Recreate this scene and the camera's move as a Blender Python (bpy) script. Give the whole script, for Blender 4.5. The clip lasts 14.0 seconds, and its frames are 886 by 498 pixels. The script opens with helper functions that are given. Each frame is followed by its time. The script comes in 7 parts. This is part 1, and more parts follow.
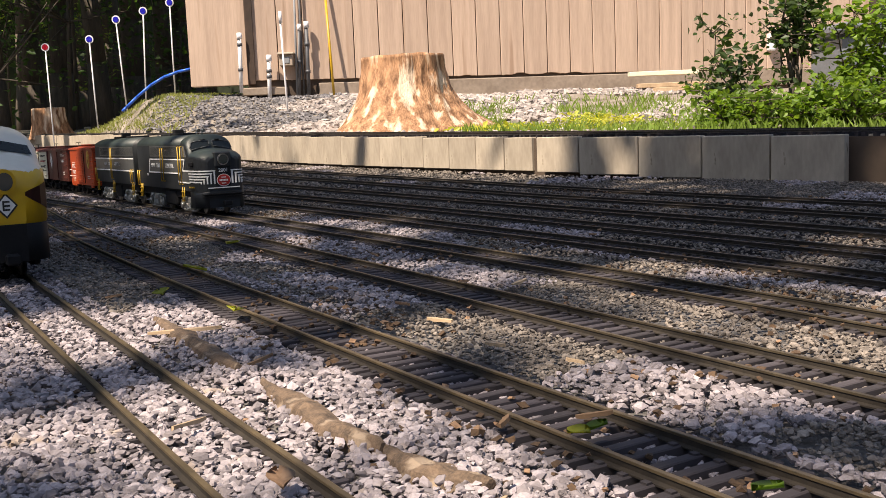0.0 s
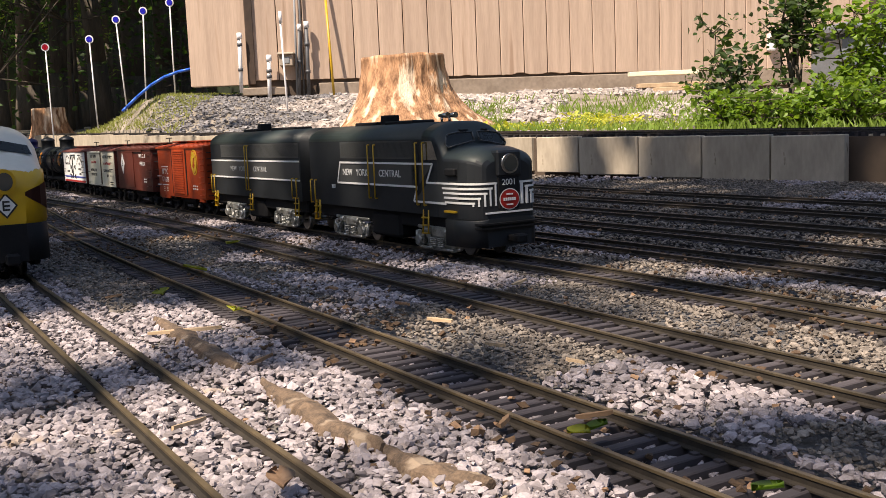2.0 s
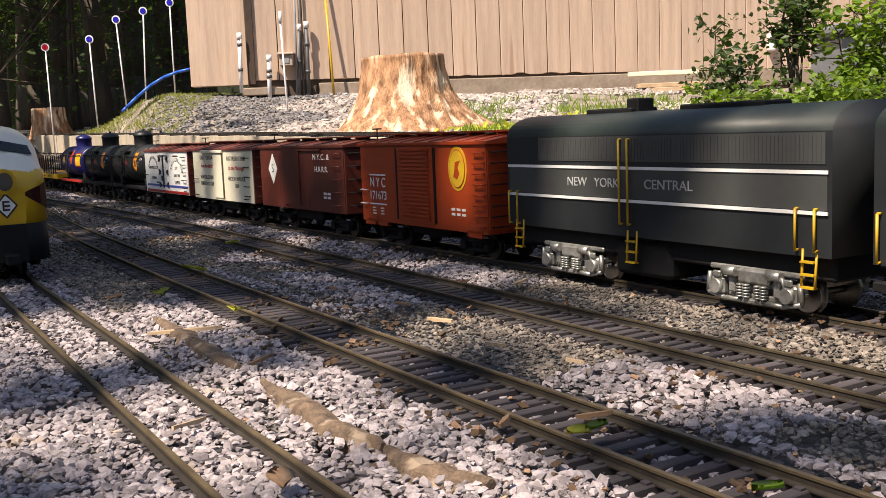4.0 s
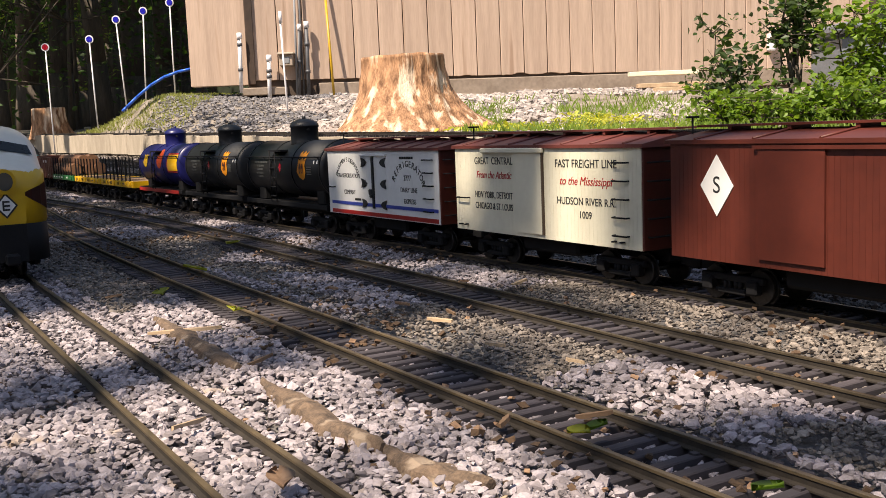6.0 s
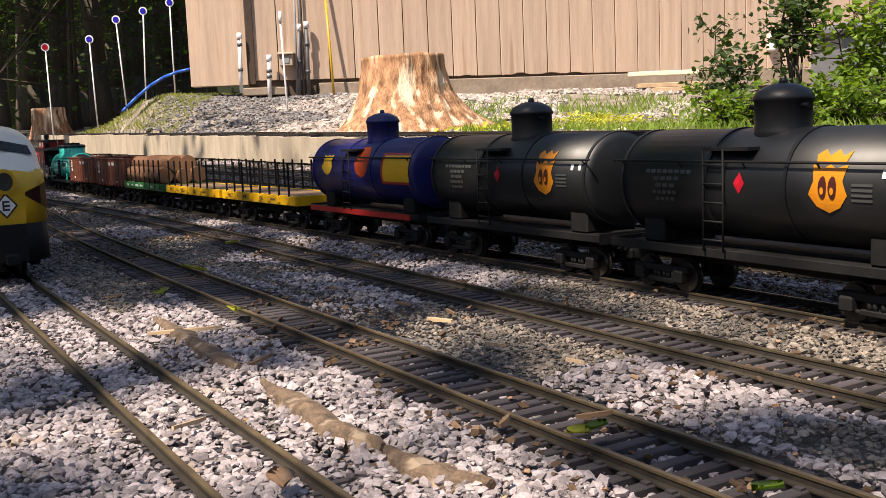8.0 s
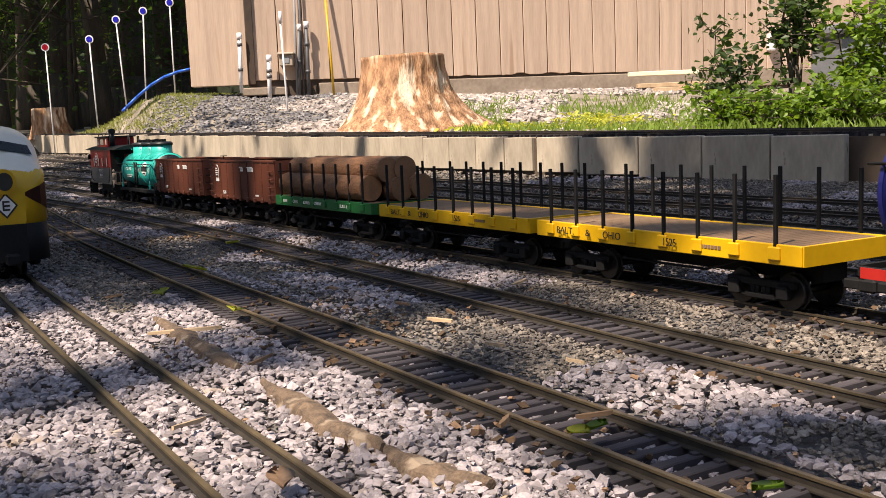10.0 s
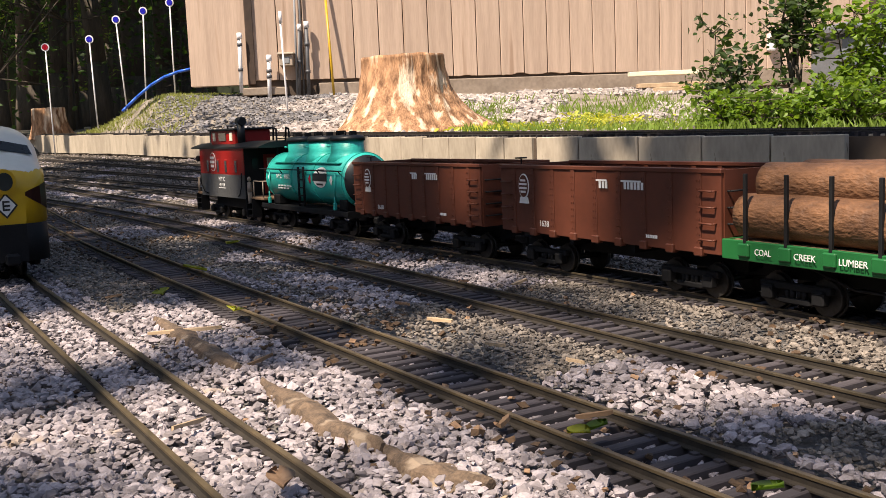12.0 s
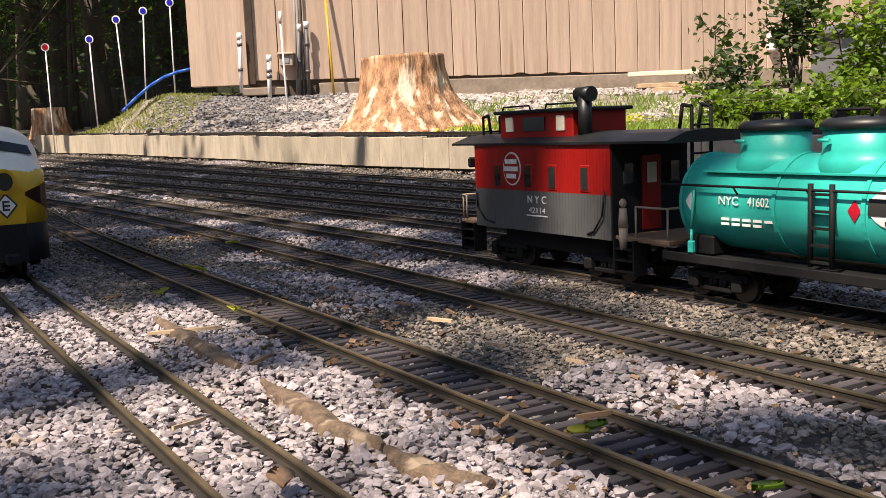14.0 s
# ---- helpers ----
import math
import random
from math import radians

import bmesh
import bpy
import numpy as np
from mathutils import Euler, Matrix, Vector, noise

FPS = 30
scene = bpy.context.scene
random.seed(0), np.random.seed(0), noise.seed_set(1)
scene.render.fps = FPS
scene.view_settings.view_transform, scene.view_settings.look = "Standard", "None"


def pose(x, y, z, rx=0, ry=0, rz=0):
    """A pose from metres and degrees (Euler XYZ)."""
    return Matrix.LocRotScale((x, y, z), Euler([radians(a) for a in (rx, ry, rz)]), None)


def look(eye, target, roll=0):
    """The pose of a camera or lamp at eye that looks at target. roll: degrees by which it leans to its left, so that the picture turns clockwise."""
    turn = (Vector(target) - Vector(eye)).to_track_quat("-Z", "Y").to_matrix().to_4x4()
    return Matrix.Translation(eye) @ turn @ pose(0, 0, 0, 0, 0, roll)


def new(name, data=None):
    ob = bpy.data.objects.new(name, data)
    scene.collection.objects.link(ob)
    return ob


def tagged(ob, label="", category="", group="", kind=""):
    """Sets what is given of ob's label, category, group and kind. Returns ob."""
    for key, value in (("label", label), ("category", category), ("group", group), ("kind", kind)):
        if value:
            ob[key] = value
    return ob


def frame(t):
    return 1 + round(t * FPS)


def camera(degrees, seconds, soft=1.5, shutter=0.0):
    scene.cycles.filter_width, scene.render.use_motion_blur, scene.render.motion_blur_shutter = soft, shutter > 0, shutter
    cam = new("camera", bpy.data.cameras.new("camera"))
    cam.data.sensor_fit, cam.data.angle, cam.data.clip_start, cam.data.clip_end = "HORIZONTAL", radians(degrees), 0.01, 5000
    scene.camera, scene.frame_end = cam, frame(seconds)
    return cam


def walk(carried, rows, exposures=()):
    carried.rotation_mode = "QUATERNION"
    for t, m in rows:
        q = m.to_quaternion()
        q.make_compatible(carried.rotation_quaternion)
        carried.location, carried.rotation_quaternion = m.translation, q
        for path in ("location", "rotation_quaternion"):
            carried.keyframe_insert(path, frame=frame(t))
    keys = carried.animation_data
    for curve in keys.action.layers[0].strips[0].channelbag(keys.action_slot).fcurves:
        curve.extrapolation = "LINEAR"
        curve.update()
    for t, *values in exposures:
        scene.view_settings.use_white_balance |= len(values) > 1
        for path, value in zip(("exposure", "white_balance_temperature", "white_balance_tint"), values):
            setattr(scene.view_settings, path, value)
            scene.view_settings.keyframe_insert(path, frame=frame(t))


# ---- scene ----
cam = camera(48.32, 14.0, soft=0.6)
EYE = (0.0, 0.0, 0.1591)
AIM = (0.0, 1.0, 0.1591 - math.tan(radians(6.961)))
walk(cam, [(0.0, look(EYE, AIM, -2.335)), (14.0, look(EYE, AIM, -2.335))],
     exposures=[(0.0, 1.08, 7300, 15), (14.0, 1.08, 7300, 15)])

# ---- daylight: a high sun from the left, over a wooded garden ----
TO_SUN = Vector((-0.54, -0.62, 1.22)).normalized()
world = bpy.data.worlds.new("daylight")
scene.world = world
world.use_nodes = True
wn, wl = world.node_tree.nodes, world.node_tree.links
sky = wn.new("ShaderNodeTexSky")
sky.sky_type = "NISHITA"
sky.sun_disc = False
sky.sun_elevation = math.asin(TO_SUN.z)
sky.sun_rotation = math.atan2(TO_SUN.x, TO_SUN.y)
wl.new(sky.outputs[0], wn["Background"].inputs[0])
wn["Background"].inputs[1].default_value = 0.088
sun = new("sun", bpy.data.lights.new("sun", "SUN"))
sun.data.energy = 4.2
sun.data.angle = radians(0.55)
sun.data.color = (1.0, 0.93, 0.82)
sun.matrix_basis = look(TO_SUN * 20, (0, 0, 0))


# ---- materials ----
def surf(name, c1, c2=None, scale=30.0, rough=0.6, metal=0.0, bump=0.0, fine=6.0, spots=None, random_by=0.0, stretch=None, coat=0.0):
    """A surface with two scales of colour variation, uneven gloss and relief."""
    m = bpy.data.materials.new(name)
    m.use_nodes = True
    n, l = m.node_tree.nodes, m.node_tree.links
    b = n["Principled BSDF"]
    c2 = c2 or tuple(c * 0.75 for c in c1)
    co = n.new("ShaderNodeTexCoord")
    src = co.outputs["Object"]
    if stretch:
        mp = n.new("ShaderNodeMapping")
        mp.inputs["Scale"].default_value = stretch
        l.new(src, mp.inputs[0])
        src = mp.outputs[0]
    t1, t2 = n.new("ShaderNodeTexNoise"), n.new("ShaderNodeTexNoise")
    for t, s in ((t1, scale), (t2, scale * fine)):
        t.inputs["Scale"].default_value = s
        t.inputs["Detail"].default_value = 4
        l.new(src, t.inputs["Vector"])
    add = n.new("ShaderNodeMath")
    add.operation = "MULTIPLY_ADD"
    l.new(t1.outputs[0], add.inputs[0])
    add.inputs[1].default_value = 0.65
    half = n.new("ShaderNodeMath")
    half.operation = "MULTIPLY"
    half.inputs[1].default_value = 0.35
    l.new(t2.outputs[0], half.inputs[0])
    l.new(half.outputs[0], add.inputs[2])
    ramp = n.new("ShaderNodeValToRGB")
    ramp.color_ramp.elements[0].position, ramp.color_ramp.elements[1].position = 0.36, 0.64
    ramp.color_ramp.elements[0].color, ramp.color_ramp.elements[1].color = (*c2, 1), (*c1, 1)
    l.new(add.outputs[0], ramp.inputs[0])
    colour = ramp.outputs[0]
    if random_by:
        hue = n.new("ShaderNodeHueSaturation")
        rnd = n.new("ShaderNodeObjectInfo").outputs["Random"] if random_by < 0 else n.new("ShaderNodeNewGeometry").outputs["Random Per Island"]
        mr = n.new("ShaderNodeMapRange")
        mr.inputs[3].default_value, mr.inputs[4].default_value = 1 - abs(random_by), 1 + abs(random_by)
        l.new(rnd, mr.inputs[0])
        l.new(mr.outputs[0], hue.inputs["Value"])
        l.new(colour, hue.inputs["Color"])
        colour = hue.outputs[0]
    if spots:
        t3 = n.new("ShaderNodeTexNoise")
        t3.inputs["Scale"].default_value = spots[1]
        t3.inputs["Detail"].default_value = 5
        l.new(src, t3.inputs["Vector"])
        r3 = n.new("ShaderNodeValToRGB")
        r3.color_ramp.elements[0].position, r3.color_ramp.elements[1].position = spots[2], spots[2] + 0.08
        l.new(t3.outputs[0], r3.inputs[0])
        mix = n.new("ShaderNodeMix")
        mix.data_type = "RGBA"
        l.new(r3.outputs[0], mix.inputs[0])
        l.new(colour, mix.inputs[6])
        mix.inputs[7].default_value = (*spots[0], 1)
        colour = mix.outputs[2]
    l.new(colour, b.inputs["Base Color"])
    rr = n.new("ShaderNodeMapRange")
    rr.inputs[3].default_value, rr.inputs[4].default_value = max(0.03, rough - 0.12), min(1, rough + 0.12)
    l.new(t1.outputs[0], rr.inputs[0])
    l.new(rr.outputs[0], b.inputs["Roughness"])
    b.inputs["Metallic"].default_value = metal
    b.inputs["Coat Weight"].default_value = coat
    if bump:
        bp = n.new("ShaderNodeBump")
        bp.inputs["Strength"].default_value = 0.7
        bp.inputs["Distance"].default_value = bump
        l.new(add.outputs[0], bp.inputs["Height"])
        l.new(bp.outputs[0], b.inputs["Normal"])
    return m


def leafy(name, c1, c2, scale=3.0):
    m = surf(name, c1, c2, scale, 0.5, random_by=0.35)
    b = m.node_tree.nodes["Principled BSDF"]
    t = m.node_tree.nodes.new("ShaderNodeBsdfTranslucent")
    t.inputs[0].default_value = (c1[0] * 1.6, c1[1] * 1.6, c1[2] * 0.8, 1)
    x = m.node_tree.nodes.new("ShaderNodeMixShader")
    x.inputs[0].default_value = 0.4
    m.node_tree.links.new(b.outputs[0], x.inputs[1])
    m.node_tree.links.new(t.outputs[0], x.inputs[2])
    m.node_tree.links.new(x.outputs[0], m.node_tree.nodes["Material Output"].inputs[0])
    return m


M_STONE = surf("crushed limestone", (0.375, 0.33, 0.34), (0.215, 0.185, 0.193), 110, 0.9, bump=0.0012, random_by=0.42, spots=((0.36, 0.28, 0.22), 28, 0.64))
M_STONE_PIECE = surf("crushed limestone piece", (0.375, 0.33, 0.34), (0.215, 0.185, 0.193), 1.0, 0.9, bump=0.06, random_by=-0.42)
M_DARKSTONE = surf("dark fine and shade-toned ballast", (0.235, 0.20, 0.17), (0.12, 0.10, 0.085), 110, 0.9, bump=0.001, random_by=0.5)
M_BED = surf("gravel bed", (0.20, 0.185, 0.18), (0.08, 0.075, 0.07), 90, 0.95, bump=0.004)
# dark cinders, with the far yard's shade put into the colour too
M_DARKBED = surf("cinder bed darkened for shade", (0.055, 0.050, 0.046), (0.022, 0.020, 0.018), 90, 0.95, bump=0.004)
M_SOIL = surf("bank soil and gravel", (0.30, 0.26, 0.22), (0.12, 0.10, 0.075), 9, 0.95, bump=0.01)
M_TIE = surf("weathered black plastic tie", (0.062, 0.052, 0.058), (0.028, 0.024, 0.027), 80, 0.85, bump=0.0006, random_by=-0.35, stretch=(1, 0.15, 1))
M_RAIL = surf("oxidised brass rail head", (0.17, 0.125, 0.07), (0.085, 0.066, 0.042), 40, 0.45, 0.35, bump=0.0003)
M_WEB = surf("dark rail web", (0.040, 0.031, 0.022), (0.018, 0.014, 0.011), 60, 0.8, 0.1, bump=0.0004)
# darker rail colours for the tracks further back
M_RAILMID = surf("mid-brown rail", (0.115, 0.090, 0.056), (0.055, 0.043, 0.03), 40, 0.45, 0.35)
M_RAILDARK = surf("dark rail", (0.06, 0.05, 0.045), (0.03, 0.026, 0.022), 40, 0.45, 0.4)
M_BOARD = surf("grey-tan edging board", (0.48, 0.41, 0.32), (0.34, 0.285, 0.22), 18, 0.8, bump=0.0012, random_by=-0.10, stretch=(1, 1, 0.35), spots=((0.16, 0.12, 0.08), 60, 0.68))
M_SIDING = surf("tan stained plywood siding", (0.575, 0.43, 0.335), (0.42, 0.305, 0.235), 7.0, 0.8, bump=0.002, fine=9.0, random_by=-0.07, stretch=(3, 3, 0.16), spots=((0.37, 0.25, 0.18), 3.5, 0.63))
M_CORNER = surf("dark brown corner board", (0.075, 0.048, 0.034), (0.045, 0.03, 0.022), 6, 0.85, bump=0.002)
M_GROOVE = surf("dark siding groove", (0.10, 0.07, 0.05), None, 10, 0.9)
M_TRIM = surf("weathered grey-brown lumber", (0.36, 0.29, 0.23), (0.22, 0.17, 0.13), 6, 0.85, bump=0.002)
# pale streaks in the wood also stand in for its bright sun patch
M_STUMP = surf("stump wood with pale sun streaks", (0.56, 0.31, 0.17), (0.14, 0.065, 0.03), 13, 0.88, bump=0.03, fine=5.0, stretch=(2.0, 2.0, 0.45), spots=((0.70, 0.55, 0.41), 6.5, 0.53))
M_STUMPTOP = surf("sawn stump top", (0.30, 0.20, 0.12), (0.15, 0.10, 0.06), 12, 0.9, bump=0.004)
M_BARK = surf("bark", (0.10, 0.08, 0.06), (0.04, 0.032, 0.025), 4, 0.9, bump=0.02, stretch=(3, 3, 0.5))
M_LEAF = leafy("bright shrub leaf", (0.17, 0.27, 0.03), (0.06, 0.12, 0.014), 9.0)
# darker forest green, the shade of the woods put into the leaf colour
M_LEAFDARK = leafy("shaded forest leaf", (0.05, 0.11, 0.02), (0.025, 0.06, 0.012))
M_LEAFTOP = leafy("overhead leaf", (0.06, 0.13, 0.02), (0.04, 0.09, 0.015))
M_GRASS = leafy("sunlit grass", (0.20, 0.30, 0.05), (0.13, 0.20, 0.04))
M_DRYGRASS = leafy("thin yellowed grass", (0.30, 0.32, 0.10), (0.17, 0.20, 0.06))
M_MOSS = leafy("yellow-green groundcover", (0.46, 0.46, 0.06), (0.30, 0.34, 0.05))
M_WOODCHIP = surf("wood chip", (0.40, 0.25, 0.15), (0.20, 0.11, 0.06), 60, 0.85)
M_BLACK = surf("black plastic", (0.011, 0.011, 0.012), (0.006, 0.006, 0.007), 60, 0.7)
M_BLACK.node_tree.nodes["Principled BSDF"].inputs["Specular IOR Level"].default_value = 0.25
M_GREYNYC = surf("dark grey loco paint", (0.014, 0.017, 0.020), (0.010, 0.012, 0.014), 25, 0.55)
M_MIDGREY = surf("mid grey loco paint", (0.060, 0.064, 0.064), (0.052, 0.055, 0.055), 25, 0.35)
M_GREENROOF = surf("dark green-grey roof paint", (0.026, 0.037, 0.034), (0.018, 0.026, 0.025), 25, 0.5)
M_MIDGREY_PALE = surf("faded white lettering", (0.45, 0.46, 0.46), None, 25, 0.5)
M_SILVER = surf("dulled silver truck", (0.50, 0.50, 0.48), (0.22, 0.22, 0.20), 70, 0.42, 0.7, bump=0.0006)
M_YELLOW = surf("yellow handrail paint", (0.58, 0.36, 0.02), (0.45, 0.27, 0.02), 40, 0.4)
M_WHITE = surf("white paint", (0.80, 0.80, 0.78), (0.72, 0.72, 0.70), 20, 0.5)
M_STEEL = surf("polished wheel steel", (0.55, 0.54, 0.52), (0.35, 0.33, 0.31), 50, 0.3, 1.0)
M_GLASS = surf("dark cab glass", (0.03, 0.04, 0.04), (0.02, 0.025, 0.025), 10, 0.08, coat=0.5)
M_RED = surf("red enamel", (0.42, 0.02, 0.015), (0.33, 0.015, 0.012), 25, 0.4)
M_ORANGE = surf("orange-brown boxcar paint", (0.38, 0.048, 0.007), (0.30, 0.036, 0.006), 22, 0.5)
M_MAROON = surf("maroon boxcar paint", (0.105, 0.020, 0.011), (0.075, 0.015, 0.009), 22, 0.5, random_by=0.06)
M_CREAM = surf("cream boxcar paint", (0.78, 0.74, 0.58), (0.70, 0.66, 0.51), 22, 0.55)
M_ROOFRED = surf("oxide red car roof", (0.16, 0.04, 0.03), (0.11, 0.028, 0.022), 25, 0.55)
M_BLUE = surf("blue stripe paint", (0.04, 0.07, 0.38), None, 25, 0.4)
M_TANKBLUE = surf("glossy dark blue tank paint", (0.012, 0.013, 0.105), (0.009, 0.010, 0.08), 25, 0.35)
M_TANKBLACK = surf("satin black tank paint", (0.011, 0.012, 0.014), (0.007, 0.008, 0.009), 25, 0.45)
M_TEAL = surf("turquoise tank paint", (0.010, 0.47, 0.40), (0.008, 0.39, 0.33), 22, 0.4)
M_FLATYELLOW = surf("bright yellow flatcar paint", (0.75, 0.43, 0.01), (0.64, 0.35, 0.01), 25, 0.4)
M_FLATGREEN = surf("green flatcar paint", (0.01, 0.13, 0.035), (0.008, 0.10, 0.028), 25, 0.4)
M_DECK = surf("wooden deck", (0.24, 0.15, 0.09), (0.15, 0.09, 0.05), 40, 0.8, stretch=(1, 0.2, 1))
M_LOG = surf("moulded log bark", (0.20, 0.092, 0.042), (0.075, 0.034, 0.017), 55, 0.65, bump=0.008, stretch=(0.5, 1, 1))
M_LOGEND = surf("log end grain", (0.30, 0.15, 0.07), (0.20, 0.095, 0.045), 60, 0.6, bump=0.001)
M_GON = surf("brown gondola paint", (0.125, 0.034, 0.017), (0.09, 0.025, 0.013), 20, 0.55)
M_CABGREY = surf("caboose grey band", (0.095, 0.098, 0.10), (0.078, 0.08, 0.082), 22, 0.45)
M_CABRED = surf("caboose red", (0.32, 0.008, 0.006), (0.26, 0.007, 0.005), 22, 0.42)
M_LETTER = surf("black lettering", (0.02, 0.02, 0.02), None, 20, 0.6)
M_LETTERRED = surf("red lettering", (0.45, 0.02, 0.02), None, 20, 0.6)
M_EYELLOW = surf("loco yellow", (0.60, 0.36, 0.01), (0.52, 0.30, 0.01), 22, 0.35)
M_EMAROON = surf("loco maroon", (0.07, 0.018, 0.016), None, 22, 0.35)
M_GREYPIPE = surf("grey conduit", (0.26, 0.27, 0.29), (0.20, 0.21, 0.22), 15, 0.5)
M_POLEWHITE = surf("white fibreglass rod", (0.85, 0.85, 0.88), None, 15, 0.5)
M_REFLBLUE = surf("blue reflector", (0.02, 0.02, 0.45), (0.015, 0.015, 0.3), 60, 0.25)
M_REFLRED = surf("red reflector", (0.50, 0.01, 0.03), (0.3, 0.01, 0.02), 60, 0.25)
M_HOSE = surf("blue garden hose", (0.03, 0.16, 0.75), (0.03, 0.12, 0.6), 15, 0.35)
M_BINGREY = surf("grey painted metal", (0.17, 0.19, 0.22), (0.12, 0.135, 0.16), 6, 0.5)


# ---- mesh helpers ----
def box(bm, x0, x1, y0, y1, z0, z1, bevel=0.0, m=None, slot=0):
    r = bmesh.ops.create_cube(bm, size=1.0)
    vs = r["verts"]
    for v in vs:
        v.co = Vector(((x0 + x1) / 2 + v.co.x * (x1 - x0), (y0 + y1) / 2 + v.co.y * (y1 - y0), (z0 + z1) / 2 + v.co.z * (z1 - z0)))
    fs = {f for v in vs for f in v.link_faces}
    for f in fs:
        f.material_index = slot
    if bevel:
        es = list({e for v in vs for e in v.link_edges})
        rb = bmesh.ops.bevel(bm, geom=es, offset=bevel, segments=1, affect="EDGES", material=slot)
        vs = list({v for f in rb["faces"] for v in f.verts} | {v for v in vs if v.is_valid})
    if m is not None:
        bmesh.ops.transform(bm, matrix=m, verts=[v for v in vs if v.is_valid])
    return bm


def tube(bm, p0, p1, r0, r1=None, seg=10, caps=True, slot=0):
    p0, p1 = Vector(p0), Vector(p1)
    d = p1 - p0
    q = d.to_track_quat("Z", "Y").to_matrix().to_4x4()
    r = bmesh.ops.create_cone(bm, cap_ends=caps, segments=seg, radius1=r0, radius2=r0 if r1 is None else r1, depth=d.length,
                              matrix=Matrix.Translation((p0 + p1) / 2) @ q)
    for f in {f for v in r["verts"] for f in v.link_faces}:
        f.material_index = slot
        f.smooth = len(f.verts) == 4
    return bm


def wire(bm, pts, r, seg=6):
    for a, b in zip(pts, pts[1:]):
        tube(bm, a, b, r, seg=seg)
    return bm


def ball(bm, c, rx, ry, rz, u=12, v=8):
    bmesh.ops.create_uvsphere(bm, u_segments=u, v_segments=v, radius=1.0, matrix=Matrix.Translation(c) @ Matrix.Diagonal((rx, ry, rz, 1)))
    for f in bm.faces:
        f.smooth = True
    return bm


def sweep(bm, prof, stations, closed=True, smooth=False, caps=True):
    """Skin cross-sections: prof(i) gives the points of station i."""
    rings = [[bm.verts.new(c) for c in prof(i)] for i in range(stations)]
    k = len(rings[0])
    for a, b in zip(rings, rings[1:]):
        for j in range(k if closed else k - 1):
            f = bm.faces.new((a[j], a[(j + 1) % k], b[(j + 1) % k], b[j]))
            f.smooth = smooth
    if caps and closed:
        bm.faces.new(list(reversed(rings[0])))
        bm.faces.new(rings[-1])
    bmesh.ops.recalc_face_normals(bm, faces=bm.faces)
    return bm


def mesh_of(name, bm, mats):
    me = bpy.data.meshes.new(name)
    bm.to_mesh(me)
    bm.free()
    for m in (mats if isinstance(mats, (list, tuple)) else [mats]):
        me.materials.append(m)
    return me


def part(name, bm, material, parent, label="", m=None):
    ob = new(name, mesh_of(name, bm, material))
    ob.parent = parent
    if m is not None:
        ob.matrix_basis = m
    return tagged(ob, label)


def thing(name, bm, material, label, category, group="", kind="", m=None):
    ob = new(name, mesh_of(name, bm, material))
    if m is not None:
        ob.matrix_basis = m
    return tagged(ob, label, category, group, kind)


def root(name, label, category, group="", kind="", m=None):
    ob = new(name)
    ob.empty_display_size = 0.05
    if m is not None:
        ob.matrix_basis = m
    return tagged(ob, label, category, group, kind)


def raw(name, verts, faces, material):
    """A mesh from arrays of corners and of faces with the same number of corners."""
    me = bpy.data.meshes.new(name)
    verts, faces = np.asarray(verts, np.float32), np.asarray(faces, np.int32)
    k = faces.shape[1]
    me.vertices.add(len(verts))
    me.vertices.foreach_set("co", verts.ravel())
    me.loops.add(faces.size)
    me.loops.foreach_set("vertex_index", faces.ravel())
    me.polygons.add(len(faces))
    me.polygons.foreach_set("loop_start", np.arange(0, faces.size, k, dtype=np.int32))
    me.polygons.foreach_set("use_smooth", np.zeros(len(faces), bool))
    me.update(calc_edges=True)
    me.validate()
    me.materials.append(material)
    return me


def words(name, text, size, parent, m, material, wide=1.0, align="CENTER", shear=0.0, spacing=1.0):
    """Lettering as a thin mesh under its part. m: the place, with x along the line and y up. wide: a stretch, or below zero the line's width in metres."""
    cu = bpy.data.curves.new(name, "FONT")
    cu.body, cu.size, cu.align_x, cu.align_y, cu.extrude, cu.shear, cu.space_character = text, size, align, "CENTER", 0.0002, shear, spacing
    tmp = bpy.data.objects.new(name, cu)
    scene.collection.objects.link(tmp)
    me = bpy.data.meshes.new_from_object(tmp.evaluated_get(bpy.context.evaluated_depsgraph_get()))
    bpy.data.objects.remove(tmp)
    bpy.data.curves.remove(cu)
    if wide < 0:
        xs = [v.co.x for v in me.vertices]
        wide = -wide / (max(xs) - min(xs))
    me.transform(Matrix.Diagonal((wide, 1, 1, 1)))
    me.materials.clear()
    me.materials.append(material)
    ob = new(name, me)
    ob.parent = parent
    ob.matrix_basis = m
    return ob


# the camera's side of a car: x forward, lettering reads towards the front
def side(x, z, y):
    return Matrix(((1, 0, 0, x), (0, 0, -1, y), (0, 1, 0, z), (0, 0, 0, 1)))


# ---- the lie of the land ----
WALL = [(3.2, -0.9), (1.55, 1.62), (0.957, 2.32), (0.43, 2.90), (0.296, 3.05), (0.043, 3.45), (-0.286, 3.93), (-0.737, 4.66),
        (-1.07, 5.30), (-1.72, 6.35), (-2.56, 7.80), (-3.72, 9.40), (-9.0, 17.0)]
WX = np.array([w[0] for w in WALL])[::-1]
WY = np.array([w[1] for w in WALL])[::-1]


def wall_y(x):
    return float(np.interp(x, WX, WY))


def smooth(t):
    t = min(1.0, max(0.0, t))
    return t * t * (3 - 2 * t)


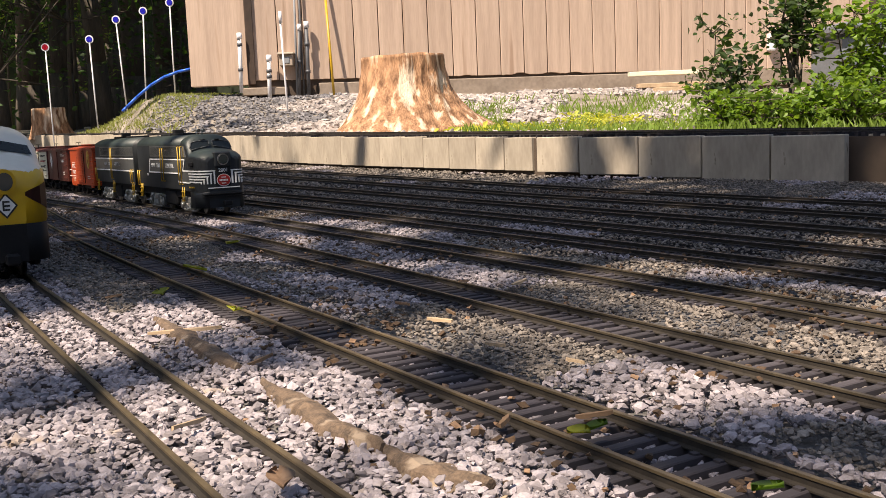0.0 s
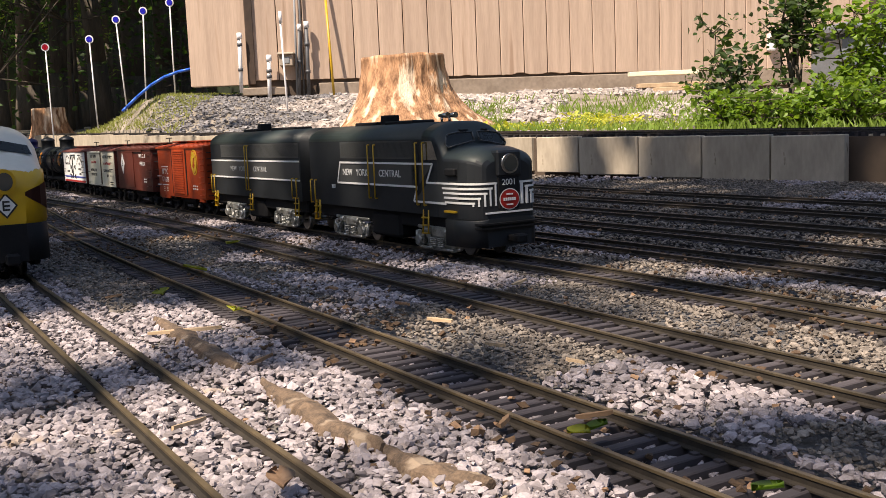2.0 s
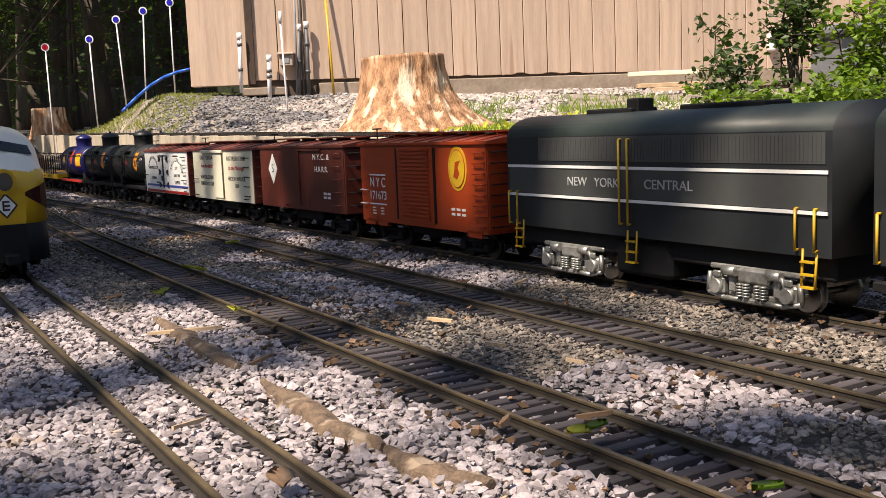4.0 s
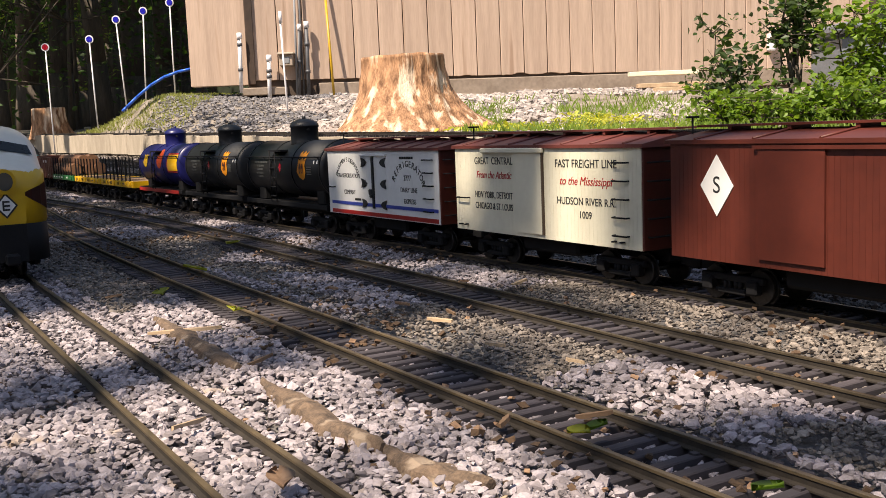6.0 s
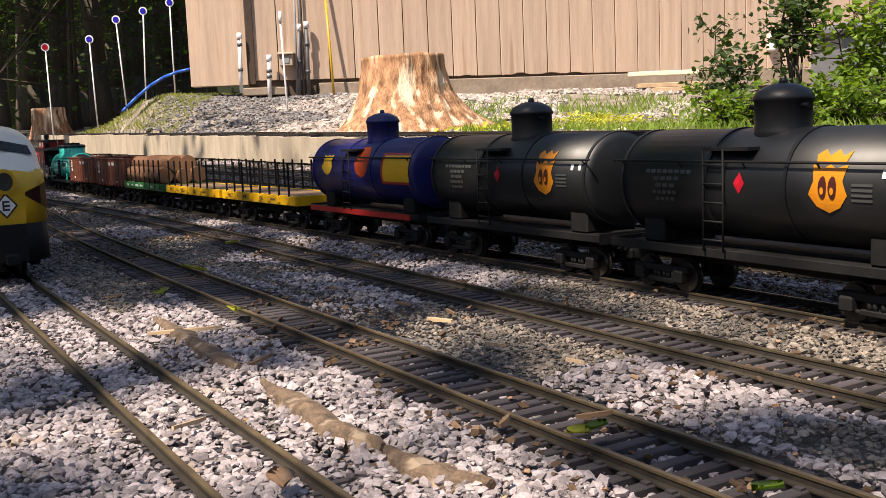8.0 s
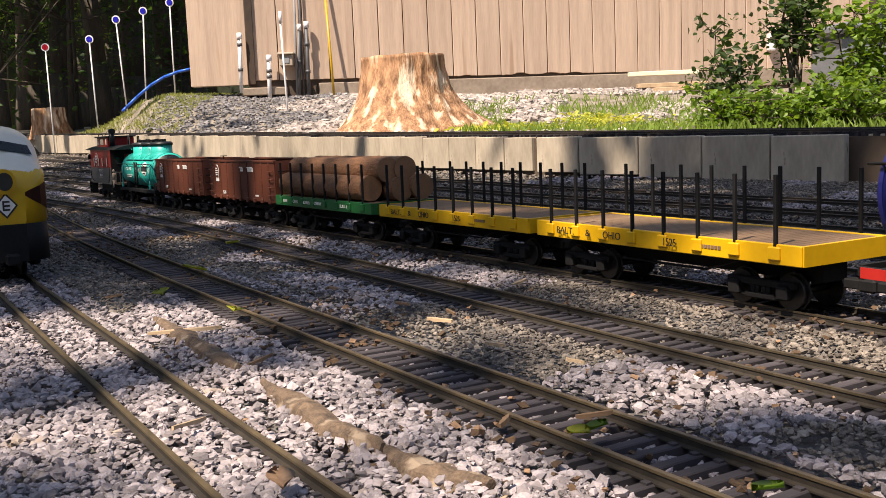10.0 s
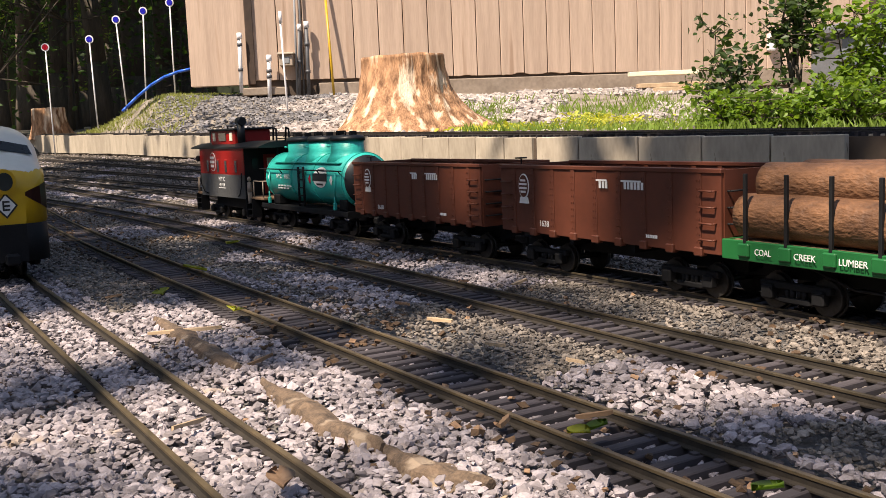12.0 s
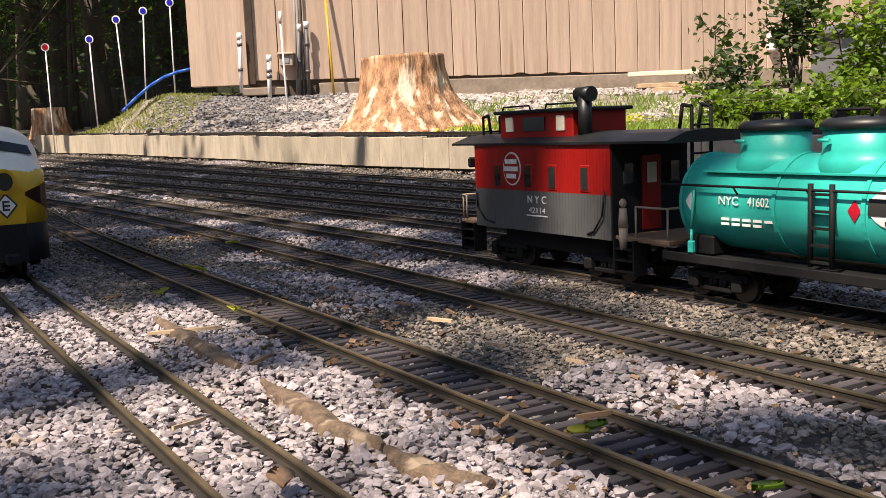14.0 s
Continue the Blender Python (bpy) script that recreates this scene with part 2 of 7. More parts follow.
def yard_z(x, y):
    """The yard rises gently far back, towards the wall."""
    n = 0.86 * x + 0.51 * y
    return 0.0106 * max(0.0, min(y, 10.0) - 2.3) * smooth((n - 0.85) / 0.7)


def wall_top(y):
    return 0.06 + 0.0195 * min(max(y, 0.0), 10)


def land(x, y):
    d = y - wall_y(x)
    if d < 0.12:
        return yard_z(x, y) - 0.0135
    z = wall_top(wall_y(x)) - 0.012
    if d < 0.26:
        return yard_z(x, y) - 0.0135 + (z - yard_z(x, y)) * (d - 0.12) / 0.14
    hill = smooth((x + 3.5) / 1.3)
    back = 0.33 * smooth((y - 5.4) / 3.1)
    z += max(0.0, back * hill) * smooth(d / 0.9)
    if y > 9:
        z += 0.02 * (min(y, 40) - 9) * (1 - hill * 0.5)
    return z + 0.012 * noise.noise((x * 3, y * 3, 0)) * smooth(d / 0.4)


def ground():
    xs = np.concatenate([np.linspace(-900, -40, 8), np.linspace(-30, -5, 26), np.linspace(-4.8, 3.0, 118), np.linspace(3.4, 30, 30), np.linspace(40, 900, 8)])
    ys = np.concatenate([np.linspace(-300, -20, 6), np.linspace(-12, 0.0, 14), np.linspace(0.08, 9.5, 150), np.linspace(10, 40, 40), np.linspace(50, 1500, 12)])
    verts = [(x, y, land(x, y)) for y in ys for x in xs]
    k = len(xs)
    faces = [(j * k + i, j * k + i + 1, (j + 1) * k + i + 1, (j + 1) * k + i) for j in range(len(ys) - 1) for i in range(k - 1)]
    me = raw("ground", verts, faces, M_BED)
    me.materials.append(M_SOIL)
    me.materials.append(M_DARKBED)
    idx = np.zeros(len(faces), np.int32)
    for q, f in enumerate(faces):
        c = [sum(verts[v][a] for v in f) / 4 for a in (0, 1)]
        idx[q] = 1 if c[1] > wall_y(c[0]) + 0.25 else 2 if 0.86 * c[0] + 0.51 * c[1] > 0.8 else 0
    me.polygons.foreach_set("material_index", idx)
    me.polygons.foreach_set("use_smooth", np.ones(len(faces), bool))
    tagged(new("ground", me), "grey gravel yard rising to a rough soil bank", "ground", kind="structure")


ground()

# ---- tracks ----
GAUGE = 0.0475
TRACKS = {  # base point, heading, curvature, its change, and where the measured curve runs out into a straight
    "A": ((-0.1812, 0.6), -1.0336, 0.0019, -0.0402, -1.2),
    "B": ((-0.0971, 0.8), -1.0336, 0.0264, -0.0189, -1.6),
    "C": ((-0.0015, 1.0), -1.0502, 0.0113, 0.0605, -1.8),
    "D": ((0.0495, 1.25), -1.0342, -0.0494, -0.0618, -1.5),
    "E": ((0.175, 1.37), -1.036, -0.03, -0.02, -2.0),
    "F": ((0.27, 1.50), -1.036, -0.02, 0.0, -2.0),
    "G": ((0.37, 1.66), -1.036, -0.01, 0.0, -2.0),
    "H": ((0.47, 1.84), -1.030, 0.0, 0.0, -2.0),
    "I": ((0.56, 2.05), -1.025, 0.0, 0.0, -2.0),
}
STEP = 0.01


def trace(base, a0, k, k1, run_out):
    """Points of a track every centimetre, from 9 m behind its base to 3 m past it."""
    table = {}
    for sgn, count in ((-1, 900), (1, 300)):
        x, y = base
        for i in range(count + 1):
            s = sgn * i * STEP
            u = max(s, run_out)
            u = min(u, 1.2)
            a = a0 + k * u + k1 * u * u / 2 + (BEND * (s - run_out) if s < run_out else 0)
            table[sgn * i] = (x, y, a)
            x += sgn * math.cos(a) * STEP
            y += sgn * math.sin(a) * STEP
    return table


BEND = 0.0
PATHS = {k: trace(*v) for k, v in TRACKS.items()}


def along(key, s):
    i = math.floor(s / STEP)
    f = s / STEP - i
    p, q = PATHS[key][max(-900, min(300, i))], PATHS[key][max(-900, min(300, i + 1))]
    return tuple(p[j] + (q[j] - p[j]) * f for j in range(3))


def beside(key, s, off):
    """A point off metres to the left of the track's middle line."""
    x, y, a = along(key, s)
    return x - math.sin(a) * off, y + math.cos(a) * off, a


TIE = bmesh.new()
box(TIE, -0.0036, 0.0036, -0.041, 0.041, -0.016, -0.0059, 0.0007)
for chair in (-1, 1):
    for edge in (-1, 1):
        yc = chair * GAUGE / 2 + edge * 0.0058
        box(TIE, -0.0022, 0.0022, yc - 0.0018, yc + 0.0018, -0.0062, -0.0048)
TIE_MESH = mesh_of("tie", TIE, M_TIE)
RAIL_PROFILE = [(-0.0042, -0.0084), (0.0042, -0.0084), (0.0042, -0.0072), (0.0011, -0.0062), (0.0011, -0.0026), (0.0019, -0.0020), (0.0019, -0.0002),
                (0.0014, 0.0), (-0.0014, 0.0), (-0.0019, -0.0002), (-0.0019, -0.0020), (-0.0011, -0.0026), (-0.0011, -0.0062), (-0.0042, -0.0072)]
RAIL_PROFILE = [(u * 0.85, w * 0.76) for u, w in RAIL_PROFILE]


def track(key, s0, s1, near, rail_mat, label):
    tr = root("track", label, "model railway track", "yard tracks", "structure")
    for sd in (-1, 1):
        bm = bmesh.new()
        n = int((s1 - s0) / 0.05)

        def prof(i):
            s = s0 + i * 0.05
            x, y, a = beside(key, s, sd * GAUGE / 2)
            z = yard_z(x, y)
            return [(x - math.sin(a) * u, y + math.cos(a) * u, z + w) for u, w in RAIL_PROFILE]
        sweep(bm, prof, n)
        for f in bm.faces:
            # faces below the rail head take the darker web colour
            f.material_index = 0 if max(v.co.z for v in f.verts) > yard_z(*f.calc_center_median()[:2]) - 0.0008 else 1
        part("rail", bm, [rail_mat, M_WEB], tr)
    rng = random.Random(key)
    rest_v, rest_f = [], []
    base = np.array([(x, y, z) for x in (-0.0036, 0.0036) for y in (-0.041, 0.041) for z in (-0.016, -0.0060)])
    quads = np.array([(0, 1, 3, 2), (4, 6, 7, 5), (0, 4, 5, 1), (2, 3, 7, 6), (1, 5, 7, 3), (0, 2, 6, 4)])
    s = s0
    while s < s1:
        x, y, a = along(key, s)
        a += rng.gauss(0, 0.035)
        z = yard_z(x, y) + rng.gauss(0, 0.0004)
        if near[0] < s < near[1]:
            t = new("tie", TIE_MESH)
            t.parent = tr
            t.matrix_basis = Matrix.Translation((x, y, z)) @ Matrix.Rotation(a, 4, "Z")
        else:
            c, d = math.cos(a), math.sin(a)
            rest_f.append(quads + 8 * len(rest_v))
            rest_v.append(base @ np.array([(c, d, 0), (-d, c, 0), (0, 0, 1)]) + (x, y, z))
        s += 0.0158 + rng.uniform(-0.0006, 0.0006)
    if rest_v:
        ob = new("ties", raw("ties", np.concatenate(rest_v), np.concatenate(rest_f), M_TIE))
        ob.parent = tr
        tagged(ob, kind="stuff")
    return tr


track("A", -4.0, 0.62, (-1.5, 0.62), M_RAIL, "brass rails half buried in pale crushed stone")
track("B", -5.0, 1.0, (-1.6, 1.0), M_RAIL, "brown brass rails on black plastic ties")
track("C", -5.5, 1.1, (-1.8, 1.1), M_RAILMID, "brown brass rails on black ties in grey stone")
track("D", -8.8, 2.9, (-2.0, 1.2), M_RAILMID, "dark brass rails on black ties carrying the freight train")
for key in "EFGHI":
    track(key, -7.0, 1.6, (-1.0, 0.9), M_RAILDARK, "dark rails on black ties in a shaded yard")


# ---- edging wall of boards, with a track bed on top ----
def edging_wall():
    wall = root("wall_edging", "low retaining edge of grey-tan boards set upright", "retaining wall", "", "structure")
    runs = [((0.957, 2.32), (0.304, 3.035), (0, 0.198, 0.401, 0.609, 0.828, 1), -0.019, 0.003), ((0.300, 3.093), (0.043, 3.45), (0, 0.32, 0.66, 1), 0.0, 0.0),
            ((0.043, 3.45), (-0.286, 3.93), (0, 0.28, 0.534, 0.8, 1), 0.0, 0.0), ((-0.286, 3.93), (-0.737, 4.66), (0, 0.245, 0.44, 0.64, 0.82, 1), 0.0, 0.0),
            ((-0.737, 4.66), (-1.07, 5.30), (0, 0.30, 0.58, 0.87, 1), 0.0, 0.0), ((-1.07, 5.30), (-1.72, 6.35), (0, 0.27, 0.53, 0.77, 1), 0.0, 0.0),
            ((-1.72, 6.35), (-2.56, 7.80), (0, 0.34, 0.67, 1), 0.0, 0.0), ((-2.56, 7.80), (-3.72, 9.40), (0, 0.29, 0.58, 0.8, 1), 0.0, 0.0),
            ((-3.72, 9.40), (-5.4, 11.9), (0, 0.2, 0.4, 0.6, 0.8, 1), 0.0, 0.0), ((1.62, 1.62), (1.00, 2.36), (0, 0.25, 0.5, 0.75, 1), 0.002, 0.002)]
    rng = random.Random(5)
    for (xa, ya), (xb, yb), joints, lift_a, lift_b in runs:
        a = math.atan2(yb - ya, xb - xa)
        whole = math.hypot(xb - xa, yb - ya)
        for j0, j1 in zip(joints, joints[1:]):
            f, length = (j0 + j1) / 2, whole * (j1 - j0)
            x, y = xa + (xb - xa) * f, ya + (yb - ya) * f
            z0, z1 = yard_z(x, y) + 0.006 + lift_a + (lift_b - lift_a) * f, wall_top(y) + rng.uniform(-0.001, 0.002)
            bm = bmesh.new()
            box(bm, -length / 2 + 0.002, length / 2 - 0.002, -0.012, 0.012, z0, z1, 0.002)
            part("board", bm, M_BOARD, wall, m=Matrix.Translation((x, y, 0)) @ Matrix.Rotation(a + rng.gauss(0, 0.008), 4, "Z"))
    # dark backing and sill behind the boards
    bm = bmesh.new()
    pts = WALL[1:-1]

    def prof(i):
        x, y = pts[i]
        return [(x + 0.014, y + 0.022, yard_z(x, y) - 0.03), (x + 0.22, y + 0.15, yard_z(x, y) - 0.03), (x + 0.22, y + 0.15, wall_top(y) - 0.004), (x + 0.014, y + 0.022, wall_top(y) - 0.004)]
    sweep(bm, prof, len(pts))
    part("backing", bm, M_GROOVE, wall)


edging_wall()


def upper_track():
    """A dark track that runs along the top of the wall."""
    tr = root("track", "black rails on a raised bed along the wall", "model railway track", "yard tracks", "structure")
    pts = []
    for (xa, ya), (xb, yb) in zip(WALL[1:-1], WALL[2:]):
        k = max(1, int(math.hypot(xb - xa, yb - ya) / 0.1))
        pts += [(xa + (xb - xa) * i / k, ya + (yb - ya) * i / k) for i in range(k)]
    for off in (0.05, 0.0975, 0.19, 0.2375):
        bm = bmesh.new()

        def prof(i):
            x, y = pts[i]
            z = wall_top(y) + 0.013
            return [(x + 0.83 * off + 0.83 * u, y + 0.55 * off + 0.55 * u, z + w) for u, w in RAIL_PROFILE]
        sweep(bm, prof, len(pts))
        part("rail", bm, M_RAILDARK, tr)
    vs, fs = [], []
    base = np.array([(x, y, z) for x in (-0.0045, 0.0045) for y in (-0.041, 0.041) for z in (-0.02, -0.0060)])
    quads = np.array([(0, 1, 3, 2), (4, 6, 7, 5), (0, 4, 5, 1), (2, 3, 7, 6), (1, 5, 7, 3), (0, 2, 6, 4)])
    for (xa, ya), (xb, yb) in zip(pts, pts[1:]):
        for f in (0, 0.28, 0.56, 0.84):
            for off in (0.074, 0.214):
                x, y = xa + (xb - xa) * f + 0.83 * off, ya + (yb - ya) * f + 0.55 * off
                fs.append(quads + 8 * len(vs))
                c, d = math.cos(-0.99), math.sin(-0.99)
                vs.append(base @ np.array([(c, d, 0), (-d, c, 0), (0, 0, 1)]) + (x, y, wall_top(ya) + 0.013))
    ob = new("ties", raw("ties", np.concatenate(vs), np.concatenate(fs), M_TIE))
    ob.parent = tr
    tagged(ob, kind="stuff")


upper_track()


# ---- the house ----
def house():
    h = root("house", "tan wood-sided house wall above a gravel bank", "house", "", "structure")
    yl, yr = 7.90, 9.07
    xl, xr = -1.48, 4.0
    a = math.atan2(yr - yl, xr - xl)
    m = Matrix.Translation((xl, yl, 0)) @ Matrix.Rotation(a, 4, "Z")
    length = math.hypot(xr - xl, yr - yl)
    z0, z1 = 0.592, 3.6
    bm = bmesh.new()
    box(bm, 0, length, 0.02, 0.16, 0.2, z1)
    part("wall", bm, M_GROOVE, h, "dark sheathing behind the boards", m)
    w, x = 0.203, 0.041
    rng = random.Random(2)
    while x < length - w:
        bm = bmesh.new()
        box(bm, x + 0.0035, x + w - 0.0035, 0, 0.02, z0 - 0.006 * x, z1, 0.003)
        # the lower edge is frayed and rotted here and there
        bmesh.ops.bisect_plane(bm, geom=bm.verts[:] + bm.edges[:] + bm.faces[:], plane_co=(0, 0, z0 + 0.09), plane_no=(0, 0, 1))
        for k in range(1, 9):
            bmesh.ops.bisect_plane(bm, geom=bm.verts[:] + bm.edges[:] + bm.faces[:], plane_co=(x + w * k / 9, 0, 0), plane_no=(1, 0, 0))
        for v in bm.verts:
            if v.co.z < z0 + 0.02:
                v.co.z += 0.004 * noise.noise((v.co.x * 40, 0, 0)) + 0.05 * max(0.0, noise.noise((v.co.x * 5.5, 3.3, 0)) - 0.25)
        part("board", bm, M_SIDING, h, m=m)
        x += w
    bm = bmesh.new()
    box(bm, 0, 0.06, -0.02, 0.02, z0 - 0.03, z1, 0.004)
    part("corner_trim", bm, M_CORNER, h, "dark brown corner board", m)
    bm = bmesh.new()
    box(bm, -0.05, 0.30, -0.06, 0.02, 0.475, 0.535, 0.006)
    part("skirt_board", bm, M_TRIM, h, "weathered lumber under the siding", m)
    bm = bmesh.new()
    box(bm, 0.55, length, -0.008, 0.018, 0.42, 0.56, 0.006)
    part("skirt_board", bm, M_TRIM, h, "weathered lumber under the siding", m)
    # the lighter plywood return at the corner
    bm = bmesh.new()
    box(bm, -0.455, -0.004, 0.03, 0.15, z0 - 0.03, z1, 0.003)
    part("return_panel", bm, M_SIDING, h, "paler plywood panel in sun", m @ Matrix.Rotation(radians(-10), 4, "Z"))
    bm = bmesh.new()
    box(bm, -0.455, length, 0.05, 5.0, z1 - 0.04, z1 + 0.1)
    part("eave", bm, M_TRIM, h, m=m)


house()


# ---- the freight train: cars with x forward, z up from the rail heads ----
def bogie(car, x, mat, name="truck", half=0.030, wb=0.052):
    """A two-axle truck under a car."""
    t = new(name)
    t.parent = car
    t.matrix_basis = pose(x, 0, 0)
    for sd in (-1, 1):
        bm = bmesh.new()
        y = sd * half
        box(bm, -wb / 2 - 0.010, wb / 2 + 0.010, y - 0.003, y + 0.003, 0.018, 0.024, 0.001)
        box(bm, -wb / 2 + 0.010, wb / 2 - 0.010, y - 0.003, y + 0.003, 0.007, 0.012, 0.001)
        for e in (-1, 1):
            box(bm, e * wb / 2 - 0.006, e * wb / 2 + 0.006, y - 0.005 * (sd < 0) - 0.002, y + 0.005 * (sd > 0) + 0.002, 0.009, 0.021, 0.0015)
            wire(bm, [(e * wb / 2, y, 0.010), (e * 0.009, y, 0.008)], 0.002)
            for k in (-0.004, 0.004):
                tube(bm, (e * 0.006 + k * 0.6, y, 0.011), (e * 0.006 + k * 0.6, y, 0.019), 0.0024, seg=6)
        ob = part("side_frame", bm, mat, t)
    for e in (-1, 1):
        bm = bmesh.new()
        tube(bm, (e * wb / 2, -0.030, 0.0145), (e * wb / 2, 0.030, 0.0145), 0.003, seg=6)
        for sd in (-1, 1):
            tube(bm, (e * wb / 2, sd * 0.0205, 0.0145), (e * wb / 2, sd * 0.0255, 0.0145), 0.0145, seg=18)
            tube(bm, (e * wb / 2, sd * 0.0190, 0.0145), (e * wb / 2, sd * 0.0205, 0.0145), 0.0165, seg=18)
        part("wheelset", bm, M_STEEL if mat is not M_BLACK else M_WHEEL, t)
    return t


M_WHEEL = surf("dark wheel steel", (0.10, 0.095, 0.09), (0.05, 0.045, 0.04), 50, 0.4, 0.8)


def coupler(car, x, d):
    bm = bmesh.new()
    box(bm, min(x, x + d * 0.022), max(x, x + d * 0.022), -0.004, 0.004, 0.020, 0.028, 0.001)
    box(bm, x + d * 0.022 - 0.006, x + d * 0.022 + 0.006, -0.008, 0.008, 0.019, 0.030, 0.002)
    part("coupler", bm, M_BLACK, car)


def grab(car, x, z, w, y, mat=None, rise=0.0):
    """A grab iron standing off the side."""
    bm = bmesh.new()
    d = -0.0045 if y < 0 else 0.0045
    wire(bm, [(x - w / 2, y, z), (x - w / 2, y + d, z - rise), (x + w / 2, y + d, z - rise), (x + w / 2, y, z)], 0.0009, 5)
    part("grab_iron", bm, mat or M_BLACK, car)


def end_grab(car, x, z, y0, y1):
    d = 0.0045 if x > 0 else -0.0045
    bm = bmesh.new()
    wire(bm, [(x, y0, z), (x + d, y0, z), (x + d, y1, z), (x, y1, z)], 0.0009, 5)
    part("grab_iron", bm, M_BLACK, car)


def plate(car, name, pts, y, mat, label="", th=0.0006):
    """A thin painted shape on the car's near side, its outline in x and z."""
    bm = bmesh.new()
    a = [bm.verts.new((x, y, z)) for x, z in pts]
    b = [bm.verts.new((x, y - th, z)) for x, z in pts]
    n = len(pts)
    bm.faces.new(b)
    for i in range(n):
        bm.faces.new((a[i], a[(i + 1) % n], b[(i + 1) % n], b[i]))
    bmesh.ops.recalc_face_normals(bm, faces=bm.faces)
    return part(name, bm, mat, car, label)


def oval(cx, cz, rx, rz, n=28):
    return [(cx + rx * math.cos(2 * math.pi * i / n), cz + rz * math.sin(2 * math.pi * i / n)) for i in range(n)]


def strip(x0, z0, x1, z1, w):
    d = Vector((x1 - x0, z1 - z0)).normalized()
    n = Vector((-d.y, d.x)) * w / 2
    return [(x0 - n.x, z0 - n.y), (x1 - n.x, z1 - n.y), (x1 + n.x, z1 + n.y), (x0 + n.x, z0 + n.y)]


def bars(car, name, x, z, count, w, h, gap, y, mat):
    """A line of writing too small to read, as plain bars."""
    bm = bmesh.new()
    for i in range(count):
        x0 = x + i * (w + gap)
        box(bm, x0, x0 + w, y - 0.0005, y, z - h / 2, z + h / 2)
    return part(name, bm, mat, car)


def letters(car, text, x, z, size, y, mat, wide=1.0, shear=0.0, spacing=1.0, align="CENTER"):
    return words("lettering", text, size, car, side(x, z, y), mat, wide, align, shear, spacing)


def arc_letters(car, text, cx, cz, r, a0, a1, size, y, mat):
    """Letters set round an arch."""
    n = len(text)
    for i, ch in enumerate(text):
        if ch == " ":
            continue
        a = radians(a0 + (a1 - a0) * i / (n - 1))
        m = side(cx + r * math.cos(a), cz + r * math.sin(a), y) @ Matrix.Rotation(a - math.pi / 2, 4, "Z")
        words("lettering", ch, size, car, m, mat)


# ---- diesel units ----
def hood_profile(x, w, z0, zs, zt, flat=0.42, n=8):
    """Cross-section of a carbody: straight sides, round shoulders."""
    right = [(-w, z0), (-w, zs)]
    for i in range(1, n + 1):
        a = math.pi / 2 * i / n
        right.append((-w + (w - w * flat * 0.4) * (1 - math.cos(a)), zs + (zt - zs) * math.sin(a)))
    pts = right + [(-y, z) for y, z in reversed(right)]
    return [(x, y, z) for y, z in pts]


def railing(car, x, z0, z1, y, w=0.011):
    for e in (-1, 1):
        bm = bmesh.new()
        xx = x + e * w / 2
        wire(bm, [(xx, y, z1), (xx, y - 0.004, z1), (xx, y - 0.004, z0), (xx, y, z0)], 0.0011, 6)
        part("handrail", bm, M_YELLOW, car)


def ladder_step(car, x, z0, z1, y, w=0.013):
    bm = bmesh.new()
    for e in (-1, 1):
        wire(bm, [(x + e * w / 2, y, z1), (x + e * w / 2, y - 0.002, z0)], 0.0011)
    k = 3
    for i in range(k):
        z = z0 + (z1 - z0) * i / k
        box(bm, x - w / 2, x + w / 2, y - 0.004, y + 0.001, z - 0.0006, z + 0.0008)
    part("step_ladder", bm, M_YELLOW, car)


